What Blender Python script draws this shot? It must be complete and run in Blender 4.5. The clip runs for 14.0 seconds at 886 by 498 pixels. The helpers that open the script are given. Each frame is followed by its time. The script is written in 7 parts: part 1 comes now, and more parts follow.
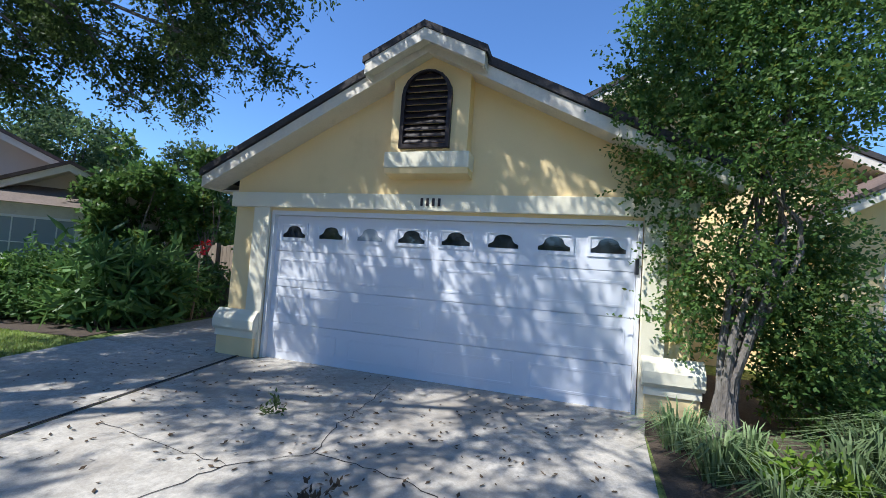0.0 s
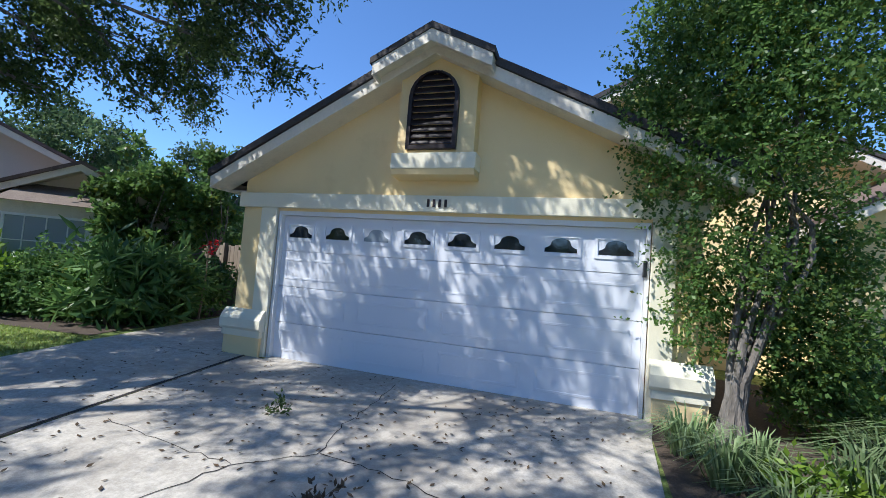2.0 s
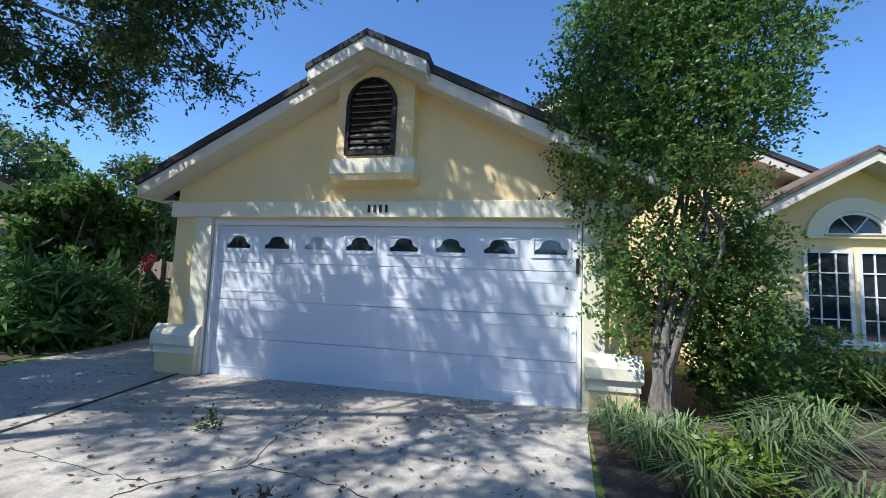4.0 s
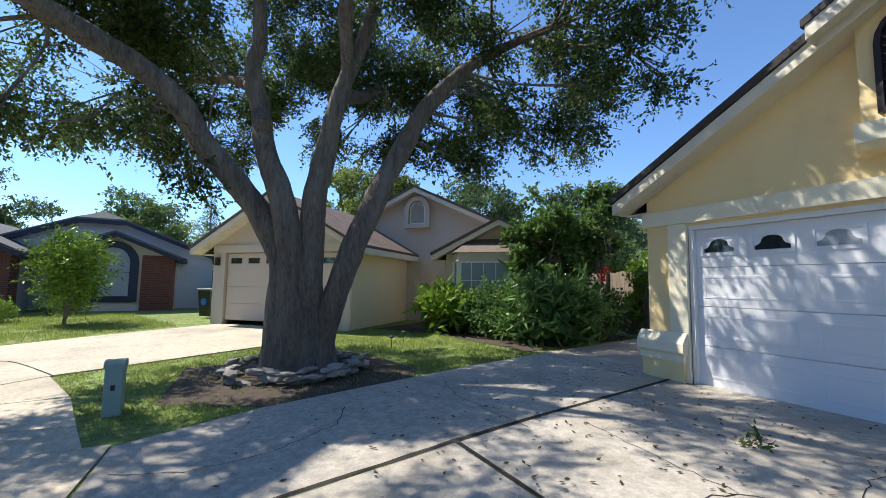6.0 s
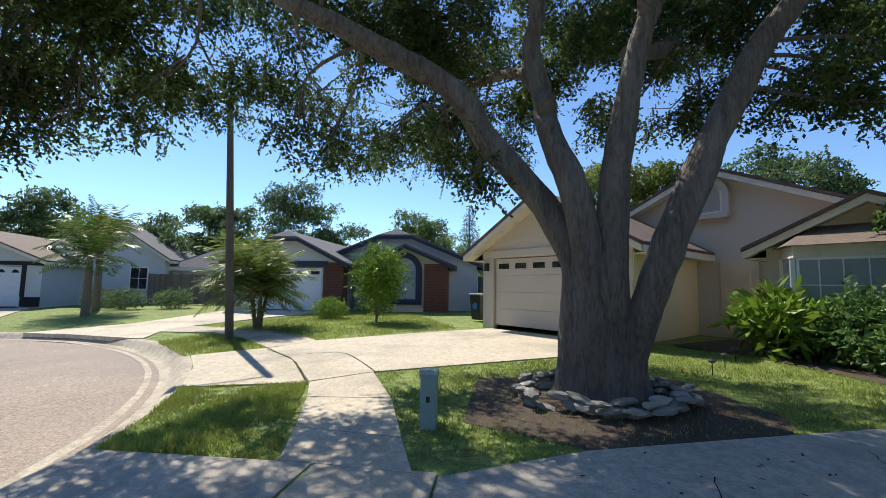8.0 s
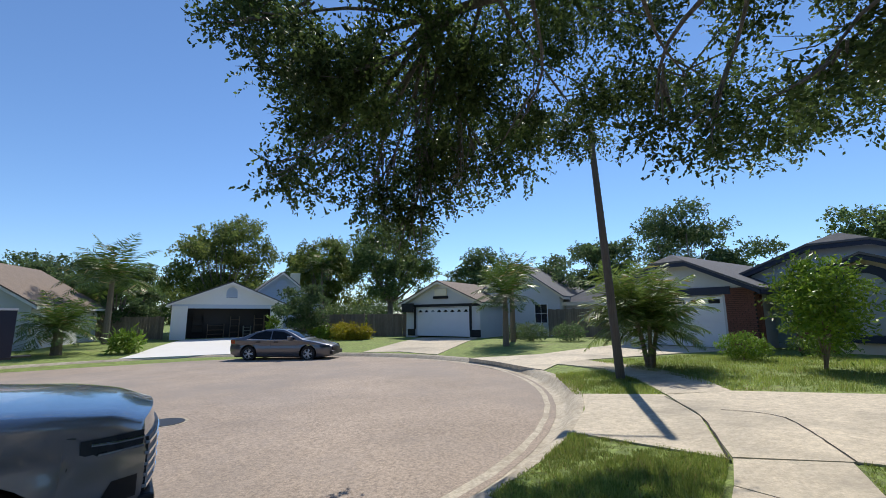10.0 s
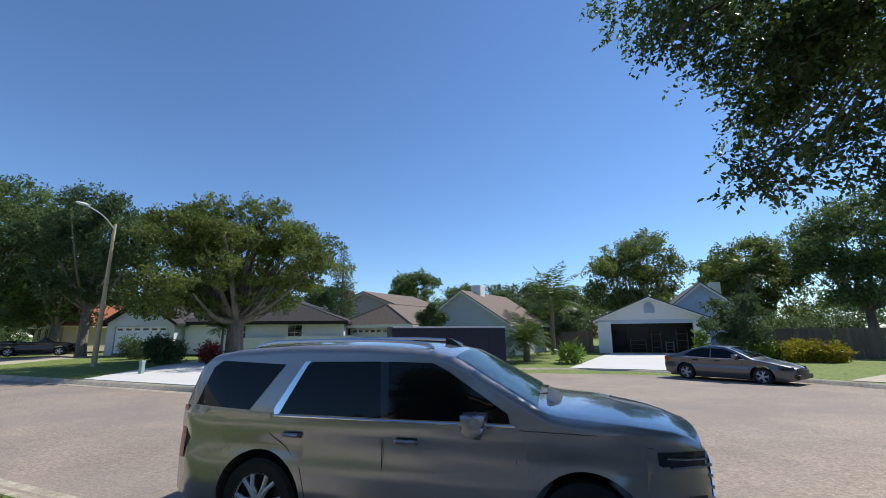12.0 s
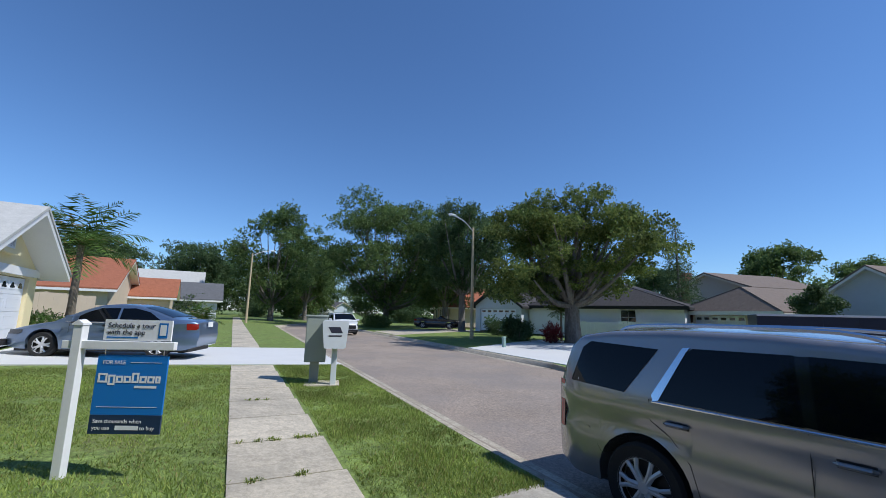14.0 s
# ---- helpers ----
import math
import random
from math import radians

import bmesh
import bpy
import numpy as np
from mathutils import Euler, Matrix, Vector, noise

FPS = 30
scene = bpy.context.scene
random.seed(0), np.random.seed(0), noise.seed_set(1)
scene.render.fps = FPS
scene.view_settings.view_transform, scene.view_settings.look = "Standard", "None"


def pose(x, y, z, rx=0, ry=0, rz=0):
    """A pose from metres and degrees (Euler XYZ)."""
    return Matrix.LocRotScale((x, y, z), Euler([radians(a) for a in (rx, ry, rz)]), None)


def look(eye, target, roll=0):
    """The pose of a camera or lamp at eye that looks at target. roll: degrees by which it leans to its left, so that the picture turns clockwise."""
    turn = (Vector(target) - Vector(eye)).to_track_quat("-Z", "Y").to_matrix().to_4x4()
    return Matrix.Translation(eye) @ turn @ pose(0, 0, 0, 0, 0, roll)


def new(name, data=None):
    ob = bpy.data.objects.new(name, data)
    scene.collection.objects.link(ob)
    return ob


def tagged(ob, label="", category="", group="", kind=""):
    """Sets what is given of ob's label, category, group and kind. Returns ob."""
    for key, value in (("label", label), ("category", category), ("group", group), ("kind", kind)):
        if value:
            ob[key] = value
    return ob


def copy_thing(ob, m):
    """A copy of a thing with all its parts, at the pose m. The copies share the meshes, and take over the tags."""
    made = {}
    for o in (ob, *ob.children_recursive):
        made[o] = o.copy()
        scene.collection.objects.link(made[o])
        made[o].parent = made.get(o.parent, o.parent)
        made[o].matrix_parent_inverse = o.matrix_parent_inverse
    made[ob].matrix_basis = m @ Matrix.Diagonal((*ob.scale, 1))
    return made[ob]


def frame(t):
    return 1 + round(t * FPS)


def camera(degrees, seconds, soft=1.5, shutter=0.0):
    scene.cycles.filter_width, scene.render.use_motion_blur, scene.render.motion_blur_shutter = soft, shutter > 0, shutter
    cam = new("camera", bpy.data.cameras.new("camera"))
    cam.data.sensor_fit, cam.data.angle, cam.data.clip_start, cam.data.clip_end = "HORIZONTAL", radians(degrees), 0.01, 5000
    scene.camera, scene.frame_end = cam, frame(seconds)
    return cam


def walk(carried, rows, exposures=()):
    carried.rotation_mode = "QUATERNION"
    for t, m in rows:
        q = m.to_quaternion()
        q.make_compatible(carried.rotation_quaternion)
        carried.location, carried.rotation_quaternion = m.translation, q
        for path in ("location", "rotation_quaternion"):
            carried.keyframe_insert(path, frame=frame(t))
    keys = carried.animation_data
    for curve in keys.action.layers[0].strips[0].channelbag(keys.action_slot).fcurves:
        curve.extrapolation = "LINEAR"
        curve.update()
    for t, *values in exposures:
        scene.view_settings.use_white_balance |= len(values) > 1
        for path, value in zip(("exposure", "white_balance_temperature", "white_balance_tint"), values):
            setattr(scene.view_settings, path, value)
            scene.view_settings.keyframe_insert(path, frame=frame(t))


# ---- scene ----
cam = camera(93.7, 14.0, soft=0.7)
PATH = [
    (0, (4.146, -5.011, 1.414), (3.559, -3.101, 1.519), 4.0),
    (0.5, (4.159, -5.005, 1.428), (3.534, -3.107, 1.531), 4.2),
    (1, (4.137, -5.004, 1.436), (3.494, -3.113, 1.534), 4.4),
    (1.5, (4.135, -5.01, 1.429), (3.492, -3.119, 1.529), 4.4),
    (2, (4.144, -4.999, 1.414), (3.528, -3.099, 1.523), 4.4),
    (2.5, (4.166, -4.996, 1.398), (3.612, -3.079, 1.521), 4.0),
    (2.7, (4.159, -5.01, 1.391), (3.647, -3.081, 1.519), 3.8),
    (4.8, (4.466, -4.945, 1.296), (4.04, -3.004, 1.516), 2.3),
    (5, (4.38, -5.0, 1.312), (3.686, -3.138, 1.535), 2.5),
    (5.5, (3.976, -5.319, 1.324), (2.606, -3.873, 1.507), 1.4),
    (6, (3.566, -5.542, 1.263), (1.78, -4.658, 1.435), 0.9),
    (6.5, (3.119, -5.67, 1.265), (1.172, -5.247, 1.443), 0.8),
    (7, (2.914, -5.837, 1.266), (0.932, -5.616, 1.417), 1.0),
    (7.2, (2.82, -5.874, 1.263), (0.833, -5.698, 1.405), 1.1),
    (9.3, (1.378, -6.387, 1.263), (-0.185, -7.598, 1.565), 0.3),
    (9.5, (1.315, -6.424, 1.285), (-0.13, -7.772, 1.594), 0.1),
    (10, (1.261, -6.534, 1.295), (0.156, -8.17, 1.614), -0.4),
    (10.5, (1.356, -6.566, 1.318), (0.667, -8.413, 1.654), -0.8),
    (11, (1.572, -6.517, 1.354), (1.342, -8.471, 1.715), -1.2),
    (11.5, (1.866, -6.617, 1.401), (2.081, -8.568, 1.782), -0.8),
    (12, (2.142, -6.694, 1.362), (2.733, -8.563, 1.759), -0.4),
    (12.5, (2.229, -6.677, 1.366), (3.12, -8.423, 1.762), 0.5),
    (13, (2.287, -6.645, 1.365), (3.446, -8.231, 1.745), 1.1),
    (13.5, (2.375, -6.647, 1.353), (3.804, -8.0, 1.709), 1.5),
    (14, (2.491, -6.588, 1.333), (4.208, -7.565, 1.646), 1.5),
]
LIGHT = [(0, 0.76, 5850, 10), (5, 0.8, 5900, 10), (6.5, 0.88, 6800, 10), (9.5, 0.32, 6700, 10), (11, 0.24, 6400, 10), (12, 0.27, 6450, 10), (13, 0.16, 6350, 10), (14, 0.02, 5850, 10)]
walk(cam, [(t, look(eye, target, roll)) for t, eye, target, roll in PATH], LIGHT)
SKY_STRENGTH, SUN_STRENGTH = 0.125, 4.2

# ---- world and sun ----
SUN_EL, SUN_DIR = 51.0, Vector((-0.73, -0.68, 0)).normalized()
world = bpy.data.worlds.new("sky")
scene.world = world
world.use_nodes = True
wn, wl = world.node_tree.nodes, world.node_tree.links
sky = wn.new("ShaderNodeTexSky")
sky.sky_type, sky.sun_disc = "NISHITA", False
sky.sun_elevation = radians(SUN_EL)
sky.sun_rotation = math.atan2(SUN_DIR.x, SUN_DIR.y)
sky.air_density, sky.dust_density, sky.ozone_density = 1.0, 0.0, 9.0
wn["Background"].inputs["Strength"].default_value = SKY_STRENGTH
wl.new(sky.outputs["Color"], wn["Background"].inputs["Color"])
sun = new("sun", bpy.data.lights.new("sun", "SUN"))
sun.data.energy, sun.data.angle, sun.data.color = SUN_STRENGTH, radians(0.53), (1.0, 0.95, 0.86)
sd = SUN_DIR * math.cos(radians(SUN_EL)) + Vector((0, 0, math.sin(radians(SUN_EL))))
sun.matrix_world = look(sd * 100, (0, 0, 0))


# ---- materials ----
def node_mat(name):
    m = bpy.data.materials.new(name)
    m.use_nodes = True
    return m, m.node_tree.nodes, m.node_tree.links, m.node_tree.nodes["Principled BSDF"]


def surface(name, color, rough=0.7, metal=0.0, vary=0.12, scale=3.0, fine=60.0, bump=0.15, bump_dist=0.01, stain=None,
            stain_at=0.6, spec=0.4, per_piece=0.0, coat=0.0, stretch=(1, 1, 1), grain=0.0, grain_scale=20.0):
    """A plain painted, mineral or metal surface with two scales of variation and a fine relief."""
    m, n, l, b = node_mat(name)
    geo = n.new("ShaderNodeNewGeometry")
    mp = n.new("ShaderNodeMapping")
    mp.inputs["Scale"].default_value = stretch
    l.new(geo.outputs["Position"], mp.inputs["Vector"])
    a = n.new("ShaderNodeTexNoise")
    a.inputs["Scale"].default_value, a.inputs["Detail"].default_value, a.inputs["Roughness"].default_value = scale, 6, 0.65
    f = n.new("ShaderNodeTexNoise")
    f.inputs["Scale"].default_value, f.inputs["Detail"].default_value = fine, 3
    for t in (a, f):
        l.new(mp.outputs["Vector"], t.inputs["Vector"])
    add = n.new("ShaderNodeMath")
    add.operation = "MULTIPLY_ADD"
    add.inputs[1].default_value = 0.5
    l.new(f.outputs["Fac"], add.inputs[0])
    half = n.new("ShaderNodeMath")
    half.operation = "MULTIPLY"
    half.inputs[1].default_value = 0.5
    l.new(a.outputs["Fac"], half.inputs[0])
    l.new(half.outputs[0], add.inputs[2])
    rng = n.new("ShaderNodeMapRange")
    rng.inputs["From Min"].default_value, rng.inputs["From Max"].default_value = 0.3, 0.7
    rng.inputs["To Min"].default_value, rng.inputs["To Max"].default_value = 1 - vary, 1 + vary
    l.new(add.outputs[0], rng.inputs["Value"])
    mul = n.new("ShaderNodeVectorMath")
    mul.operation = "SCALE"
    mul.inputs[0].default_value = color
    l.new(rng.outputs["Result"], mul.inputs["Scale"])
    col = mul.outputs["Vector"]
    if grain:
        gr = n.new("ShaderNodeTexNoise")
        gr.inputs["Scale"].default_value, gr.inputs["Detail"].default_value, gr.inputs["Roughness"].default_value = grain_scale, 5, 0.85
        l.new(mp.outputs["Vector"], gr.inputs["Vector"])
        r3 = n.new("ShaderNodeMapRange")
        r3.inputs["From Min"].default_value, r3.inputs["From Max"].default_value = 0.38, 0.62
        r3.inputs["To Min"].default_value, r3.inputs["To Max"].default_value = 1 - grain, 1 + grain
        l.new(gr.outputs["Fac"], r3.inputs["Value"])
        m3 = n.new("ShaderNodeVectorMath")
        m3.operation = "SCALE"
        l.new(col, m3.inputs[0])
        l.new(r3.outputs["Result"], m3.inputs["Scale"])
        col = m3.outputs["Vector"]
    if per_piece:
        info = n.new("ShaderNodeObjectInfo")
        r2 = n.new("ShaderNodeMapRange")
        r2.inputs["To Min"].default_value, r2.inputs["To Max"].default_value = 1 - per_piece, 1 + per_piece
        l.new(info.outputs["Random"], r2.inputs["Value"])
        m2 = n.new("ShaderNodeVectorMath")
        m2.operation = "SCALE"
        l.new(col, m2.inputs[0])
        l.new(r2.outputs["Result"], m2.inputs["Scale"])
        col = m2.outputs["Vector"]
    if stain:
        s = n.new("ShaderNodeTexNoise")
        s.inputs["Scale"].default_value, s.inputs["Detail"].default_value, s.inputs["Roughness"].default_value = scale * 0.35, 8, 0.7
        l.new(mp.outputs["Vector"], s.inputs["Vector"])
        ramp = n.new("ShaderNodeMapRange")
        ramp.inputs["From Min"].default_value, ramp.inputs["From Max"].default_value = stain_at - 0.12, stain_at + 0.12
        l.new(s.outputs["Fac"], ramp.inputs["Value"])
        mix = n.new("ShaderNodeMix")
        mix.data_type = "RGBA"
        l.new(ramp.outputs["Result"], mix.inputs["Factor"])
        l.new(col, mix.inputs["A"])
        mix.inputs["B"].default_value = (*stain, 1)
        col = mix.outputs["Result"]
    l.new(col, b.inputs["Base Color"])
    b.inputs["Roughness"].default_value, b.inputs["Metallic"].default_value = rough, metal
    b.inputs["Specular IOR Level"].default_value = spec
    b.inputs["Coat Weight"].default_value, b.inputs["Coat Roughness"].default_value = coat, 0.04
    if bump:
        bp = n.new("ShaderNodeBump")
        bp.inputs["Strength"].default_value, bp.inputs["Distance"].default_value = bump, bump_dist
        l.new(add.outputs[0], bp.inputs["Height"])
        l.new(bp.outputs["Normal"], b.inputs["Normal"])
    return m


def leafy(name, dark, light, trans=0.35, rough=0.45, dry=None):
    """Leaves: colour varies leaf by leaf, light comes through them."""
    m, n, l, b = node_mat(name)
    geo = n.new("ShaderNodeNewGeometry")
    mix = n.new("ShaderNodeMix")
    mix.data_type = "RGBA"
    mix.inputs["A"].default_value, mix.inputs["B"].default_value = (*dark, 1), (*light, 1)
    l.new(geo.outputs["Random Per Island"], mix.inputs["Factor"])
    col = mix.outputs["Result"]
    big = n.new("ShaderNodeTexNoise")
    big.inputs["Scale"].default_value = 0.6
    l.new(geo.outputs["Position"], big.inputs["Vector"])
    rng = n.new("ShaderNodeMapRange")
    rng.inputs["From Min"].default_value, rng.inputs["From Max"].default_value = 0.35, 0.65
    rng.inputs["To Min"].default_value, rng.inputs["To Max"].default_value = 0.7, 1.3
    l.new(big.outputs["Fac"], rng.inputs["Value"])
    sc = n.new("ShaderNodeVectorMath")
    sc.operation = "SCALE"
    l.new(col, sc.inputs[0])
    l.new(rng.outputs["Result"], sc.inputs["Scale"])
    col = sc.outputs["Vector"]
    if dry:
        lt = n.new("ShaderNodeMath")
        lt.operation = "GREATER_THAN"
        lt.inputs[1].default_value = 0.93
        l.new(geo.outputs["Random Per Island"], lt.inputs[0])
        m2 = n.new("ShaderNodeMix")
        m2.data_type = "RGBA"
        l.new(lt.outputs[0], m2.inputs["Factor"])
        l.new(col, m2.inputs["A"])
        m2.inputs["B"].default_value = (*dry, 1)
        col = m2.outputs["Result"]
    l.new(col, b.inputs["Base Color"])
    b.inputs["Roughness"].default_value, b.inputs["Specular IOR Level"].default_value = rough, 0.25
    tr = n.new("ShaderNodeBsdfTranslucent")
    l.new(col, tr.inputs["Color"])
    ms = n.new("ShaderNodeMixShader")
    ms.inputs["Fac"].default_value = trans
    l.new(b.outputs["BSDF"], ms.inputs[1])
    l.new(tr.outputs["BSDF"], ms.inputs[2])
    l.new(ms.outputs["Shader"], n["Material Output"].inputs["Surface"])
    return m


def plain(name, color, rough=0.5, metal=0.0, spec=0.5, coat=0.0):
    m, n, l, b = node_mat(name)
    b.inputs["Base Color"].default_value = (*color, 1)
    b.inputs["Roughness"].default_value, b.inputs["Metallic"].default_value = rough, metal
    b.inputs["Specular IOR Level"].default_value, b.inputs["Coat Weight"].default_value = spec, coat
    return m


def glazing(name, tint, rough=0.02, through_fac=0.25):
    """A tinted pane: partly see-through, with a true reflection."""
    m, n, l, b = node_mat(name)
    b.inputs["Base Color"].default_value = (*tint, 1)
    b.inputs["Roughness"].default_value, b.inputs["IOR"].default_value = rough, 1.52
    b.inputs["Specular IOR Level"].default_value = 0.8
    tb = n.new("ShaderNodeBsdfTransparent")
    tb.inputs["Color"].default_value = (0.6, 0.68, 0.7, 1)
    ms = n.new("ShaderNodeMixShader")
    ms.inputs["Fac"].default_value = through_fac
    l.new(b.outputs["BSDF"], ms.inputs[1])
    l.new(tb.outputs["BSDF"], ms.inputs[2])
    l.new(ms.outputs["Shader"], n["Material Output"].inputs["Surface"])
    return m


STUCCO_Y = surface("yellow_stucco", (0.84, 0.65, 0.34), 0.85, vary=0.07, scale=1.2, fine=90, bump=0.5, bump_dist=0.006, stain=(0.62, 0.44, 0.2), stain_at=0.68)
STUCCO_W = surface("cream_stucco", (0.8, 0.74, 0.56), 0.85, vary=0.06, scale=1.5, fine=90, bump=0.5, bump_dist=0.006, stain=(0.56, 0.52, 0.42), stain_at=0.7)
WHITE = surface("white_paint", (0.78, 0.77, 0.75), 0.5, vary=0.04, scale=2, fine=30, bump=0.05)
DOOR_W = surface("white_steel_door", (0.76, 0.77, 0.8), 0.42, vary=0.03, scale=1.5, fine=140, bump=0.12, bump_dist=0.002, stain=(0.66, 0.67, 0.68), stain_at=0.72)
FASCIA = surface("white_fascia", (0.7, 0.64, 0.53), 0.6, vary=0.08, scale=4, fine=50, bump=0.1, stain=(0.42, 0.38, 0.32), stain_at=0.66)
SHINGLE_D = surface("dark_shingles", (0.055, 0.05, 0.05), 0.9, vary=0.35, scale=5, fine=45, bump=0.6, bump_dist=0.02)
SHINGLE_B = surface("brown_shingles", (0.15, 0.105, 0.085), 0.9, vary=0.35, scale=4, fine=40, bump=0.6, bump_dist=0.02, stain=(0.08, 0.06, 0.05))
SHINGLE_T = surface("tan_shingles", (0.18, 0.14, 0.112), 0.9, vary=0.3, scale=4, fine=40, bump=0.6, bump_dist=0.02)
SHINGLE_G = surface("grey_shingles", (0.12, 0.12, 0.125), 0.9, vary=0.3, scale=4, fine=40, bump=0.6, bump_dist=0.02)
SHINGLE_L = surface("pale_shingles", (0.46, 0.45, 0.42), 0.9, vary=0.2, scale=4, fine=40, bump=0.6, bump_dist=0.02)
SHINGLE_R = surface("red_shingles", (0.32, 0.115, 0.06), 0.9, vary=0.3, scale=4, fine=40, bump=0.6, bump_dist=0.02)
CONCRETE = surface("drive_concrete", (0.41, 0.375, 0.32), 0.9, vary=0.16, scale=1.3, fine=35, bump=0.35, bump_dist=0.006, stain=(0.31, 0.27, 0.22), stain_at=0.58, per_piece=0.05, grain=0.22, grain_scale=9)
WALKWAY = surface("walk_concrete", (0.5, 0.435, 0.335), 0.9, vary=0.16, scale=1.6, fine=40, bump=0.35, bump_dist=0.006, stain=(0.28, 0.25, 0.2), stain_at=0.6, per_piece=0.07, grain=0.2, grain_scale=9)
NEW_CONCRETE = surface("pale_concrete", (0.62, 0.61, 0.59), 0.85, vary=0.06, scale=1.5, fine=40, bump=0.2, bump_dist=0.004)
KERB = surface("kerb_concrete", (0.42, 0.37, 0.29), 0.9, vary=0.2, scale=2, fine=40, bump=0.35, bump_dist=0.006, stain=(0.25, 0.2, 0.14), stain_at=0.6, grain=0.25, grain_scale=9)
ASPHALT = surface("road_asphalt", (0.31, 0.25, 0.2), 0.9, vary=0.34, scale=0.5, fine=55, bump=0.7, bump_dist=0.01, stain=(0.235, 0.205, 0.185), stain_at=0.57, grain=0.34, grain_scale=22)
GRASS = surface("lawn_turf", (0.165, 0.22, 0.052), 0.9, vary=0.45, scale=1.8, fine=70, bump=0.9, bump_dist=0.03, stain=(0.22, 0.19, 0.075), stain_at=0.66, grain=0.5, grain_scale=8)
SOIL = surface("bare_soil", (0.075, 0.055, 0.04), 0.95, vary=0.4, scale=3, fine=50, bump=0.9, bump_dist=0.03)
BARK = surface("oak_bark", (0.155, 0.135, 0.115), 0.95, vary=0.6, scale=7, fine=32, bump=1.0, bump_dist=0.09, stain=(0.27, 0.255, 0.225), stain_at=0.62, stretch=(1, 1, 0.22))
BARK_P = surface("pale_bark", (0.22, 0.17, 0.13), 0.95, vary=0.35, scale=7, fine=40, bump=0.8, bump_dist=0.02, stretch=(1, 1, 0.3))
PALM_BARK = surface("palm_bark", (0.2, 0.16, 0.12), 0.95, vary=0.35, scale=7, fine=30, bump=0.8, bump_dist=0.03, stretch=(1, 1, 4))
POLE_WOOD = surface("weathered_pole", (0.11, 0.098, 0.088), 0.9, vary=0.3, scale=6, fine=40, bump=0.5, stretch=(1, 1, 0.1))
POLE_CONC = surface("concrete_pole", (0.5, 0.4, 0.25), 0.85, vary=0.12, scale=2, fine=40, bump=0.2)
STONE = surface("field_stone", (0.29, 0.275, 0.25), 0.9, vary=0.3, scale=6, fine=50, bump=0.6, per_piece=0.35)
BRICK = surface("red_brick", (0.17, 0.072, 0.052), 0.9, vary=0.3, scale=9, fine=50, bump=0.5)
BLUE_WALL = surface("pale_blue_siding", (0.52, 0.59, 0.68), 0.8, vary=0.05, scale=1.5, fine=30, bump=0.15, stretch=(0.2, 0.2, 6))
GREY_WALL = surface("pale_grey_wall", (0.56, 0.58, 0.6), 0.85, vary=0.05, scale=1.5, fine=60, bump=0.3)
# brighter beige for one side wall: light bounced off the ground is in the colour
BEIGE_LIT = surface("beige_stucco_lit", (0.78, 0.66, 0.44), 0.85, vary=0.06, scale=1.2, fine=80, bump=0.5, bump_dist=0.006, stain=(0.54, 0.44, 0.3), stain_at=0.68)
BEIGE_G = surface("pale_beige_stucco", (0.56, 0.5, 0.42), 0.85, vary=0.06, scale=1.2, fine=80, bump=0.5, bump_dist=0.006)
CREAM = surface("cream_yellow_stucco", (0.8, 0.68, 0.4), 0.85, vary=0.05, scale=1.2, fine=80, bump=0.4)
PEACH = surface("peach_stucco", (0.62, 0.5, 0.38), 0.85, vary=0.06, scale=1.2, fine=80, bump=0.4)
FENCE_W = surface("fence_boards", (0.2, 0.16, 0.12), 0.9, vary=0.3, scale=5, fine=30, bump=0.4, stretch=(1, 1, 0.15), per_piece=0.15)
NAVY = surface("navy_trim", (0.02, 0.03, 0.06), 0.5, vary=0.1, scale=3, bump=0.05)
DARK = surface("dark_inside", (0.02, 0.02, 0.02), 0.8, vary=0.2, scale=3, bump=0.0)
VENT = surface("dark_brown_louvre", (0.025, 0.016, 0.016), 0.45, vary=0.2, scale=6, bump=0.05)
SEALANT = surface("joint_filler", (0.03, 0.025, 0.022), 0.95, vary=0.3, scale=9, bump=0.3)
GLASS = plain("window_glass", (0.02, 0.025, 0.03), 0.04, spec=0.9)
FROST = plain("frosted_glass", (0.3, 0.34, 0.38), 0.25, spec=0.6)
TINT = plain("privacy_glass", (0.003, 0.004, 0.006), 0.03, spec=0.28)
SCREEN_GLASS = glazing("windscreen_glass", (0.03, 0.07, 0.09), 0.02, 0.25)
CHROME = plain("chrome", (0.75, 0.76, 0.78), 0.12, 1.0)
ALLOY = plain("wheel_alloy", (0.62, 0.62, 0.63), 0.38, 0.45)
RUBBER = surface("tyre_rubber", (0.018, 0.018, 0.018), 0.8, vary=0.15, scale=20, fine=80, bump=0.2)
BLACK = plain("black_plastic", (0.015, 0.015, 0.017), 0.45)
GLOSS_BLACK = plain("black_gloss_trim", (0.006, 0.007, 0.009), 0.08)
RED_LENS = plain("red_lens", (0.3, 0.01, 0.01), 0.1, spec=0.7)
LENS = plain("headlight_lens", (0.025, 0.027, 0.03), 0.05, spec=0.9)
PAINT_SUV = surface("grey_metallic_paint", (0.31, 0.3, 0.3), 0.25, 0.55, vary=0.03, scale=2, fine=300, bump=0.0, coat=1.0)
PAINT_SEDAN = surface("dark_grey_paint", (0.12, 0.12, 0.135), 0.3, 0.7, vary=0.03, scale=2, bump=0.0, coat=1.0)
PAINT_BLUE = surface("steel_blue_paint", (0.16, 0.22, 0.33), 0.3, 0.6, vary=0.03, scale=2, bump=0.0, coat=1.0)
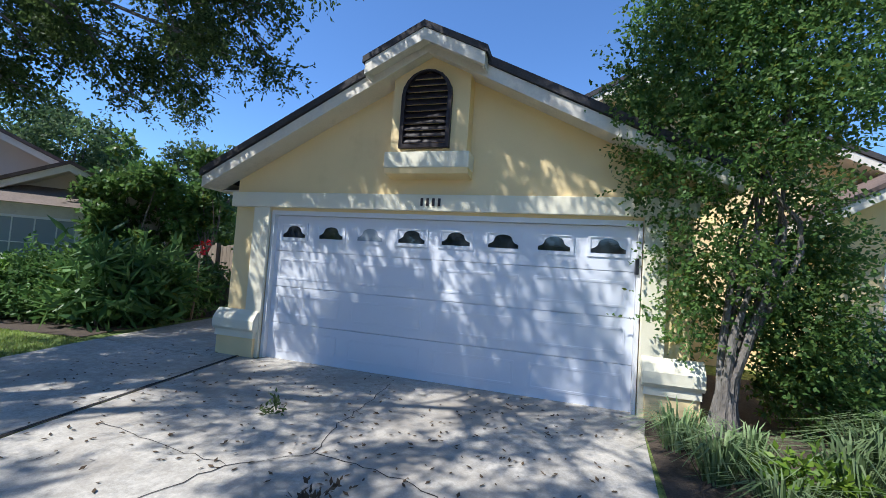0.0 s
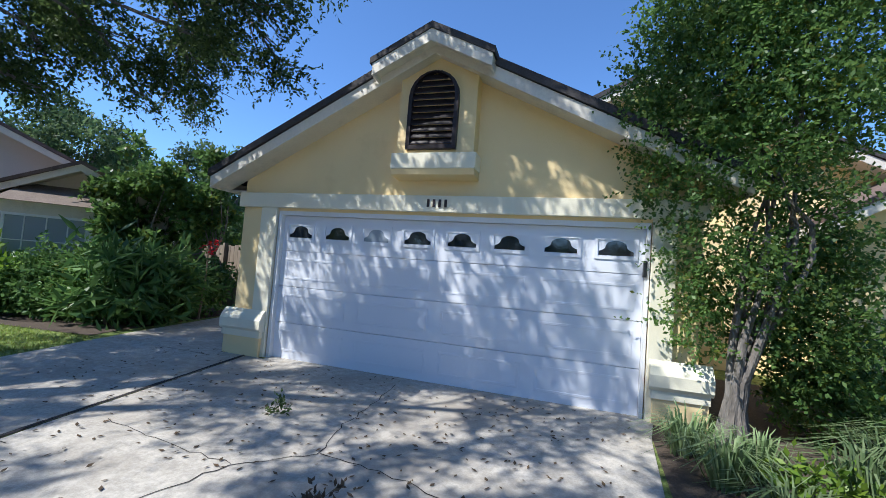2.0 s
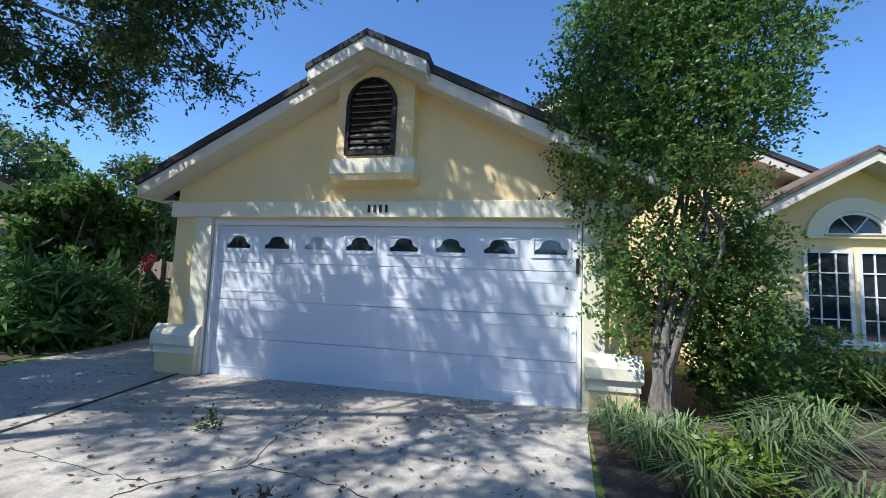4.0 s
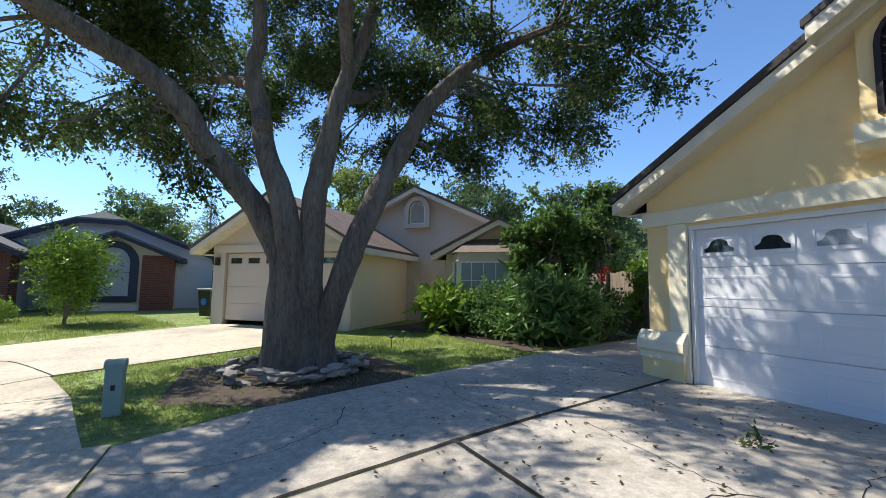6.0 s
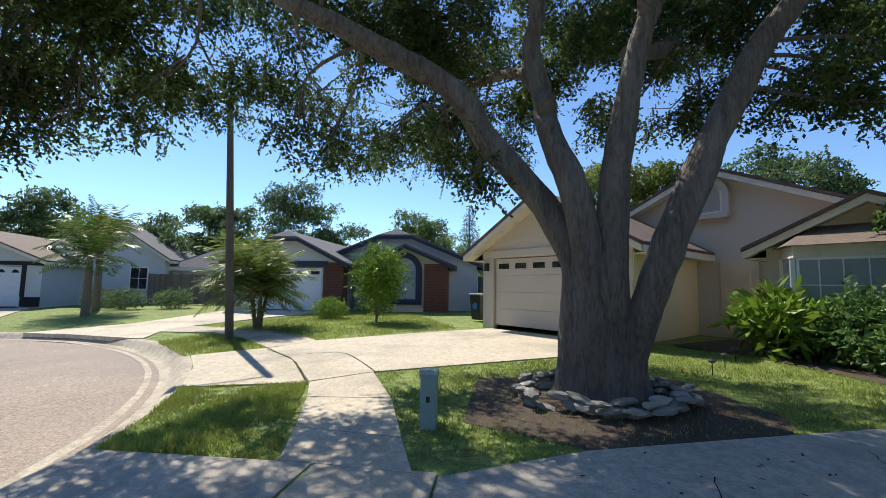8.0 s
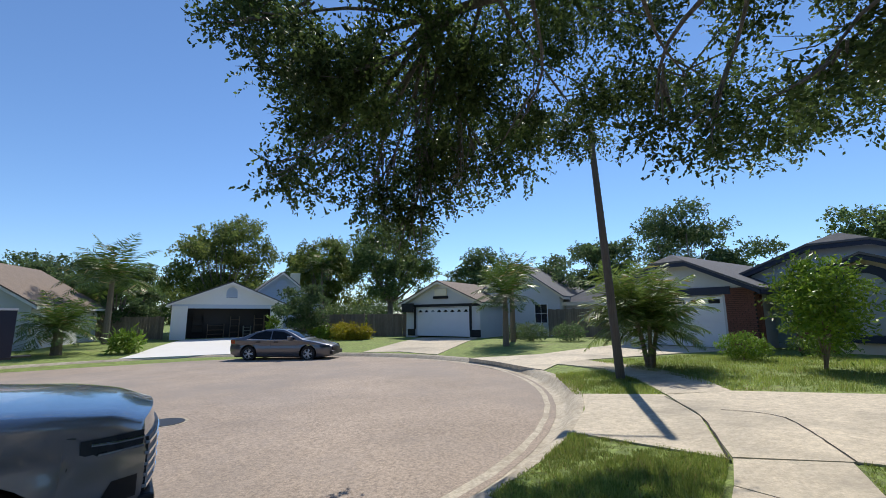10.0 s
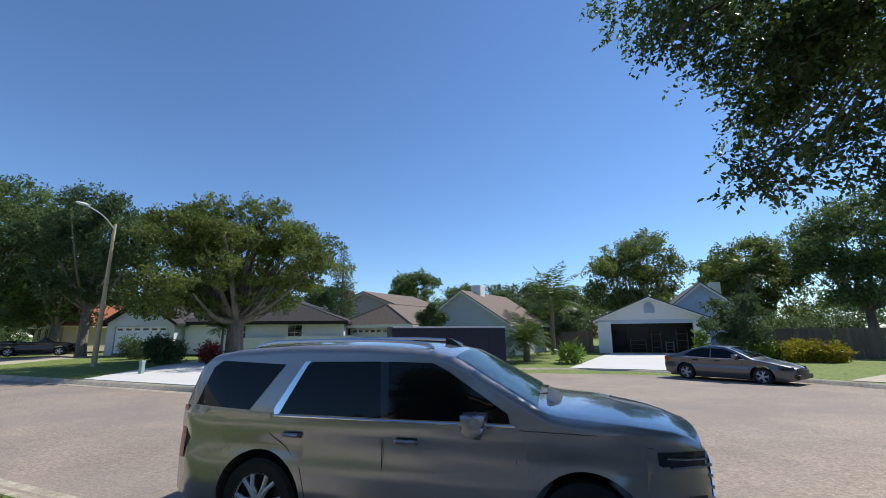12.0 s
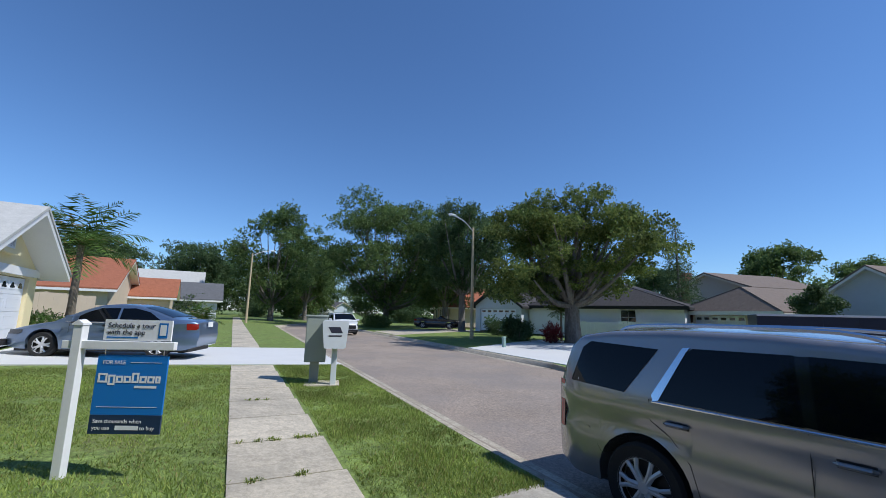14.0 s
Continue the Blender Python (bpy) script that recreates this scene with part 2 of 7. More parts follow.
PAINT_WHITE = surface("white_car_paint", (0.75, 0.76, 0.77), 0.3, 0.0, vary=0.02, scale=2, bump=0.0, coat=1.0)
PAINT_BLACK = surface("black_car_paint", (0.012, 0.012, 0.014), 0.25, 0.2, vary=0.02, scale=2, bump=0.0, coat=1.0)
PAINT_TRAILER = surface("navy_trailer_panel", (0.018, 0.022, 0.04), 0.35, 0.1, vary=0.1, scale=2, bump=0.02)
BOX_GREEN = surface("faded_green_plastic", (0.25, 0.36, 0.33), 0.6, vary=0.08, scale=6, bump=0.08)
MAIL_GREEN = surface("grey_green_enamel", (0.33, 0.36, 0.31), 0.5, vary=0.05, scale=5, bump=0.05)
MAIL_WHITE = surface("white_enamel", (0.68, 0.7, 0.7), 0.45, vary=0.05, scale=5, bump=0.05)
SIGN_BLUE = plain("blue_sign_board", (0.012, 0.17, 0.52), 0.5)
SIGN_NAVY = plain("navy_sign_board", (0.01, 0.03, 0.08), 0.5)
SIGN_WHITE = plain("white_sign_board", (0.8, 0.8, 0.8), 0.5)
INK = plain("dark_ink", (0.03, 0.03, 0.05), 0.6)
YELLOW_LEAF = leafy("yellow_green_leaf", (0.25, 0.22, 0.02), (0.42, 0.36, 0.03), 0.3)
OAK_LEAF = leafy("oak_leaf", (0.043, 0.074, 0.024), (0.115, 0.165, 0.048), 0.5, 0.45)
SHRUB_LEAF = leafy("shrub_leaf", (0.064, 0.135, 0.036), (0.165, 0.26, 0.066), 0.52, 0.4, dry=(0.15, 0.18, 0.03))
GINGER_LEAF = leafy("broad_leaf", (0.048, 0.112, 0.032), (0.13, 0.22, 0.065), 0.35, 0.4)
LIME_LEAF = leafy("lime_leaf", (0.1, 0.2, 0.025), (0.22, 0.32, 0.04), 0.35, 0.4)
FAR_LEAF = leafy("street_tree_leaf", (0.066, 0.122, 0.04), (0.185, 0.245, 0.08), 0.52, 0.55)
FAR_LEAF_Y = leafy("olive_tree_leaf", (0.068, 0.115, 0.03), (0.23, 0.265, 0.07), 0.52, 0.55)
FAR_LEAF_D = leafy("dark_tree_leaf", (0.052, 0.1, 0.042), (0.145, 0.2, 0.08), 0.46, 0.55)
PALM_LEAF = leafy("palm_leaf", (0.05, 0.1, 0.02), (0.13, 0.2, 0.04), 0.3, 0.4, dry=(0.3, 0.24, 0.1))
PALM_LIGHT = leafy("pale_palm_leaf", (0.09, 0.15, 0.03), (0.22, 0.29, 0.07), 0.35, 0.4, dry=(0.3, 0.26, 0.1))
BLADE = leafy("grass_blade", (0.165, 0.24, 0.046), (0.38, 0.43, 0.11), 0.42, 0.6, dry=(0.34, 0.29, 0.12))
TUFT = leafy("strap_leaf", (0.09, 0.15, 0.05), (0.26, 0.33, 0.16), 0.3, 0.5)
DEAD_LEAF = leafy("fallen_leaf", (0.05, 0.035, 0.022), (0.14, 0.09, 0.05), 0.05, 0.8)
RED_LEAF = leafy("red_foliage", (0.1, 0.012, 0.015), (0.26, 0.03, 0.03), 0.2)
FLOWER = leafy("red_flower", (0.5, 0.01, 0.02), (0.7, 0.03, 0.03), 0.2)


# ---- building helpers ----
def thing(name, m, label, category, group="", kind=""):
    ob = new(name)
    ob.empty_display_size = 0.2
    ob.matrix_world = m
    return tagged(ob, label, category, group, kind)


def part(name, bm, material, parent=None, label="", smooth=False):
    me = bpy.data.meshes.new(name)
    bmesh.ops.recalc_face_normals(bm, faces=bm.faces)
    bm.to_mesh(me)
    bm.free()
    me.materials.append(material)
    if smooth:
        me.shade_smooth()
        me.set_sharp_from_angle(angle=radians(38))
    ob = new(name, me)
    ob.parent = parent
    return tagged(ob, label)


def box(bm, x0, x1, y0, y1, z0, z1, bevel=0.0):
    vs = [bm.verts.new((x, y, z)) for x in (x0, x1) for y in (y0, y1) for z in (z0, z1)]
    fs = [bm.faces.new([vs[i] for i in q]) for q in ((0, 1, 3, 2), (4, 6, 7, 5), (0, 4, 5, 1), (2, 3, 7, 6), (0, 2, 6, 4), (1, 5, 7, 3))]
    if bevel:
        es = {e for f in fs for e in f.edges}
        bmesh.ops.bevel(bm, geom=list(es), offset=bevel, segments=2, affect="EDGES", profile=0.5)
    return bm


def boxed(*args, **kw):
    return box(bmesh.new(), *args, **kw)


def prism(bm, poly, a0, a1, axis="y"):
    """A flat outline, pushed from a0 to a1 along an axis. The outline's pair are the other two axes in order."""
    def p(u, v, a):
        return {"y": (u, a, v), "x": (a, u, v), "z": (u, v, a)}[axis]
    r0 = [bm.verts.new(p(u, v, a0)) for u, v in poly]
    r1 = [bm.verts.new(p(u, v, a1)) for u, v in poly]
    bm.faces.new(r0)
    bm.faces.new(r1[::-1])
    for i in range(len(poly)):
        j = (i + 1) % len(poly)
        bm.faces.new((r0[i], r1[i], r1[j], r0[j]))
    return bm


def tube(bm, pts, radii, n=8, flat=1.0):
    """A tapered round limb along a line of points."""
    pts = [Vector(p) for p in pts]
    rings, side = [], None
    for i, p in enumerate(pts):
        d = (pts[min(i + 1, len(pts) - 1)] - pts[max(i - 1, 0)]).normalized()
        if side is None:
            side = d.orthogonal().normalized()
        side = (side - d * side.dot(d)).normalized()
        up = d.cross(side)
        rings.append([bm.verts.new(p + (side * math.cos(2 * math.pi * k / n) + up * math.sin(2 * math.pi * k / n) * flat) * radii[i]) for k in range(n)])
    for a, b in zip(rings, rings[1:]):
        for k in range(n):
            bm.faces.new((a[k], a[(k + 1) % n], b[(k + 1) % n], b[k]))
    bm.faces.new(rings[0][::-1])
    bm.faces.new(rings[-1])
    return bm


def curve_pts(pts, steps=4):
    """A smooth line through points."""
    pts = [Vector(p) for p in pts]
    out = []
    for i in range(len(pts) - 1):
        p0, p1, p2, p3 = pts[max(i - 1, 0)], pts[i], pts[i + 1], pts[min(i + 2, len(pts) - 1)]
        for s in range(steps):
            t = s / steps
            out.append(0.5 * (2 * p1 + (p2 - p0) * t + (2 * p0 - 5 * p1 + 4 * p2 - p3) * t * t + (3 * p1 - p0 - 3 * p2 + p3) * t ** 3))
    return out + [pts[-1]]


def quads(name, verts, count, material, parent=None, per=4):
    """One mesh of many loose faces of `per` corners each, from an array of corner places."""
    me = bpy.data.meshes.new(name)
    me.vertices.add(count * per)
    me.vertices.foreach_set("co", np.ascontiguousarray(verts, dtype=np.float32).ravel())
    me.loops.add(count * per)
    me.loops.foreach_set("vertex_index", np.arange(count * per, dtype=np.int32))
    me.polygons.add(count)
    me.polygons.foreach_set("loop_start", np.arange(0, count * per, per, dtype=np.int32))
    me.update(calc_edges=True)
    me.materials.append(material)
    ob = new(name, me)
    ob.parent = parent
    return ob


def unit(v):
    return v / np.maximum(np.linalg.norm(v, axis=-1, keepdims=True), 1e-9)


def leaf_corners(base, way, length, width, rng, flatness=0.0):
    """Four corners a leaf: base, two sides, tip, with a random twist about the leaf's own line."""
    n = len(base)
    side = unit(np.cross(way, unit(rng.normal(size=(n, 3)) + np.array([0, 0, flatness]))))
    length = (np.broadcast_to(length, n) * rng.uniform(0.7, 1.3, n))[:, None]
    mid = base + way * length * 0.45
    w = side * length * width * 0.5
    return np.stack([base, mid + w, base + way * length, mid - w], axis=1)


def crown(name, lobes, twigs, leaves, length, material, parent, seed, width=0.5, twig_len=0.3, droop=0.3, shell=0.55, far=False):
    """A leafy crown: lobes (x, y, z, rx, ry, rz) filled with twigs, each carrying leaves in two rows. Density falls towards the inside."""
    rng = np.random.default_rng(seed)
    lob = np.array(lobes, dtype=float)
    vol = lob[:, 3] * lob[:, 4] * lob[:, 5]
    pick = rng.choice(len(lob), twigs, p=vol ** 0.8 / np.sum(vol ** 0.8))
    d = unit(rng.normal(size=(twigs, 3)))
    r = rng.uniform(shell ** 2, 1.0, twigs)[:, None] ** 0.5
    r *= 1 + 0.22 * np.sin(d[:, :1] * 7 + pick[:, None]) * np.cos(d[:, 1:2] * 6 + pick[:, None] * 2)
    c = lob[pick, :3] + d * r * lob[pick, 3:]
    way = unit(d * 0.7 + rng.normal(size=(twigs, 3)) * 0.6 + np.array([0, 0, -droop]))
    t = np.linspace(0, 1, leaves)
    base = c[:, None, :] + way[:, None, :] * (t[None, :, None] * twig_len * rng.uniform(0.5, 1.4, twigs)[:, None, None])
    lw = unit(way[:, None, :] * 0.7 + rng.normal(size=(twigs, leaves, 3)) * 0.75)
    co = leaf_corners(base.reshape(-1, 3), lw.reshape(-1, 3), length, width, rng)
    if far:
        return quads(name, co[:, 1:4], twigs * leaves, material, parent, 3)
    return quads(name, co, twigs * leaves, material, parent)

# ---- lie of the land ----
BULB, BULB_R = (2.0, -20.5), 11.15


def north_kerb(x):
    return -9.92 - 0.085 * max(0.0, x - 6) - 0.3 * max(0.0, x - 50)


def south_kerb(x):
    return -17.75 - 0.1 * (x - 12.74) - 0.3 * max(0.0, x - 50)


def off_road(x, y):
    """Metres outside the road's edge."""
    d = math.hypot(x - BULB[0], y - BULB[1]) - BULB_R
    if x > 4:
        d = min(d, max(y - north_kerb(x), south_kerb(x) - y))
    return d


def dip(y):
    """The land falls a little towards the far side of the turning place."""
    return -0.3 * min(1.0, max(0.0, (-18.0 - y) / 16.0))


def kerb_drop(y):
    """The kerb is lower along the far side of the turning place."""
    return 0.12 * min(1.0, max(0.0, (-13.0 - y) / 4.0))


def lawn_z(x, y):
    return dip(y) - 0.24 - kerb_drop(y) * max(0.0, 1.0 - off_road(x, y) / 6.0 if off_road(x, y) > 0 else 1.0) + 0.024 * min(max(off_road(x, y), 0.0), 10.0)


def road_edge(out=0.0):
    """The road's edge from the far end of the north kerb, round the bulb, to the far end of the south kerb, moved outwards."""
    pts = [(x, north_kerb(x) + out) for x in (138, 110, 90, 70, 60, 55, 50, 45, 36, 30, 25, 20, 16, 12, 9, 7, 5.6)]
    r = BULB_R + out
    a0 = math.atan2(north_kerb(5) - BULB[1], 2.95)
    a1 = math.atan2(-17.75 - BULB[1], 10.74) + 2 * math.pi
    pts += [(BULB[0] + r * math.cos(a0 + (a1 - a0) * k / 56), BULB[1] + r * math.sin(a0 + (a1 - a0) * k / 56)) for k in range(57)]
    pts += [(x, south_kerb(x) - out) for x in (14.5, 17, 21, 26, 32, 40, 50, 55, 60, 70, 90, 110, 138)]
    return pts


def sheet(bm, poly, zf, cell, cuts=None):
    """A polygon as a surface that follows zf, cut along a grid."""
    f = bm.faces.new([bm.verts.new((x, y, 0)) for x, y in poly])
    f.normal_update()
    if f.normal.z < 0:
        f.normal_flip()
    bmesh.ops.triangulate(bm, faces=[f])
    xs, ys = [p[0] for p in poly], [p[1] for p in poly]
    for lo, hi, ax in ((min(xs), max(xs), 0), (min(ys), max(ys), 1)):
        lo, hi = max(lo, -70), min(hi, 90)
        k = math.ceil(lo / cell)
        while k * cell < hi:
            co, no = [0, 0, 0], [0, 0, 0]
            co[ax], no[ax] = k * cell + 0.0013, 1
            bmesh.ops.bisect_plane(bm, geom=bm.verts[:] + bm.edges[:] + bm.faces[:], plane_co=co, plane_no=no)
            k += 1
    for v in bm.verts:
        v.co.z = zf(v.co.x, v.co.y)
    return bm


def slab(name, poly, material, parent=None, lift=0.02, cell=2.0, zf=lawn_z, depth=0.12, label=""):
    """A concrete slab that follows the ground, with sides."""
    bm = sheet(bmesh.new(), poly, lambda x, y: zf(x, y) + lift, cell)
    edge = [e for e in bm.edges if len(e.link_faces) == 1]
    ext = bmesh.ops.extrude_edge_only(bm, edges=edge)
    for g in ext["geom"]:
        if isinstance(g, bmesh.types.BMVert):
            g.co.z -= depth
    return part(name, bm, material, parent, label)


def strip(bm, pts, w, zf, lift):
    """A narrow strip lying along a line."""
    prev = None
    for i, (x, y) in enumerate(pts):
        a, b = pts[max(i - 1, 0)], pts[min(i + 1, len(pts) - 1)]
        d = Vector((b[0] - a[0], b[1] - a[1])).normalized()
        ww = w * (0.7 + 0.6 * noise.random())
        l = bm.verts.new((x - d.y * ww / 2, y + d.x * ww / 2, zf(x, y) + lift))
        r = bm.verts.new((x + d.y * ww / 2, y - d.x * ww / 2, zf(x, y) + lift))
        if prev:
            bm.faces.new((prev[0], prev[1], r, l))
        prev = (l, r)
    return bm


def wander(pts, step=0.12, amount=0.03, seed=0):
    """A crack's line: straight pieces broken up."""
    rnd = random.Random(seed)
    out = []
    for a, b in zip(pts, pts[1:]):
        n = max(1, int(math.dist(a, b) / step))
        for k in range(n):
            f = k / n
            out.append((a[0] + (b[0] - a[0]) * f + rnd.uniform(-amount, amount), a[1] + (b[1] - a[1]) * f + rnd.uniform(-amount, amount)))
    return out + [pts[-1]]


def curve_line(pts):
    """A smooth line on the ground through points."""
    return [(p.x, p.y) for p in curve_pts([(x, y, 0) for x, y in pts], 5)]


edge = road_edge(0.28)
outer = [(138, edge[-1][1] - 1), (160, edge[-1][1] - 1), (160, edge[-1][1] - 200), (-160, -230), (-160, 200), (160, 200), (160, edge[0][1] + 1), (138, edge[0][1] + 1)]
bm = sheet(bmesh.new(), edge + outer, lawn_z, 4.0)
tagged(part("ground", bm, GRASS), "mown green lawns with dry patches", "ground", kind="structure")
bm = bmesh.new()
for x0, x1, y0, y1 in ((-1500, 1500, -1500, 1500),):
    bm.faces.new([bm.verts.new(p) for p in ((x0, y0, -0.7), (x1, y0, -0.7), (x1, y1, -0.7), (x0, y1, -0.7))])
tagged(part("ground_far", bm, GRASS), "flat grassy land out to the horizon", "ground", kind="structure")
bm = sheet(bmesh.new(), road_edge(-0.2), lambda x, y: dip(y) - 0.5 + 0.02 * min(1.0, max(0.0, -off_road(x, y) - 0.2)), 4.0)
tagged(part("road", bm, ASPHALT), "worn pale asphalt road widening into a round turning place", "road", kind="structure")
bm = bmesh.new()
rows = []
for o, z in ((-0.42, -0.492), (-0.14, -0.508), (0.0, -0.45), (0.12, -0.29), (0.2, -0.236), (0.3, -0.228), (0.31, -0.33)):
    rows.append([bm.verts.new((x, y, z + dip(y) - kerb_drop(y) * min(1.0, max(0.0, (o + 0.14) / 0.26)))) for x, y in road_edge(o)])
for a, b in zip(rows, rows[1:]):
    for i in range(len(a) - 1):
        bm.faces.new((a[i], a[i + 1], b[i + 1], b[i]))
tagged(part("kerb", bm, KERB, smooth=True), "rolled concrete kerb and gutter along the road", "kerb", kind="structure")

# our driveway: slabs split by expansion joints
drive = thing("driveway", pose(0, 0, 0), "cracked grey concrete driveway with fallen leaves", "driveway", kind="structure")
DZ = lambda x, y: lawn_z(x, y)
slab("slab", [(-2.72, -0.35), (-0.72, -0.35), (-0.72, -0.1), (-0.33, -0.1), (-0.05, -2.0), (0.04, -2.6), (0.25, -3.76), (0.46, -4.7), (0.82, -6.44), (-0.93, -6.41), (-1.52, -5.2), (-1.9, -3.82), (-2.38, -2.0)], CONCRETE, drive)
slab("slab", [(-4.2, 6.0), (-0.72, 6.0), (-0.72, -0.33), (-2.72, -0.33), (-3.38, 2.5)], CONCRETE, drive)
slab("slab", [(-0.27, -0.1), (0.03, -0.1), (0.03, 0.25), (5.05, 0.25), (4.9, -0.6), (4.8, -1.9), (4.85, -3.55), (0.31, -3.74), (0.1, -2.6), (0.01, -2.0)], CONCRETE, drive)
slab("slab", [(0.31, -3.79), (4.85, -3.6), (5.25, -6.82), (0.88, -6.47), (0.52, -4.7)], CONCRETE, drive)
slab("slab", [(-1.0, -6.43), (0.85, -6.49), (5.28, -6.86), (5.48, -7.88), (-1.1, -7.42)], WALKWAY, drive, lift=0.016)
slab("slab", [(-1.1, -7.46), (5.48, -7.92), (5.7, -9.66), (4.9, -9.6), (2.0, -9.12), (-1.2, -9.6)], CONCRETE, drive, lift=0.012)
bm = bmesh.new()
strip(bm, wander([(-0.3, -0.1), (-0.02, -2.0), (0.07, -2.6), (0.28, -3.765), (0.49, -4.7), (0.85, -6.45)], 0.2, 0.006, 1), 0.05, DZ, 0.026)
part("expansion_joint", bm, SEALANT, drive, "black filled joint between slabs")
bm = bmesh.new()
strip(bm, wander([(0.28, -3.765), (4.85, -3.58)], 0.2, 0.005, 2), 0.035, DZ, 0.026)
part("expansion_joint", bm, SEALANT, drive, "black filled joint between slabs")
for i, (w, line) in enumerate(((0.014, [(2.13, -0.25), (2.2, -1.0), (2.23, -1.66), (2.36, -2.15), (1.9, -2.55), (1.7, -3.3), (1.5, -3.7)]), (0.018, [(2.36, -2.15), (2.9, -2.2), (3.4, -2.32), (3.9, -2.9), (4.8, -3.2)]),
                             (0.01, [(0.42, -2.4), (1.1, -2.5), (1.9, -2.55)]), (0.012, [(-1.7, -2.9), (-0.9, -3.1), (0.3, -3.0)]), (0.014, [(-0.2, -5.2), (-0.6, -4.6), (-1.1, -4.4)]), (0.014, [(-0.2, -5.2), (-0.1, -5.8), (-0.3, -6.3)]),
                             (0.01, [(3.0, -3.7), (2.6, -5.0), (2.9, -6.4)]))):
    part("crack", strip(bmesh.new(), wander(line, 0.09, 0.022, 10 + i), w * 0.6, DZ, 0.024), SEALANT, drive, "dark wandering crack")

# sidewalk along the street, slab by slab
walkway = thing("sidewalk", pose(0, 0, 0), "weathered tan concrete sidewalk slabs with grassy joints", "sidewalk", kind="structure")


def walk_y(x):
    return -6.55 - 0.0575 * x


x = 5.5
while x < 15.1:
    x1 = min(x + 1.2, 15.18)
    slab("walk_slab", [(x + 0.012, walk_y(x) - 1.0), (x1 - 0.012, walk_y(x1) - 1.03), (x1 - 0.012, walk_y(x1) + 0.02), (x + 0.012, walk_y(x) + 0.02)], WALKWAY, walkway, lift=0.02)
    x = x1
x = 20.95
while x < 80:
    x1 = x + 3.04
    slab("walk_slab", [(x + 0.012, walk_y(x) - 1.0), (x1 - 0.012, walk_y(x1) - 1.03), (x1 - 0.012, walk_y(x1) + 0.02), (x + 0.012, walk_y(x) + 0.02)], WALKWAY, walkway, lift=0.02)
    x = x1
# round the bend towards the next drive
a, b = [(-0.98, -6.62), (-1.7, -6.85), (-3.0, -7.25), (-4.5, -7.9)], [(-1.12, -7.75), (-1.9, -7.98), (-3.0, -8.35), (-3.78, -8.66)]
for i in range(3):
    slab("walk_slab", [a[i], b[i], (b[i + 1][0] + 0.02, b[i + 1][1] + 0.005), (a[i + 1][0] + 0.02, a[i + 1][1] + 0.005)], WALKWAY, walkway, lift=0.02)
slab("walk_slab", [(-7.9, -10.3), (-6.75, -10.95), (-8.1, -12.35), (-9.3, -14.0), (-9.6, -16.0), (-10.9, -16.0), (-10.3, -13.4), (-9.0, -11.3)], WALKWAY, walkway, lift=0.02)

drv = thing("driveway", pose(0, 0, 0), "sunlit tan concrete driveway of the beige house", "driveway", kind="structure")
slab("slab", [(-10.9, -5.95), (-7.95, -2.95), (-6.1, -4.7), (-4.53, -7.88), (-3.8, -8.68), (-5.4, -9.7), (-6.7, -10.9), (-7.9, -10.3), (-9.4, -8.3)], WALKWAY, drv, lift=0.022)
slab("slab", [(-3.72, -8.7), (-3.33, -10.36), (-4.61, -11.13), (-5.68, -12.0), (-6.68, -10.95), (-5.4, -9.72)], WALKWAY, drv, lift=0.022)
for i, line in enumerate(([(-6.05, -9.73), (-6.14, -8.95), (-4.50, -7.87)], [(-6.46, -10.81), (-5.48, -9.77), (-3.65, -8.64)])):
    part("joint", strip(bmesh.new(), wander(curve_line(line), 0.15, 0.006, 40 + i), 0.022, DZ, 0.028), SEALANT, drv, "dark joint between slabs")
drv = thing("driveway", pose(0, 0, 0), "pale concrete driveway of the brick-fronted house", "driveway", kind="structure")
slab("slab", [(-17.0, -18.2), (-17.0, -13.3), (-10.9, -15.9), (-9.5, -15.95), (-8.2, -15.3), (-9.0, -18.4), (-9.2, -20.2), (-11.5, -18.6)], WALKWAY, drv, lift=0.022)
drv = thing("driveway", pose(0, 0, 0), "concrete driveway rising to the grey house", "driveway", kind="structure")
slab("slab", [(-15.3, -33.9), (-17.0, -29.4), (-9.3, -22.7), (-8.9, -25.5), (-7.5, -26.9)], WALKWAY, drv, lift=0.022)
drv = thing("driveway", pose(0, 0, 0), "new white concrete driveway of the blue house", "driveway", kind="structure")
slab("slab", [(-0.4, -43.2), (-6.4, -44.7), (-4.3, -30.3), (-1.0, -31.5), (2.7, -31.9)], NEW_CONCRETE, drv, lift=0.022)
drv = thing("driveway", pose(0, 0, 0), "new white concrete driveway beside the street lamp", "driveway", kind="structure")
slab("slab", [(13.4, -18.15), (21.2, -18.9), (24.5, -27.0), (19.5, -29.5)], NEW_CONCRETE, drv, lift=0.022)
drv = thing("driveway", pose(0, 0, 0), "pale concrete driveway with a blue car on it", "driveway", kind="structure")
slab("slab", [(15.9, -1.7), (21.3, -1.7), (20.9, -10.85), (15.2, -10.4)], NEW_CONCRETE, drv, lift=0.022)
drv = thing("driveway", pose(0, 0, 0), "concrete driveway across the street", "driveway", kind="structure")
slab("slab", [(34, -20.3), (41, -21.1), (44, -32), (38, -32)], WALKWAY, drv, lift=0.022)
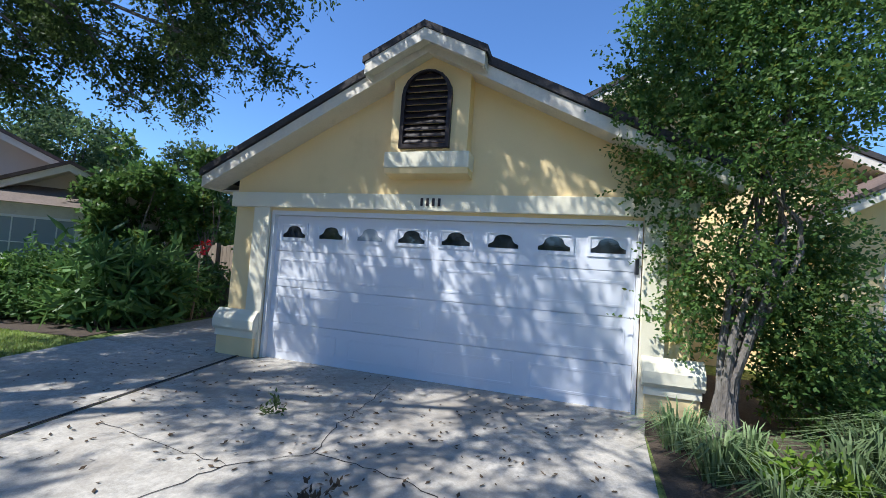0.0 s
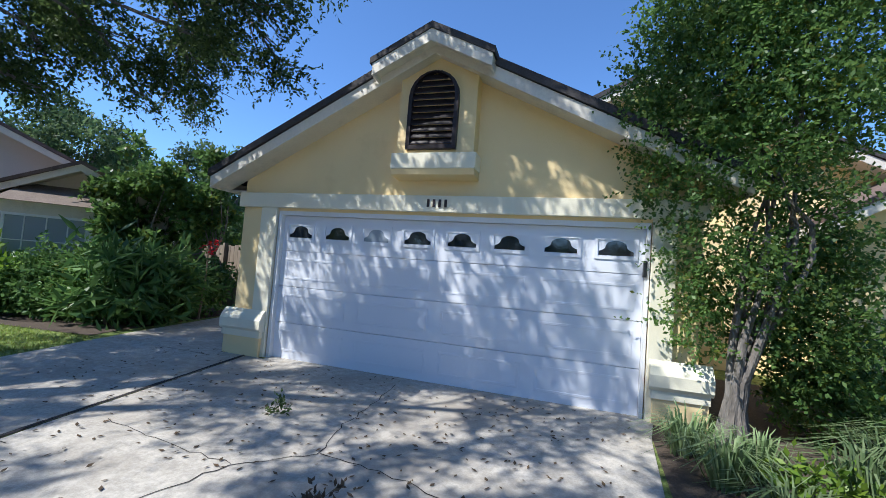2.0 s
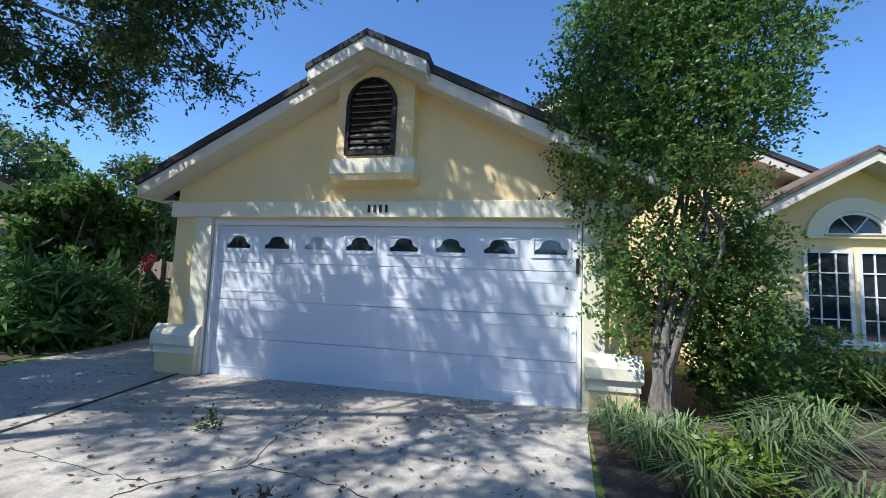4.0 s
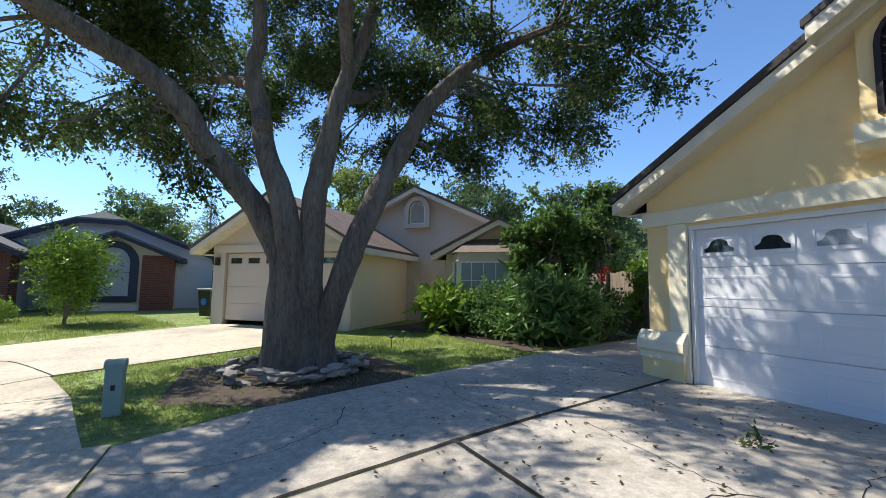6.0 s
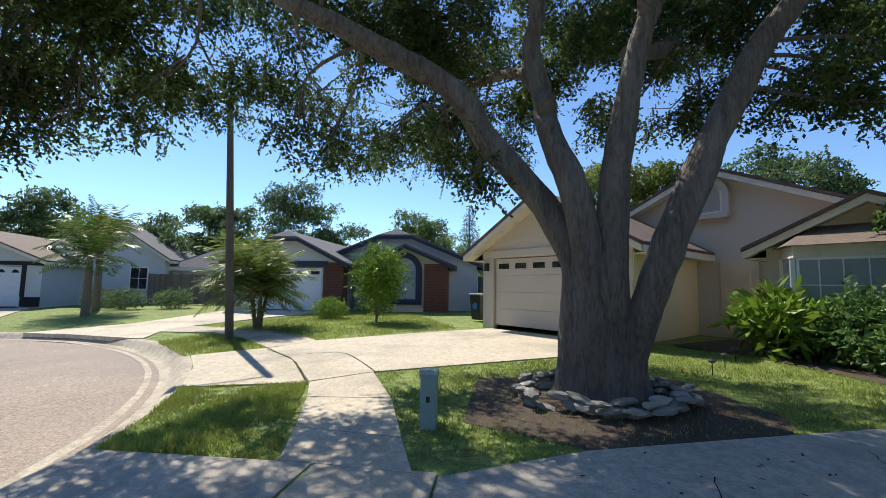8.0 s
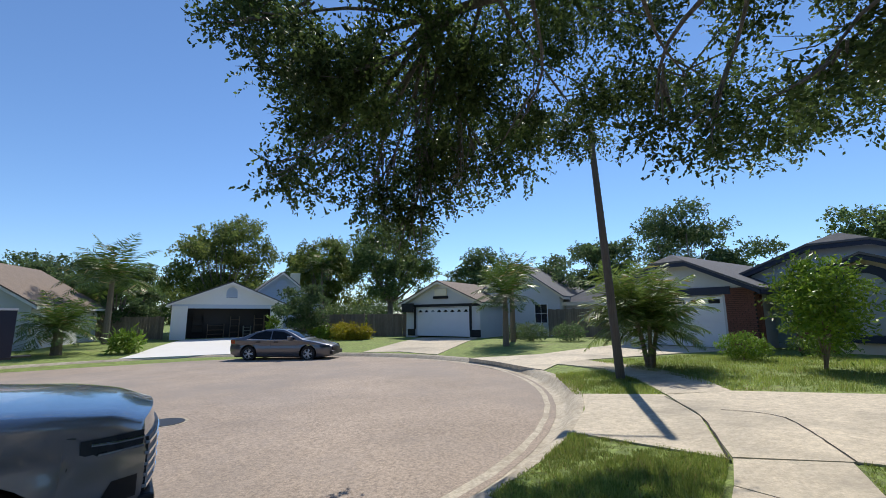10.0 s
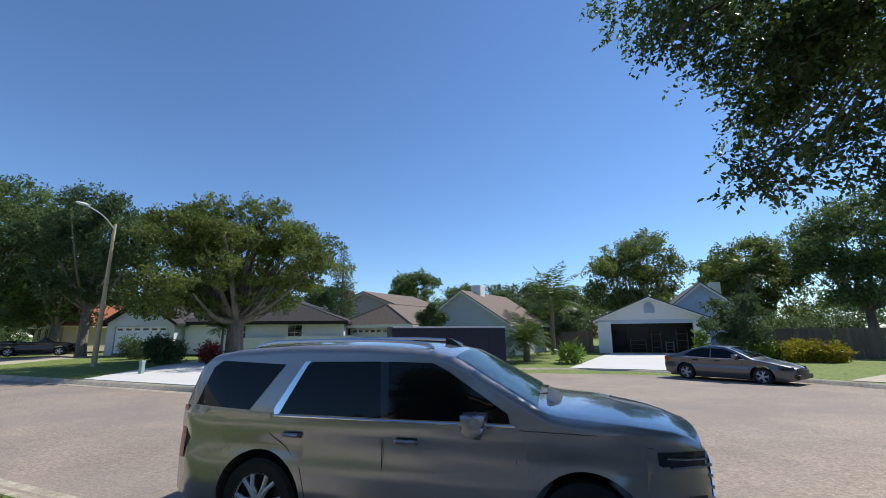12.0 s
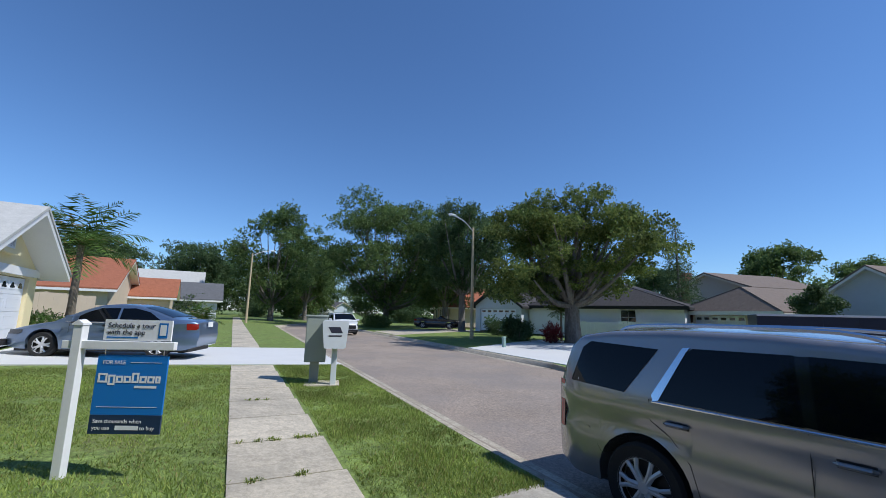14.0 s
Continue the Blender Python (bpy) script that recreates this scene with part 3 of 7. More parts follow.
# bare soil beds
for lab, poly in (("bare shaded soil round the oak trunk", [(-4.3, -6.2), (-2.2, -6.3), (-1.4, -4.9), (-1.75, -3.4), (-2.6, -2.9), (-4.4, -3.3)]),
                  ("brown mulch bed under the shrubs beside the garage", [(4.92, -0.5), (4.86, -2.0), (5.6, -2.6), (9.5, -1.2), (11.5, 2.6), (5.7, 3.0), (5.7, 0.0), (5.0, 0.0)]),
                  ("brown planting bed before the beige house", [(-7.9, -1.9), (-6.4, -0.9), (-3.05, -0.4), (-3.75, 3.5), (-9.0, 4.0), (-9.4, 0.2)])):
    tagged(part("planting_bed", sheet(bmesh.new(), poly, lambda x, y: lawn_z(x, y) + 0.008, 1.0), SOIL), lab, "planting bed", kind="structure")

# ---- house pieces ----
def arch_poly(x0, x1, z0, z1, n=10):
    """A rectangle with a round top."""
    r = (x1 - x0) / 2
    return [(x0, z0), (x1, z0)] + [((x0 + x1) / 2 + r * math.cos(math.pi * k / n), z1 - r + r * math.sin(math.pi * k / n)) for k in range(n + 1)]


def clam_poly(x0, x1, z0, z1):
    """The lobed half-round of a carriage-door light."""
    w, h = x1 - x0, z1 - z0
    pts = [(0, 0), (1, 0), (1, 0.28), (0.9, 0.36), (0.83, 0.48), (0.8, 0.62)]
    pts += [(0.5 + 0.3 * math.cos(math.pi * k / 8), 0.66 + 0.34 * math.sin(math.pi * k / 8)) for k in range(9)]
    pts += [(0.2, 0.62), (0.17, 0.48), (0.1, 0.36), (0, 0.28)]
    return [(x0 + u * w, z0 + v * h) for u, v in pts]


def ring(bm, outer, inner, y0, y1):
    """A frame between two outlines of as many points."""
    n = len(outer)
    o0, i0, o1, i1 = ([bm.verts.new((u, y, v)) for u, v in pl] for y, pl in ((y0, outer), (y0, inner), (y1, outer), (y1, inner)))
    for k in range(n):
        j = (k + 1) % n
        bm.faces.new((o0[k], o0[j], i0[j], i0[k]))
        bm.faces.new((o1[k], i1[k], i1[j], o1[j]))
        bm.faces.new((o0[k], o1[k], o1[j], o0[j]))
        bm.faces.new((i0[k], i0[j], i1[j], i1[k]))
    return bm


def shrink(poly, d):
    cx, cz = sum(p[0] for p in poly) / len(poly), sum(p[1] for p in poly) / len(poly)
    hw = max(abs(p[0] - cx) for p in poly)
    hh = max(abs(p[1] - cz) for p in poly)
    return [(cx + (u - cx) * (1 - d / hw), cz + (v - cz) * (1 - d / hh)) for u, v in poly]


def clipped_end(xm, cw, y, back, z0, z1):
    """The small sloping end over a cut-off gable, a hand thick."""
    bm = bmesh.new()
    up, dn = ([bm.verts.new((p, q, z + d)) for p, q, z in ((xm - cw, y, z0), (xm + cw, y, z0), (xm, y + back, z1))] for d in (0, -0.08))
    bm.faces.new(up)
    bm.faces.new(dn[::-1])
    for i in range(3):
        j = (i + 1) % 3
        bm.faces.new((up[i], dn[i], dn[j], up[j]))
    return bm


def gable_block(h, x0, x1, y0, y1, eave, apex, wall, roof, trim=FASCIA, ov=0.45, front=0.5, hip=0.0, hole=None, thick=0.12, base=-0.15, clip=0.0):
    """A block of a house: walls with a gable to the front (y0), roof slabs, fascia boards. hip: how far back the ridge starts. hole: an opening (x0, x1, z1) in the front. clip: how far below the ridge the gable is cut off by a small hip."""
    xm = (x0 + x1) / 2
    sl = (apex - eave) / (xm - x0)
    t = 0.2
    bm = bmesh.new()
    cw = clip / sl
    top = [(x1, eave), (x0, eave)] if hip else [(x1, eave), (xm + cw, apex - clip), (xm - cw, apex - clip), (x0, eave)] if clip else [(x1, eave), (xm, apex), (x0, eave)]
    if hole:
        a, b, z = hole
        prism(bm, [(x0, base), (a, base), (a, z), (b, z), (b, base), (x1, base)] + top, y0, y0 + t)
    else:
        prism(bm, [(x0, base), (x1, base)] + top, y0, y0 + t)
    part("wall", bm, wall, h)
    part("wall", boxed(x0, x0 + t, y0 + t, y1, base, eave), wall, h)
    part("wall", boxed(x1 - t, x1, y0 + t, y1, base, eave), wall, h)
    part("wall", prism(bmesh.new(), [(x0 + t, base), (x1 - t, base), (x1 - t, eave)] + ([] if hip else [(xm, apex - t * sl)]) + [(x0 + t, eave)], y1 - t, y1), wall, h)
    ze = eave - ov * sl + 0.03
    za = apex + 0.03
    yf, yb = y0 - front, y1 + 0.3
    yr = yf - 0.06
    for s, xe in ((-1, x0 - ov), (1, x1 + ov)):
        foot = xe - s * -0.03
        outline = [(foot, yr, ze)] + ([(xm + s * cw, yr, za - clip)] if clip else []) + [(xm, yr + (hip or 1.3 * clip), za), (xm, yb, za), (foot, yb, ze)]
        bm = bmesh.new()
        low, high = ([bm.verts.new((x, y, z + dz)) for x, y, z in outline] for dz in (0, thick))
        bm.faces.new(low)
        bm.faces.new(high[::-1])
        for i in range(len(outline)):
            j = (i + 1) % len(outline)
            bm.faces.new((low[i], high[i], high[j], low[j]))
        part("roof", bm, roof, h, "shingled roof slope")
        # rake and eave boards
        if not hip:
            bm = bmesh.new()
            vs = []
            for y in (yf + 0.012, yf - 0.03):
                vs += [bm.verts.new(p) for p in ((xe, y, ze - 0.16), (xm + s * cw, y, za - clip - 0.16), (xm + s * cw, y, za - clip - 0.004), (xe, y, ze - 0.004))]
            for q in ((0, 1, 2, 3), (7, 6, 5, 4), (0, 4, 5, 1), (1, 5, 6, 2), (2, 6, 7, 3), (3, 7, 4, 0)):
                bm.faces.new([vs[i] for i in q])
            part("fascia", bm, trim, h, "painted rake board")
            bm = bmesh.new()
            inner = x0 if s < 0 else x1
            vs = [bm.verts.new((x, y, z + dz)) for dz in (0, 0.02) for x, y, z in ((xe, yf + 0.012, ze - 0.13), (xm + s * cw, yf + 0.012, za - clip - 0.13), (xm + s * cw, y0, za - clip - 0.13), (xe, y0, ze - 0.13))]
            for q in ((0, 1, 2, 3), (7, 6, 5, 4), (0, 4, 5, 1), (1, 5, 6, 2), (2, 6, 7, 3), (3, 7, 4, 0)):
                bm.faces.new([vs[i] for i in q])
            part("soffit", bm, trim, h, "boarded soffit")
        part("fascia", boxed(min(xe, xe + s * 0.03), max(xe, xe + s * 0.03), yf, yb, ze - 0.16, ze - 0.004), trim, h, "painted eave board")
        bi = (x0 if s < 0 else x1)
        part("soffit", boxed(min(xe, bi), max(xe, bi), y0, yb, ze - 0.15, ze - 0.13), trim, h, "boarded soffit")
    if clip:
        part("roof", clipped_end(xm, cw, yr, 1.3 * clip, za - clip + thick + 0.003, za + thick + 0.003), roof, h, "small hip cutting off the gable")
        part("fascia", boxed(xm - cw, xm + cw, yf - 0.032, yf + 0.012, za - clip - 0.16, za - clip - 0.004), trim, h, "painted eave board")
    if hip:
        bm = bmesh.new()
        bm.faces.new([bm.verts.new(p) for p in ((x0 - ov, yf, ze + thick), (x1 + ov, yf, ze + thick), (xm, yf + hip, za + thick))])
        part("roof", bm, roof, h, "shingled hip end")
        part("fascia", boxed(x0 - ov, x1 + ov, yf - 0.03, yf, ze - 0.16, ze + 0.1), trim, h, "painted eave board")
        part("soffit", boxed(x0 - ov, x1 + ov, yf, y0, ze - 0.15, ze - 0.13), trim, h, "boarded soffit")


def window(h, x, z, w, hh, y, frame_mat=WHITE, rows=2, cols=2, arch=False, mull=0.02, pane_mat=GLASS):
    """A window standing out from a wall's face at y (the front looks to -y)."""
    ob = part("window", ring(bmesh.new(), *( (arch_poly(x, x + w, z, z + hh), shrink(arch_poly(x, x + w, z, z + hh), 0.05)) if arch else
              ([(x, z), (x + w, z), (x + w, z + hh), (x, z + hh)], [(x + 0.05, z + 0.05), (x + w - 0.05, z + 0.05), (x + w - 0.05, z + hh - 0.05), (x + 0.05, z + hh - 0.05)])), y - 0.035, y + 0.02), frame_mat, h)
    bm = bmesh.new()
    pl = shrink(arch_poly(x, x + w, z, z + hh), 0.045) if arch else [(x + 0.045, z + 0.045), (x + w - 0.045, z + 0.045), (x + w - 0.045, z + hh - 0.045), (x + 0.045, z + hh - 0.045)]
    bm.faces.new([bm.verts.new((u, y - 0.012, v)) for u, v in pl])
    part("pane", bm, pane_mat, ob)
    top = z + hh - (w / 2 * 0.25 if arch else 0)
    for k in range(1, cols):
        cx = x + w * k / cols
        part("glazing_bar", boxed(cx - mull / 2, cx + mull / 2, y - 0.028, y - 0.008, z + 0.05, top - 0.05), frame_mat, ob)
    for k in range(1, rows):
        cz = z + hh * k / rows
        part("glazing_bar", boxed(x + 0.05, x + w - 0.05, y - 0.03, y - 0.007, cz - mull / 2, cz + mull / 2), frame_mat, ob)
    return ob


def garage_door(h, x0, x1, z1, y, mat=DOOR_W, lights=8, shape="clam", panels=True, z0=0.0, rows=4):
    """A sectional door: sections with raised panels, a row of lights in the top one."""
    ob = part("garage_door", boxed(x0, x1, y + 0.03, y + 0.06, z0, z1), mat, h, "white sectional garage door")
    sh = (z1 - z0) / rows
    for r in range(rows):
        a, b = z0 + r * sh, z0 + (r + 1) * sh
        sec = part("door_section", boxed(x0 + 0.002, x1 - 0.002, y, y + 0.03, a + 0.004, b - 0.004, bevel=0.003), mat, ob)
        pw = (x1 - x0) / lights
        if r == rows - 1 and lights:
            for k in range(lights):
                c0, c1 = x0 + pw * k + pw * 0.12, x0 + pw * (k + 1) - pw * 0.12
                rect = [(c0, a + sh * 0.3), (c1, a + sh * 0.3), (c1, b - sh * 0.2), (c0, b - sh * 0.2)]
                fr = part("light_frame", ring(bmesh.new(), rect, shrink(rect, 0.035), y - 0.012, y - 0.0005), mat, sec)
                bm = bmesh.new()
                ins = shrink(rect, 0.045)
                pl = clam_poly(ins[0][0], ins[1][0], ins[0][1], ins[2][1]) if shape == "clam" else ins
                bm.faces.new([bm.verts.new((u, y - 0.004, v)) for u, v in pl])
                part("light_pane", bm, FROST if (k == 2 and panels) else GLASS, sec)
        elif panels:
            for k in range(lights // 2):
                c0, c1 = x0 + 2 * pw * k + 0.09, x0 + 2 * pw * (k + 1) - 0.09
                rect = [(c0, a + 0.11), (c1, a + 0.11), (c1, b - 0.11), (c0, b - 0.11)]
                bm = ring(bmesh.new(), rect, shrink(rect, 0.03), y - 0.005, y - 0.0004)
                bmesh.ops.bevel(bm, geom=bm.edges[:], offset=0.002, segments=1, affect="EDGES")
                part("raised_panel", bm, mat, sec)
    return ob


def louvre_vent(h, x0, x1, z0, z1, y, frame_mat=VENT, slat_mat=VENT, slats=11, back=DARK):
    outl = arch_poly(x0, x1, z0, z1)
    ob = part("gable_vent", ring(bmesh.new(), outl, shrink(outl, 0.05), y - 0.05, y + 0.03), frame_mat, h, "round-headed louvred gable vent")
    bm = bmesh.new()
    bm.faces.new([bm.verts.new((u, y + 0.02, v)) for u, v in shrink(outl, 0.02)])
    part("backing", bm, back, ob)
    r = (x1 - x0) / 2
    for k in range(slats):
        z = z0 + 0.06 + (z1 - z0 - 0.1) * (k + 0.5) / slats
        hw = r - 0.045
        if z > z1 - r:
            hw = math.sqrt(max(0.0, r * r - (z - z1 + r) ** 2)) - 0.045
        if hw < 0.05:
            continue
        d = (z1 - z0) / slats * 0.42
        bm = prism(bmesh.new(), [(y + 0.01, z + d), (y - 0.035, z - d), (y - 0.035, z - d + 0.014), (y + 0.01, z + d + 0.014)], (x0 + x1) / 2 - hw, (x0 + x1) / 2 + hw, axis="x")
        part("slat", bm, slat_mat, ob)
    return ob


# ---- our house ----
house = thing("house", pose(0, 0, 0), "yellow stucco house with cream bands and dark shingle roof", "house")
gable_block(house, -0.66, 5.4, 0.0, 9.0, 2.66, 4.2, STUCCO_Y, SHINGLE_D, ov=0.3, front=0.36, hole=(-0.02, 4.9, 2.12), thick=0.1)
# small raised roof over the vent
HEX = ((0, 1, 2, 3), (7, 6, 5, 4), (0, 4, 5, 1), (1, 5, 6, 2), (2, 6, 7, 3), (3, 7, 4, 0))


def hexa(pts):
    bm = bmesh.new()
    vs = [bm.verts.new(p) for p in pts]
    for q in HEX:
        bm.faces.new([vs[i] for i in q])
    return bm


for s in (-1, 1):
    xe, xm, ze, za = 2.37 + s * 0.78, 2.37, 3.89, 4.27
    part("roof", hexa([(x, y, z + dz) for dz in (0, 0.08) for x, y, z in ((xe, -0.6, ze), (xm, -0.6, za), (xm, 3.0, za), (xe, 3.0, ze))]), SHINGLE_D, house, "raised cap of dark shingles")
    xe, ze = 2.37 + s * 0.75, 3.9
    part("fascia", hexa([(x, y, z) for y in (-0.54, -0.585) for x, z in ((xe, ze - 0.15), (xm, za - 0.15), (xm, za - 0.002), (xe, ze - 0.002))]), FASCIA, house, "cream rake board of the raised cap")
    part("soffit", hexa([(x, y, z + dz) for dz in (0, 0.02) for x, y, z in ((xe, -0.54, ze - 0.1), (xm, -0.54, za - 0.1), (xm, -0.02, za - 0.1), (xe, -0.02, ze - 0.1))]), FASCIA, house, "boarded soffit")
    part("fascia", boxed(min(xe, xe - s * 0.03), max(xe, xe - s * 0.03), -0.54, -0.02, ze - 0.16, ze), FASCIA, house, "painted eave board")
# band, door surround, plinths, niche
bm = boxed(-0.70, 5.44, -0.07, -0.001, 2.16, 2.37, bevel=0.006)
part("band", bm, STUCCO_W, house, "cream stucco band over the door")
for a, b in ((-0.3, -0.03), (4.91, 5.15)):
    part("pilaster", boxed(a, b, -0.05, -0.001, 0.0, 2.159, bevel=0.006), STUCCO_W, house, "cream stucco door surround")
for a, b in ((-0.76, -0.05), (4.93, 5.52)):
    bm = prism(bmesh.new(), [(-0.13, 0.36), (-0.16, 0.4), (-0.16, 0.52), (-0.11, 0.6), (-0.051, 0.66), (-0.051, 0.36)], a, b, axis="x")
    part("plinth", bm, STUCCO_W, house, "moulded cream plinth course")
    part("plinth", boxed(a + 0.02, b - 0.02, -0.12, -0.051, 0.27, 0.36, bevel=0.004), STUCCO_W, house, "moulded cream plinth course")
    part("plinth", boxed(a + 0.04, b - 0.03, -0.1, -0.051, -0.1, 0.27, bevel=0.004), STUCCO_Y, house, "yellow plinth base")
part("brickmould", boxed(-0.03, 0.03, 0.0, 0.12, 0.0, 2.12), WHITE, house)
part("brickmould", boxed(4.86, 4.91, 0.0, 0.12, 0.0, 2.12), WHITE, house)
part("brickmould", boxed(0.03, 4.86, 0.0, 0.12, 2.06, 2.12), WHITE, house)
garage_door(house, 0.03, 4.86, 2.06, 0.07)
part("latch", boxed(4.84, 4.875, -0.02, 0.06, 1.52, 1.7, bevel=0.004), BLACK, house, "black hinge on the door jamb")
part("ceiling", boxed(-0.4, 5.2, 0.3, 8.8, 2.4, 2.45), WHITE, house)
# niche with the vent
bm = bmesh.new()
prism(bm, [(1.86, 2.86), (2.88, 2.86), (2.88, 3.88), (2.37, 4.12), (1.86, 3.87)], -0.2, -0.001)
part("niche", bm, STUCCO_Y, house, "yellow stucco box framing the vent")
louvre_vent(house, 2.0, 2.66, 2.92, 3.92, -0.215)
part("sill", boxed(1.82, 2.93, -0.27, -0.001, 2.67, 2.87, bevel=0.01), STUCCO_W, house, "cream stucco sill under the vent")
part("sill", prism(bmesh.new(), [(-0.262, 2.669), (-0.24, 2.6), (-0.001, 2.57), (-0.001, 2.669)], 1.83, 2.92, axis="x"), STUCCO_Y, house, "yellow corbel under the sill")
# plain bars where the house number stands
for k in range(4):
    part("number_bar", boxed(2.285 + k * 0.078, 2.32 + k * 0.078, -0.082, -0.071, 2.22, 2.32, bevel=0.003), VENT, house, "dark metal number plate bars")

# right wing with the arched window, set back, and the higher roof behind
gable_block(house, 7.85, 10.6, 2.6, 9.0, 2.72, 3.52, STUCCO_Y, SHINGLE_B, ov=0.4, front=0.45, thick=0.07)
for k in range(2):
    window(house, 8.49 + k * 0.72, 0.7, 0.65, 1.42, 2.6, rows=4, cols=3)
bm = bmesh.new()
half = [(9.18 + 0.36 * math.cos(math.pi * k / 14), 2.38 + 0.29 * math.sin(math.pi * k / 14)) for k in range(15)]
bm.faces.new([bm.verts.new((u, 2.585, v)) for u, v in half])
fan = part("window", bm, GLASS, house, "half-round fan light")
part("fan_frame", ring(bmesh.new(), [(9.18 + 0.41 * math.cos(math.pi * k / 14), 2.36 + 0.35 * math.sin(math.pi * k / 14)) for k in range(15)], half, 2.54, 2.6), WHITE, fan)
bm = bmesh.new()
for a in (60, 120):
    tube(bm, [(9.18, 2.57, 2.39), (9.18 + 0.35 * math.cos(radians(a)), 2.57, 2.38 + 0.28 * math.sin(radians(a)))], [0.012, 0.012], 6)
part("fan_bar", bm, WHITE, fan)
part("arch_moulding", ring(bmesh.new(), [(9.18 + 0.66 * math.cos(math.pi * k / 14), 2.3 + 0.64 * math.sin(math.pi * k / 14)) for k in range(15)], [(9.18 + 0.43 * math.cos(math.pi * k / 14), 2.32 + 0.4 * math.sin(math.pi * k / 14)) for k in range(15)], 2.53, 2.599), STUCCO_W, house, "cream arched moulding")
part("sill", boxed(8.4, 9.95, 2.48, 2.6, 0.61, 0.7, bevel=0.006), STUCCO_W, house, "cream window sill")
gable_block(house, 1.2, 9.4, 4.2, 13.0, 3.55, 5.55, STUCCO_Y, SHINGLE_D, ov=0.3, front=0.5, thick=0.1)
part("wall", boxed(5.41, 8.09, 4.0, 4.19, -0.1, 2.7), STUCCO_Y, house, "yellow stucco entry wall")

# ---- beige house next door ----
nb = thing("house", pose(-11.56, -6.55, 0.1, 0, 0, 45), "beige stucco house with brown shingle roof, closed garage", "house")
gable_block(nb, 0.5, 5.4, 0, 7.0, 2.35, 3.7, BEIGE_G, SHINGLE_B, ov=0.45, front=0.45, hole=(0.95, 5.0, 2.05), thick=0.08)
# thin panel over the side wall, its brighter colour standing for bounced light
part("wall", boxed(5.402, 5.42, 0.02, 7.0, -0.1, 2.3), BEIGE_LIT, nb, "beige side wall with bounced light in its colour")
garage_door(nb, 0.97, 4.98, 2.03, 0.1, mat=BEIGE_G, lights=6, shape="square", panels=False)
part("band", boxed(0.52, 5.44, -0.05, -0.002, 2.06, 2.28), BEIGE_G, nb)
gable_block(nb, 1.4, 10.2, 3.7, 12.0, 2.5, 4.55, BEIGE_G, SHINGLE_B, ov=0.35, front=0.35, thick=0.08)
louvre_vent(nb, 5.55, 6.15, 3.3, 4.1, 3.62, frame_mat=STUCCO_W, slat_mat=BEIGE_G)
part("vent_sill", boxed(5.4, 6.3, 3.45, 3.7, 3.15, 3.28), BEIGE_G, nb)
part("vent_surround", ring(bmesh.new(), arch_poly(5.38, 6.32, 3.2, 4.3), arch_poly(5.53, 6.17, 3.3, 4.13), 3.5, 3.7), BEIGE_G, nb)
part("entry_door", boxed(6.0, 6.9, 3.64, 3.7, 0.0, 2.03, bevel=0.01), PEACH, nb, "shaded brown entry door")
gable_block(nb, 7.4, 10.8, 2.2, 3.7, 2.2, 3.05, BEIGE_G, SHINGLE_B, ov=0.35, front=0.35, thick=0.08)
# bay window
bay = [(7.65, 2.2), (8.0, 1.5), (9.5, 1.5), (9.85, 2.2)]
part("bay", prism(bmesh.new(), bay, 0.0, 0.75, axis="z"), BEIGE_G, nb, "beige base of the bay window")
part("bay", prism(bmesh.new(), bay, 1.85, 2.1, axis="z"), FASCIA, nb, "white head of the bay window")
bm = bmesh.new()
top = [bm.verts.new((x, y, 2.55)) for x, y in ((8.15, 2.2), (9.35, 2.2))]
low = [bm.verts.new((x, y, 2.1)) for x, y in ((7.5, 2.2), (7.9, 1.36), (9.6, 1.36), (10.0, 2.2))]
bm.faces.new((low[0], low[1], top[0])), bm.faces.new((low[1], low[2], top[1], top[0])), bm.faces.new((low[2], low[3], top[1])), bm.faces.new(low)
part("roof", bm, SHINGLE_T, nb, "small red-brown hipped bay roof")
window(nb, 8.05, 0.75, 1.4, 1.1, 1.5, rows=2, cols=4, pane_mat=FROST)
bm = prism(bmesh.new(), [(7.67, 2.19), (8.0, 1.53), (8.02, 1.54), (7.69, 2.2)], 0.78, 1.83, axis="z")
part("side_pane", bm, FROST, nb)
for a in ((7.67, 2.18), (8.0, 1.5), (9.5, 1.5)):
    part("bay_post", boxed(a[0] - 0.04, a[0] + 0.04, a[1] - 0.04, a[1] + 0.03, 0.74, 1.86), WHITE, nb)
for x in (0.72,):
    part("wall_lamp", boxed(x - 0.06, x + 0.06, -0.14, -0.01, 1.65, 1.9, bevel=0.02), BLACK, nb, "small dark wall lantern")

# ---- brick-fronted house with slate-blue gables ----
ha = thing("house", pose(-17.0, -18.6, 0.0, 0, 0, 90), "pale grey house with brick piers, navy trim and dark roof", "house")
gable_block(ha, 0.0, 5.6, 0, 8, 2.35, 3.75, GREY_WALL, SHINGLE_G, trim=NAVY, ov=0.4, front=0.4, hole=(0.5, 4.6, 2.05), thick=0.08, clip=0.35)
garage_door(ha, 0.52, 4.58, 2.03, 0.1, mat=DOOR_W, lights=6, shape="square", panels=False)
part("beam", boxed(0.1, 4.9, -0.06, -0.002, 2.06, 2.36), NAVY, ha, "navy beam over the garage")
gable_block(ha, 3.6, 12.0, 2.0, 12, 2.4, 4.1, BLUE_WALL, SHINGLE_G, trim=NAVY, ov=0.4, front=0.4, thick=0.08, clip=0.35)
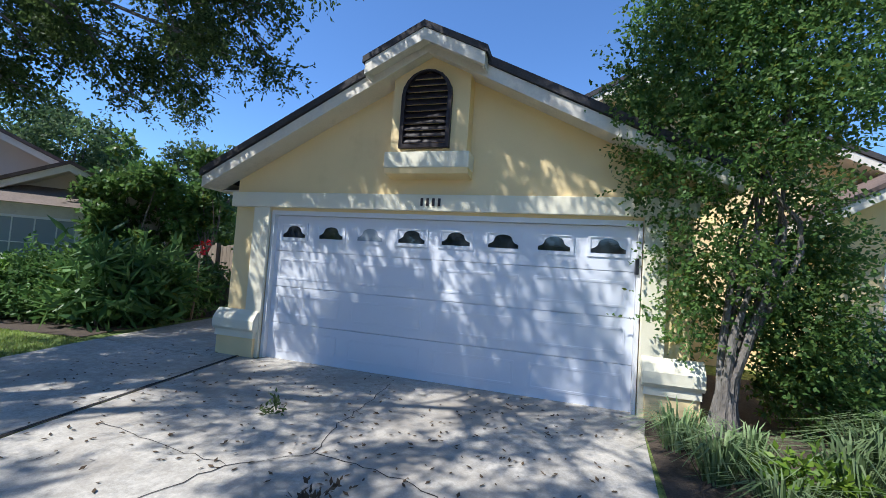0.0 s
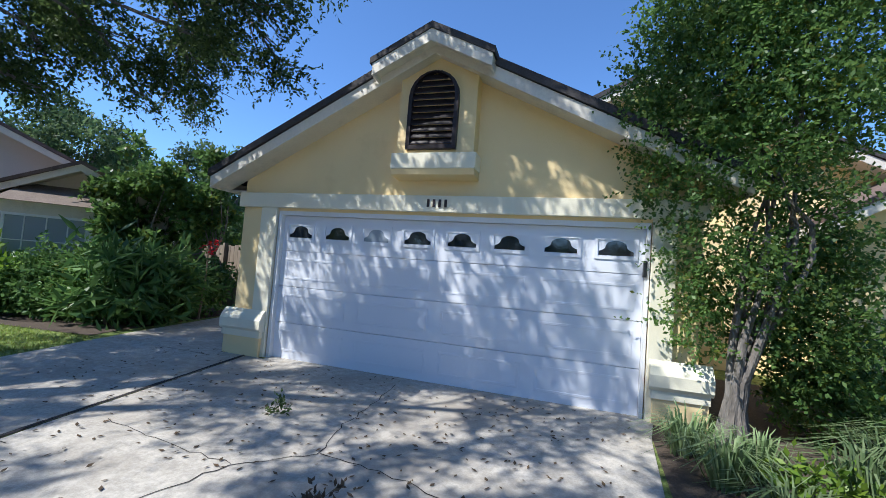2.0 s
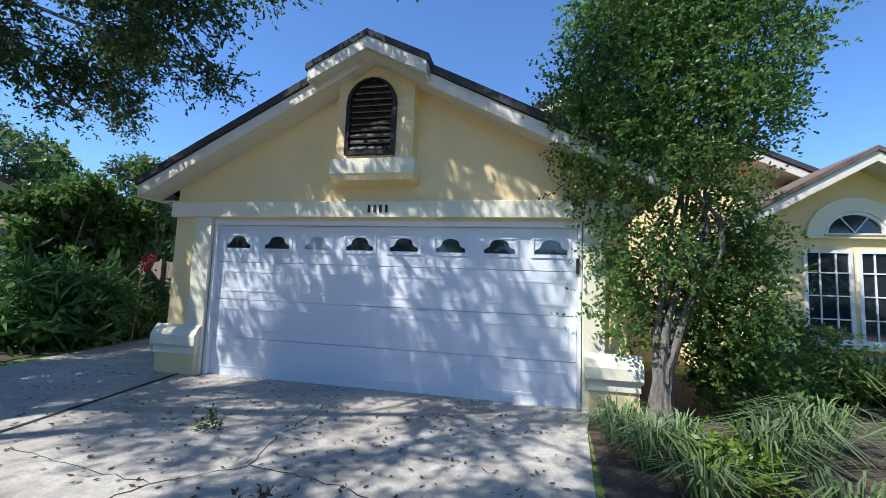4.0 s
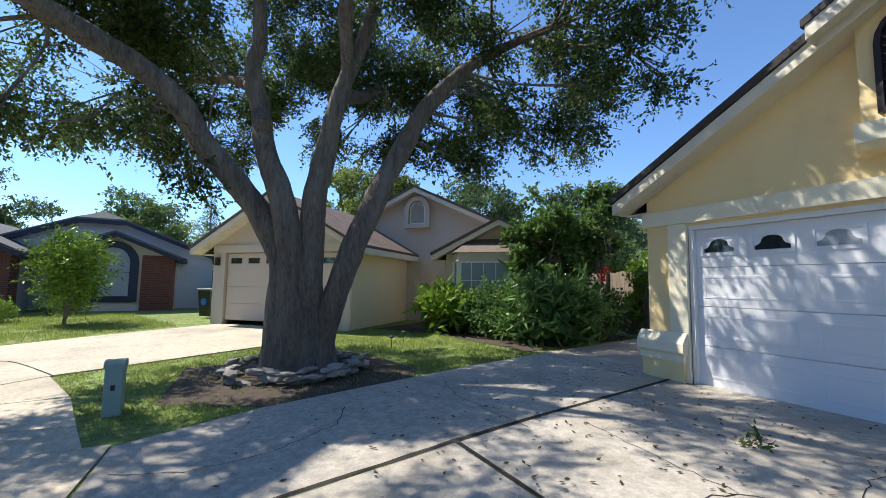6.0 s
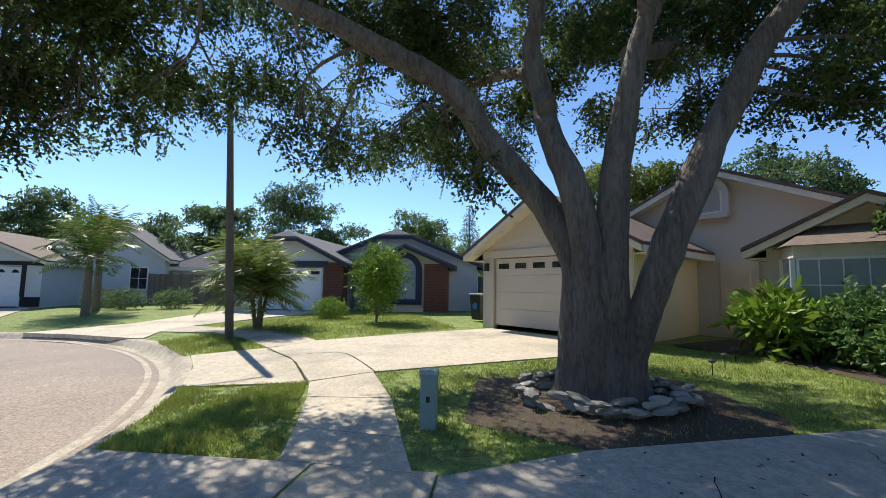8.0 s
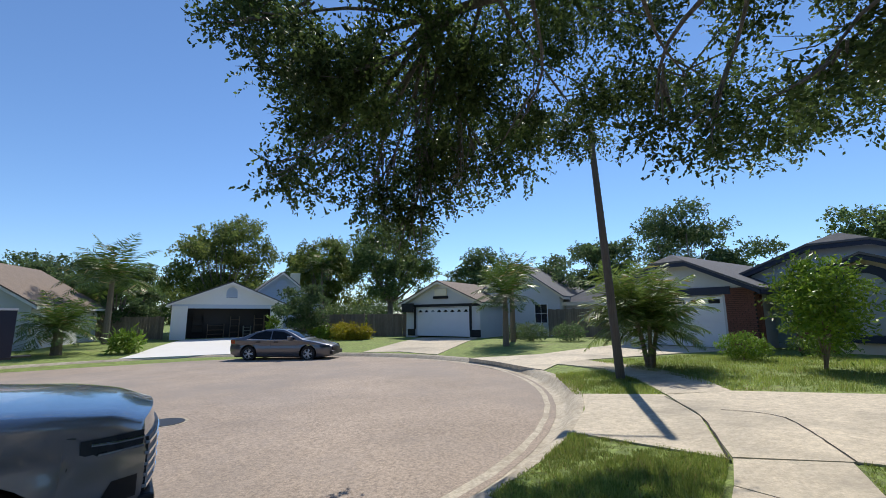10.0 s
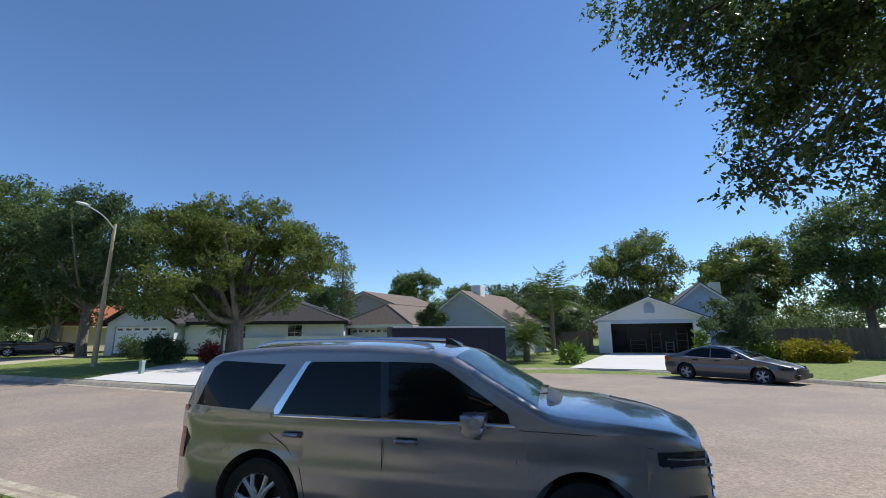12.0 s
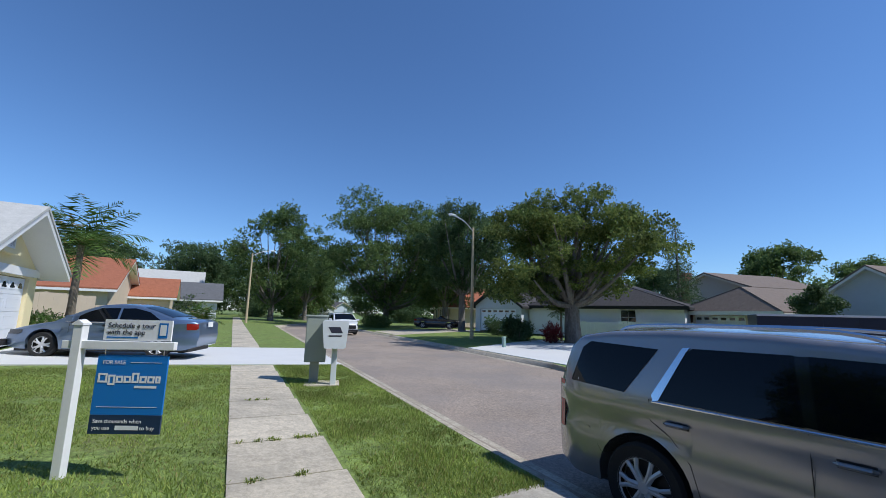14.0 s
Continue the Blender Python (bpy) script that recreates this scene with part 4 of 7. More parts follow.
gable_block(ha, 6.6, 10.6, 0.6, 3.0, 2.3, 3.15, BEIGE_G, SHINGLE_G, trim=NAVY, ov=0.35, front=0.35, thick=0.08)
window(ha, 7.9, 0.55, 1.25, 2.05, 0.55, frame_mat=NAVY, rows=2, cols=1, arch=True, pane_mat=FROST)
part("window_surround", ring(bmesh.new(), arch_poly(7.65, 9.4, 0.35, 2.85), arch_poly(7.9, 9.15, 0.55, 2.6), 0.5, 0.598), NAVY, ha, "navy arched window surround")


def brick_pier(h, x0, x1, y0, y1, z1):
    """A pier laid brick by brick."""
    core = part("brick_pier", boxed(x0 + 0.01, x1 - 0.01, y0 + 0.01, y1, 0, z1), SEALANT, h, "red brick pier")
    bm = bmesh.new()
    z, r = 0.0, 0
    while z < z1 - 0.05:
        x = x0 - (0.11 if r % 2 else 0)
        while x < x1 - 0.02:
            a, b = max(x, x0), min(x + 0.205, x1)
            if b - a > 0.03:
                box(bm, a, b, y0, y0 + 0.06, z, z + 0.062)
            x += 0.217
        y = y0 + 0.06
        while y < y1:
            box(bm, x1 - 0.05, x1, y + 0.01, min(y + 0.2, y1), z, z + 0.062)
            y += 0.217
        z += 0.074
        r += 1
    tagged(part("brick_course", bm, BRICK, core), kind="stuff")


brick_pier(ha, 4.7, 5.7, -0.05, 0.6, 2.3)
brick_pier(ha, 6.6, 7.6, 0.53, 0.6, 2.3)
brick_pier(ha, 9.5, 10.65, 0.53, 1.0, 2.3)

# ---- grey house at the back of the turning place ----
hb = thing("house", pose(-15.2, -35.1, -0.17, 0, 0, 111), "pale grey house with dark banding and white garage door", "house")
gable_block(hb, -0.7, 6.0, 0, 8, 2.5, 4.0, GREY_WALL, SHINGLE_T, ov=0.4, front=0.5, hole=(0.3, 5.1, 2.1), thick=0.08)
garage_door(hb, 0.32, 5.08, 2.08, 0.1, lights=8)
part("band", boxed(-0.75, 6.05, -0.07, -0.002, 2.16, 2.36), DARK, hb, "dark band over the garage door")
part("pier", boxed(-0.5, 0.2, -0.09, -0.002, 0, 0.5), DARK, hb, "dark plinth")
part("pier", boxed(5.2, 6.02, -0.09, -0.002, 0, 0.5), DARK, hb, "dark plinth")
part("sill", boxed(2.0, 3.3, -0.15, -0.002, 2.75, 2.95), DARK, hb, "dark sill under the gable niche")
gable_block(hb, 3.9, 10.5, 3.5, 12, 3.0, 5.3, GREY_WALL, SHINGLE_G, ov=0.4, front=0.4, thick=0.08)
gable_block(hb, 10.6, 16.0, 4.5, 12, 2.5, 4.0, GREY_WALL, SHINGLE_G, ov=0.4, front=0.4, hip=2.5, thick=0.08)
part("niche", boxed(6.6, 7.8, 3.36, 3.49, 4.1, 4.9, bevel=0.03), STUCCO_W, hb, "pale blind gable niche")
part("niche", boxed(2.1, 3.2, -0.1, -0.002, 2.96, 3.5, bevel=0.03), STUCCO_W, hb, "pale blind gable niche")
for x in (0.1, 5.14):
    part("door_trim", boxed(x, x + 0.18, -0.06, -0.002, 0.5, 2.16), DARK, hb, "dark trim beside the garage door")
part("backboard", boxed(-0.6, 0.6, -0.75, -0.7, 1.75, 2.45, bevel=0.01), DARK, hb, "dark backboard bracketed over the drive")
part("backboard_bracket", tube(bmesh.new(), [(0, -0.7, 2.2), (0, -0.06, 2.3)], [0.04, 0.04], 6), DARK, hb)
part("sill", boxed(6.45, 7.95, 3.3, 3.49, 3.9, 4.09), DARK, hb, "dark sill under the gable niche")
window(hb, 8.6, 0.9, 1.0, 1.4, 3.48, frame_mat=WHITE)

# ---- blue house with the open garage ----
hc = thing("house", pose(0.75, -43.4, -0.4, 0, 0, 176), "pale blue house with white gable and open garage", "house")
gable_block(hc, 0.2, 8.0, 0, 8, 2.75, 4.4, BLUE_WALL, SHINGLE_G, trim=WHITE, ov=0.3, front=0.4, hole=(1.2, 7.0, 2.4), thick=0.08)
part("gable_face", prism(bmesh.new(), [(0.3, 2.7), (7.9, 2.7), (4.1, 4.3)], -0.02, -0.002), WHITE, hc, "white gable boarding")
louvre_vent(hc, 3.7, 4.5, 3.2, 4.05, -0.06, frame_mat=BLUE_WALL, slat_mat=BLUE_WALL)
for x in (0.2, 7.0):
    part("pillar", boxed(x, x + 1.0, -0.1, -0.003, 0, 2.55), WHITE, hc, "white garage pillar")
part("garage_floor", boxed(0.45, 7.75, 0.25, 7.7, -0.1, 0.04), CONCRETE, hc)
part("garage_ceiling", boxed(0.3, 7.9, 0.1, 7.9, 2.55, 2.62), STUCCO_W, hc)
# black sheet across the garage: the shade of its depth put into colour
part("garage_shade_sheet", boxed(0.3, 7.9, 2.3, 2.4, 0, 2.54), BLACK, hc, "black sheet standing for the shaded depth of the garage")
for k, (x, w, z, m) in enumerate(((1.5, 0.8, 1.9, DARK), (2.6, 1.2, 1.2, FENCE_W), (4.2, 0.7, 1.8, BARK_P), (5.2, 0.6, 1.0, MAIL_GREEN), (6.0, 0.8, 1.9, BARK_P))):
    unit_ = part("shelving", boxed(x, x + w, 1.6, 2.25, 0.04, 0.1), m, hc, "cluttered garage shelving in the shade")
    for q in range(3):
        part("shelf", boxed(x + 0.041, x + w - 0.041, 1.6, 2.25, 0.1 + z * (q + 0.8) / 3.6, 0.13 + z * (q + 0.8) / 3.6), m, unit_)
    for xx in (x, x + w - 0.04):
        part("upright", boxed(xx, xx + 0.04, 1.6, 2.25, 0.1, z), m, unit_)
gable_block(hc, 4.9, 11.5, 2.5, 11, 2.9, 5.6, BLUE_WALL, SHINGLE_G, trim=WHITE, ov=0.3, front=0.4, thick=0.08)
louvre_vent(hc, 7.7, 8.7, 3.9, 5.0, 2.42, frame_mat=BLUE_WALL, slat_mat=BLUE_WALL)
part("chimney", boxed(9.4, 10.2, 5.0, 5.8, 3.5, 5.9, bevel=0.02), STUCCO_W, hc, "square chimney")

# ---- tan-roofed house behind the trailer ----
hd = thing("house", pose(17.0, -37.4, -0.3, 0, 0, 165), "brick and white house with tan hipped roof", "house")
gable_block(hd, -4.5, 3.0, 0, 8, 2.4, 4.0, PEACH, SHINGLE_T, trim=WHITE, ov=0.4, front=0.5, hip=2.0, hole=(-3.4, 0.6, 2.1), thick=0.08)
garage_door(hd, -3.38, 0.58, 2.08, 0.1, lights=6, shape="square", panels=False)
brick_pier(hd, -4.52, -3.5, -0.05, 0.4, 2.3)
gable_block(hd, 2.0, 9.5, 3.0, 11, 2.5, 4.9, GREY_WALL, SHINGLE_T, trim=WHITE, ov=0.4, front=0.4, thick=0.08)
part("chimney", boxed(5.4, 6.3, 5.0, 5.8, 4.0, 5.6, bevel=0.02), WHITE, hd, "white chimney")

# ---- white house with dark roof behind the big street tree ----
he = thing("house", pose(36.8, -30.0, 0.0, 0, 0, 198), "white house with near-black roof behind a big tree", "house")
gable_block(he, 0, 5.2, 0, 7, 2.4, 4.1, GREY_WALL, SHINGLE_D, trim=DARK, ov=0.35, front=0.4, hole=(0.6, 4.6, 2.05), thick=0.08)
garage_door(he, 0.62, 4.58, 2.03, 0.1, lights=6, shape="square", panels=False)
louvre_vent(he, 2.3, 2.9, 2.9, 3.6, -0.06, frame_mat=DARK, slat_mat=GREY_WALL)
gable_block(he, 5.3, 18.0, 1.2, 9, 2.4, 4.6, WHITE, SHINGLE_D, trim=DARK, ov=0.4, front=0.4, hip=3.5, thick=0.08)
for x in (9.0, 13.5):
    window(he, x, 0.9, 1.2, 1.2, 1.18, frame_mat=WHITE)
gable_block(he, 1.0, 6.0, 7.2, 12, 4.4, 5.6, GREY_WALL, SHINGLE_G, ov=0.3, front=0.3, thick=0.08)

# ---- further houses down the street ----
hf = thing("house", pose(60, -38.0, 0.0, 0, 0, 160), "orange-roofed house in tree shade", "house")
gable_block(hf, 0, 13, 0, 8, 2.5, 5.2, PEACH, SHINGLE_R, ov=0.6, front=0.5, hip=3.5, thick=0.1)
for x in (2.0, 5.5, 9.5):
    window(hf, x, 0.8, 1.6, 1.3, -0.01)
hg = thing("house", pose(15.5, -1.6, 0.05), "cream yellow house with white gable and pale roof", "house")
gable_block(hg, 0, 6.2, 0, 8, 2.4, 4.0, CREAM, SHINGLE_L, trim=WHITE, ov=0.35, front=0.75, hole=(0.5, 5.5, 2.1), thick=0.1)
garage_door(hg, 0.52, 5.48, 2.08, 0.1, lights=8)
part("band", boxed(-0.04, 6.24, -0.06, -0.002, 2.15, 2.4), WHITE, hg)
louvre_vent(hg, 2.75, 3.45, 2.85, 3.55, -0.08, frame_mat=WHITE, slat_mat=WHITE)
part("sill", boxed(2.5, 3.7, -0.2, -0.002, 2.68, 2.82), CREAM, hg)
hh = thing("house", pose(38.0, -1.0, 0.0), "peach house with red roof behind a garden wall", "house")
gable_block(hh, 0, 12, 0, 9, 2.6, 5.0, PEACH, SHINGLE_R, trim=WHITE, ov=0.5, front=0.5, hip=0.0, thick=0.1)
gable_block(hh, 9, 14, -3, 6, 2.4, 3.9, PEACH, SHINGLE_R, trim=WHITE, ov=0.4, front=0.5, hip=0.0, thick=0.1)
hi = thing("house", pose(56.0, -8.0, 0.0), "grey-roofed house further down the street", "house")
gable_block(hi, 0, 6, 0, 8, 2.5, 4.2, GREY_WALL, SHINGLE_G, trim=WHITE, ov=0.5, front=0.5, thick=0.1)
gable_block(hi, 10, 22, 2, 12, 3.0, 6.4, PEACH, SHINGLE_L, trim=WHITE, ov=0.5, front=0.5, thick=0.1)
hj = thing("house", pose(112, -30, 0.0, 0, 0, -80), "small grey house closing the street's end", "house")
gable_block(hj, 0, 7, 0, 8, 2.4, 4.3, GREY_WALL, SHINGLE_G, ov=0.5, front=0.5, thick=0.1)
gable_block(hj, 7, 13, 1, 8, 2.4, 4.0, BLUE_WALL, SHINGLE_G, ov=0.5, front=0.5, thick=0.1)
hk = thing("house", pose(-20.5, 17.0, 0.0, 0, 0, 40), "two-storey cream house behind the hedge", "house")
gable_block(hk, 0, 8, 0, 8, 4.6, 6.0, CREAM, SHINGLE_R, ov=0.4, front=0.4, thick=0.1)
window(hk, 5.2, 2.9, 1.0, 1.2, -0.01)
hl = thing("house", pose(27.0, -47.0, 0.0, 0, 0, 165), "cream house with brick chimney behind the fences", "house")
gable_block(hl, 0, 8, 0, 8, 4.2, 5.6, BEIGE_G, SHINGLE_T, ov=0.4, front=0.4, thick=0.1)
part("chimney", boxed(1.0, 1.9, -0.4, 0.4, 0, 5.9), BRICK, hl, "brick chimney")


def fence(label, pts, h, mat, board=0.14, post_every=2.4, gap=0.012):
    """A board fence along a line, board by board."""
    a, b = Vector((*pts[0], 0)), Vector((*pts[1], 0))
    d = (b - a)
    ang = math.degrees(math.atan2(d.y, d.x))
    z = lawn_z((a.x + b.x) / 2, (a.y + b.y) / 2)
    f = thing("fence", pose(a.x, a.y, z, 0, 0, ang), label, "fence")
    n = int(d.length / board)
    me = None
    for k in range(n):
        if me is None:
            ob = part("board", boxed(0, board - gap, -0.01, 0.01, 0.03, h, bevel=0.0), mat, f)
            me = ob.data
        else:
            ob = new("board", me)
            ob.parent = f
        ob.location = (k * board, 0, 0.02 * math.sin(k * 1.7))
    for k in range(int(d.length / post_every) + 1):
        part("post", boxed(k * post_every - 0.05, k * post_every + 0.05, 0.012, 0.11, -0.1, h + 0.05), mat, f)
    return f


fence("weathered brown board fence beside the grey house", [(-12.6, -38.5), (-8.2, -47.0)], 1.8, FENCE_W, 0.2)
fence("weathered brown board fence across the gap between houses", [(-12.8, -38.3), (-17.4, -35.6)], 1.8, FENCE_W, 0.2)
fence("weathered brown board fence behind palms", [(-21.5, -27.0), (-20.5, -19.0)], 1.8, FENCE_W, 0.2)
fence("dark stained gate fence beside the brick house", [(-17.6, -6.4), (-20.5, -4.2)], 1.7, NAVY, 0.16)
fence("grey board fence in tree shade", [(5.5, -47.0), (0.9, -44.5)], 1.7, FENCE_W, 0.2)
fence("white vinyl fence by the tan-roofed house", [(23.5, -34.0), (18.5, -37.5)], 1.5, WHITE, 0.3)
fence("white vinyl fence along the next garden", [(28.0, -33.0), (24.0, -35.0)], 1.4, WHITE, 0.3)
fence("long pale garden wall panels", [(22.0, 0.5), (37.5, -0.8)], 1.9, PEACH, 1.6)
fence("white vinyl fence down the street", [(52.5, -2.0), (61.5, -3.0)], 1.6, WHITE, 0.3)
fence("dark board fence behind the hedge", [(-3.0, 3.6), (-9.0, 5.5)], 1.7, FENCE_W, 0.2)

# ---- trees and plants ----
def limbs(bm, base, lobes, r0, fork, rng, n=6):
    """Limbs from a fork towards each lobe, bending on the way."""
    for lx, ly, lz, rx, ry, rz in lobes:
        end = Vector((lx, ly, lz))
        mid = (Vector(fork) * 0.55 + end * 0.45) + Vector((rng.uniform(-0.2, 0.2), rng.uniform(-0.2, 0.2), -0.08 * (end - Vector(fork)).length))
        pts = curve_pts([fork, mid, end], 4)
        tube(bm, pts, [r0 * (1 - 0.85 * i / (len(pts) - 1)) for i in range(len(pts))], n)


def street_tree(label, x, y, height, width, clear, leaf_mat, seed, twigs=1500, leaves=7, leaf=0.2, lobes_n=16, bark=BARK, trunk_r=0.3, lean=0.0, name="tree"):
    rng = random.Random(seed)
    z = lawn_z(x, y)
    t = thing(name, pose(x, y, z), label, "tree")
    lobes = []
    hc = (height - clear) / 2
    for k in range(lobes_n):
        a = 2.4 * k + rng.uniform(-0.5, 0.5)
        zz = -1 + 2 * (k + 0.5) / lobes_n
        rr = math.sqrt(max(0.04, 1 - zz * zz)) * rng.uniform(0.4, 0.95)
        s = rng.uniform(0.6, 1.35)
        wide = 1.0 + 0.15 * math.sin(a * 2 + seed)
        lobes.append((lean * (zz + 1) / 2 + width * 0.42 * rr * wide * math.cos(a), width * 0.42 * rr * wide * math.sin(a), clear + hc + hc * zz * 0.82 + rng.uniform(-0.08, 0.08) * height, width * 0.15 * s, width * 0.15 * s, hc * 0.27 * s))
    fork = (0.1, 0, clear * 0.85)
    bm = tube(bmesh.new(), curve_pts([(0, 0, -0.1), (0.05, 0.03, clear * 0.4), fork], 3), [trunk_r * 1.25, trunk_r * 1.05, trunk_r, trunk_r * 0.95, trunk_r * 0.9, trunk_r * 0.85, trunk_r * 0.8], 10)
    limbs(bm, None, lobes, trunk_r * 0.45, fork, rng)
    part("trunk", bm, bark, t, smooth=True)
    far = leaf > 0.15
    tufts = []
    for lx, ly, lz, rx, ry, rz in lobes:
        for k in range(7):
            d = Vector((rng.gauss(0, 1), rng.gauss(0, 1), rng.gauss(0.25, 0.9))).normalized() * rng.uniform(0.55, 1.05)
            q = rng.uniform(0.3, 0.52)
            tufts.append((lx + d.x * rx, ly + d.y * ry, lz + d.z * rz, rx * q, ry * q, rz * q * 0.8))
    crown("crown", tufts, int(twigs * (1.35 if far else 1)), leaves, leaf * (0.88 if far else 1), leaf_mat, t, seed, 0.95 if far else 0.55, leaf * 1.6, 0.15, 0.4, far)
    return t


def shrub(label, x, y, lobes, twigs, leaves, leaf, mat, seed, name="shrub", width=0.45, bark=BARK_P, stems=True, twig_len=None, droop=0.2, z=None, shell=0.5, category="shrub"):
    rng = random.Random(seed)
    t = thing(name, pose(x, y, lawn_z(x, y) if z is None else z), label, category)
    if stems:
        bm = bmesh.new()
        for lx, ly, lz, *_ in lobes:
            b = (rng.uniform(-0.1, 0.1), rng.uniform(-0.1, 0.1), -0.05)
            pts = curve_pts([b, (lx * 0.4, ly * 0.4, lz * 0.5), (lx, ly, lz)], 3)
            tube(bm, pts, [0.03 - 0.02 * i / len(pts) for i in range(len(pts))], 5)
        part("stem", bm, bark, t)
    crown("foliage", lobes, twigs, leaves, leaf, mat, t, seed, width, twig_len or leaf * 2, droop, shell)
    return t


# the big oak between the drives
OAK = [(-3.6, -1.6, 4.0, 0.7), (-4.6, -2.7, 4.2, 0.8), (-5.4, -3.6, 4.4, 0.8), (-2.8, -10.7, 3.9, 0.75), (-2.5, -11.1, 3.55, 0.55), (0.75, -12.1, 5.7, 0.65), (0.7, -11.9, 5.0, 0.5),
       (-0.1, -12.0, 4.7, 0.9), (-0.4, -12.5, 4.0, 0.7), (0.2, -12.4, 5.6, 0.8), (-0.9, -12.6, 4.7, 1.0), (-2.0, -11.9, 3.35, 0.55), (-1.2, -12.1, 3.75, 0.65), (-2.5, -12.2, 4.0, 0.8),
       (-6.4, -6.9, 3.9, 0.85), (-5.7, -6.2, 3.5, 0.5), (-7.2, -6.0, 4.3, 0.9), (-0.9, -0.9, 4.3, 0.65), (-1.6, -0.4, 4.1, 0.75), (-0.2, -0.7, 4.8, 0.65), (-2.4, -1.0, 4.3, 0.75), (-0.4, 0.1, 4.4, 0.5),
       (-1.5, -11.0, 4.6, 1.2), (-2.6, -12.0, 5.2, 1.5), (-0.3, -10.4, 5.5, 1.3), (-3.5, -10.2, 6.0, 1.7), (-4.8, -11.3, 5.3, 1.3), (-1.8, -8.6, 6.6, 1.6),
       (-0.6, -11.2, 4.3, 0.8), (-1.9, -11.6, 3.9, 0.8), (0.2, -9.6, 5.6, 1.0), (-5.2, -9.3, 4.9, 1.3), (-6.3, -7.4, 4.9, 1.3), (-6.0, -8.6, 4.2, 0.9), (-4.6, -8.2, 5.4, 1.2),
       (-3.5, -5.0, 7.6, 1.5), (-2.0, -4.2, 7.6, 1.1), (-5.5, -4.6, 7.0, 1.5), (-5.2, -2.6, 6.4, 1.5), (-6.6, -5.8, 5.8, 1.3), (-4.2, -7.2, 6.8, 1.4),
       (-4.1, -1.6, 5.3, 1.2), (-2.6, -1.3, 6.0, 1.0), (-1.8, -0.2, 5.6, 1.0), (-1.3, -2.4, 6.4, 1.0), (-0.5, -0.9, 5.6, 0.8), (-3.4, -0.8, 4.6, 0.8), (-2.2, 0.4, 5.0, 0.8),
       (0.1, -2.2, 6.0, 0.7), (-0.4, -4.3, 7.0, 0.9), (-1.0, -6.3, 6.8, 1.1), (0.7, -0.2, 5.6, 0.7), (2.0, 0.5, 6.0, 0.55), (1.3, -1.2, 6.0, 0.6), (0.9, -3.6, 6.6, 0.6), (0.3, -7.6, 6.4, 0.7), (1.0, -5.6, 7.0, 0.8),
       # high lobes, mostly out of view, added to shade the garage wall and drive
       (1.9, -1.9, 6.7, 0.8), (2.9, -2.4, 7.0, 0.7), (0.9, -2.6, 6.9, 0.8), (0.3, -3.4, 6.6, 0.8), (-0.6, -5.4, 6.6, 0.6), (-1.6, -5.4, 6.4, 0.6), (0.2, -6.6, 7.2, 0.9), (-1.7, -3.5, 6.2, 0.9), (-0.9, -3.0, 5.9, 0.7), (-0.3, -8.6, 6.4, 0.8),
       (-4.6, -4.0, 5.3, 1.2), (-4.9, -5.6, 4.9, 1.1), (-4.4, -2.8, 5.1, 1.0), (-3.9, -6.6, 5.5, 1.0), (-2.2, -3.0, 5.6, 0.9), (-5.2, -7.0, 5.8, 1.1),
       (-0.31, -12.0, 3.18, 0.45), (-1.16, -12.0, 2.91, 0.45), (-1.81, -12.0, 2.45, 0.45), (-2.05, -12.0, 2.87, 0.42), (-1.28, -12.0, 3.03, 0.42), (-2.71, -12.0, 3.34, 0.42), (0.02, -12.0, 3.16, 0.42), (-3.0, -1.6, 3.46, 0.42), (-3.0, -2.15, 3.88, 0.42), (-3.0, -1.39, 3.97, 0.42), (-3.0, -0.02, 4.01, 0.42), (-3.0, 1.12, 4.23, 0.42), (-3.4, -8.95, 3.52, 0.45), (-3.4, -8.38, 3.26, 0.45), (-3.4, -7.5, 3.35, 0.45), (-3.4, -6.27, 2.76, 0.45), (-3.4, -6.75, 3.44, 0.45)]
oak = thing("oak_tree", pose(0, 0, 0), "large live oak with four fused trunks and spreading limbs", "tree")
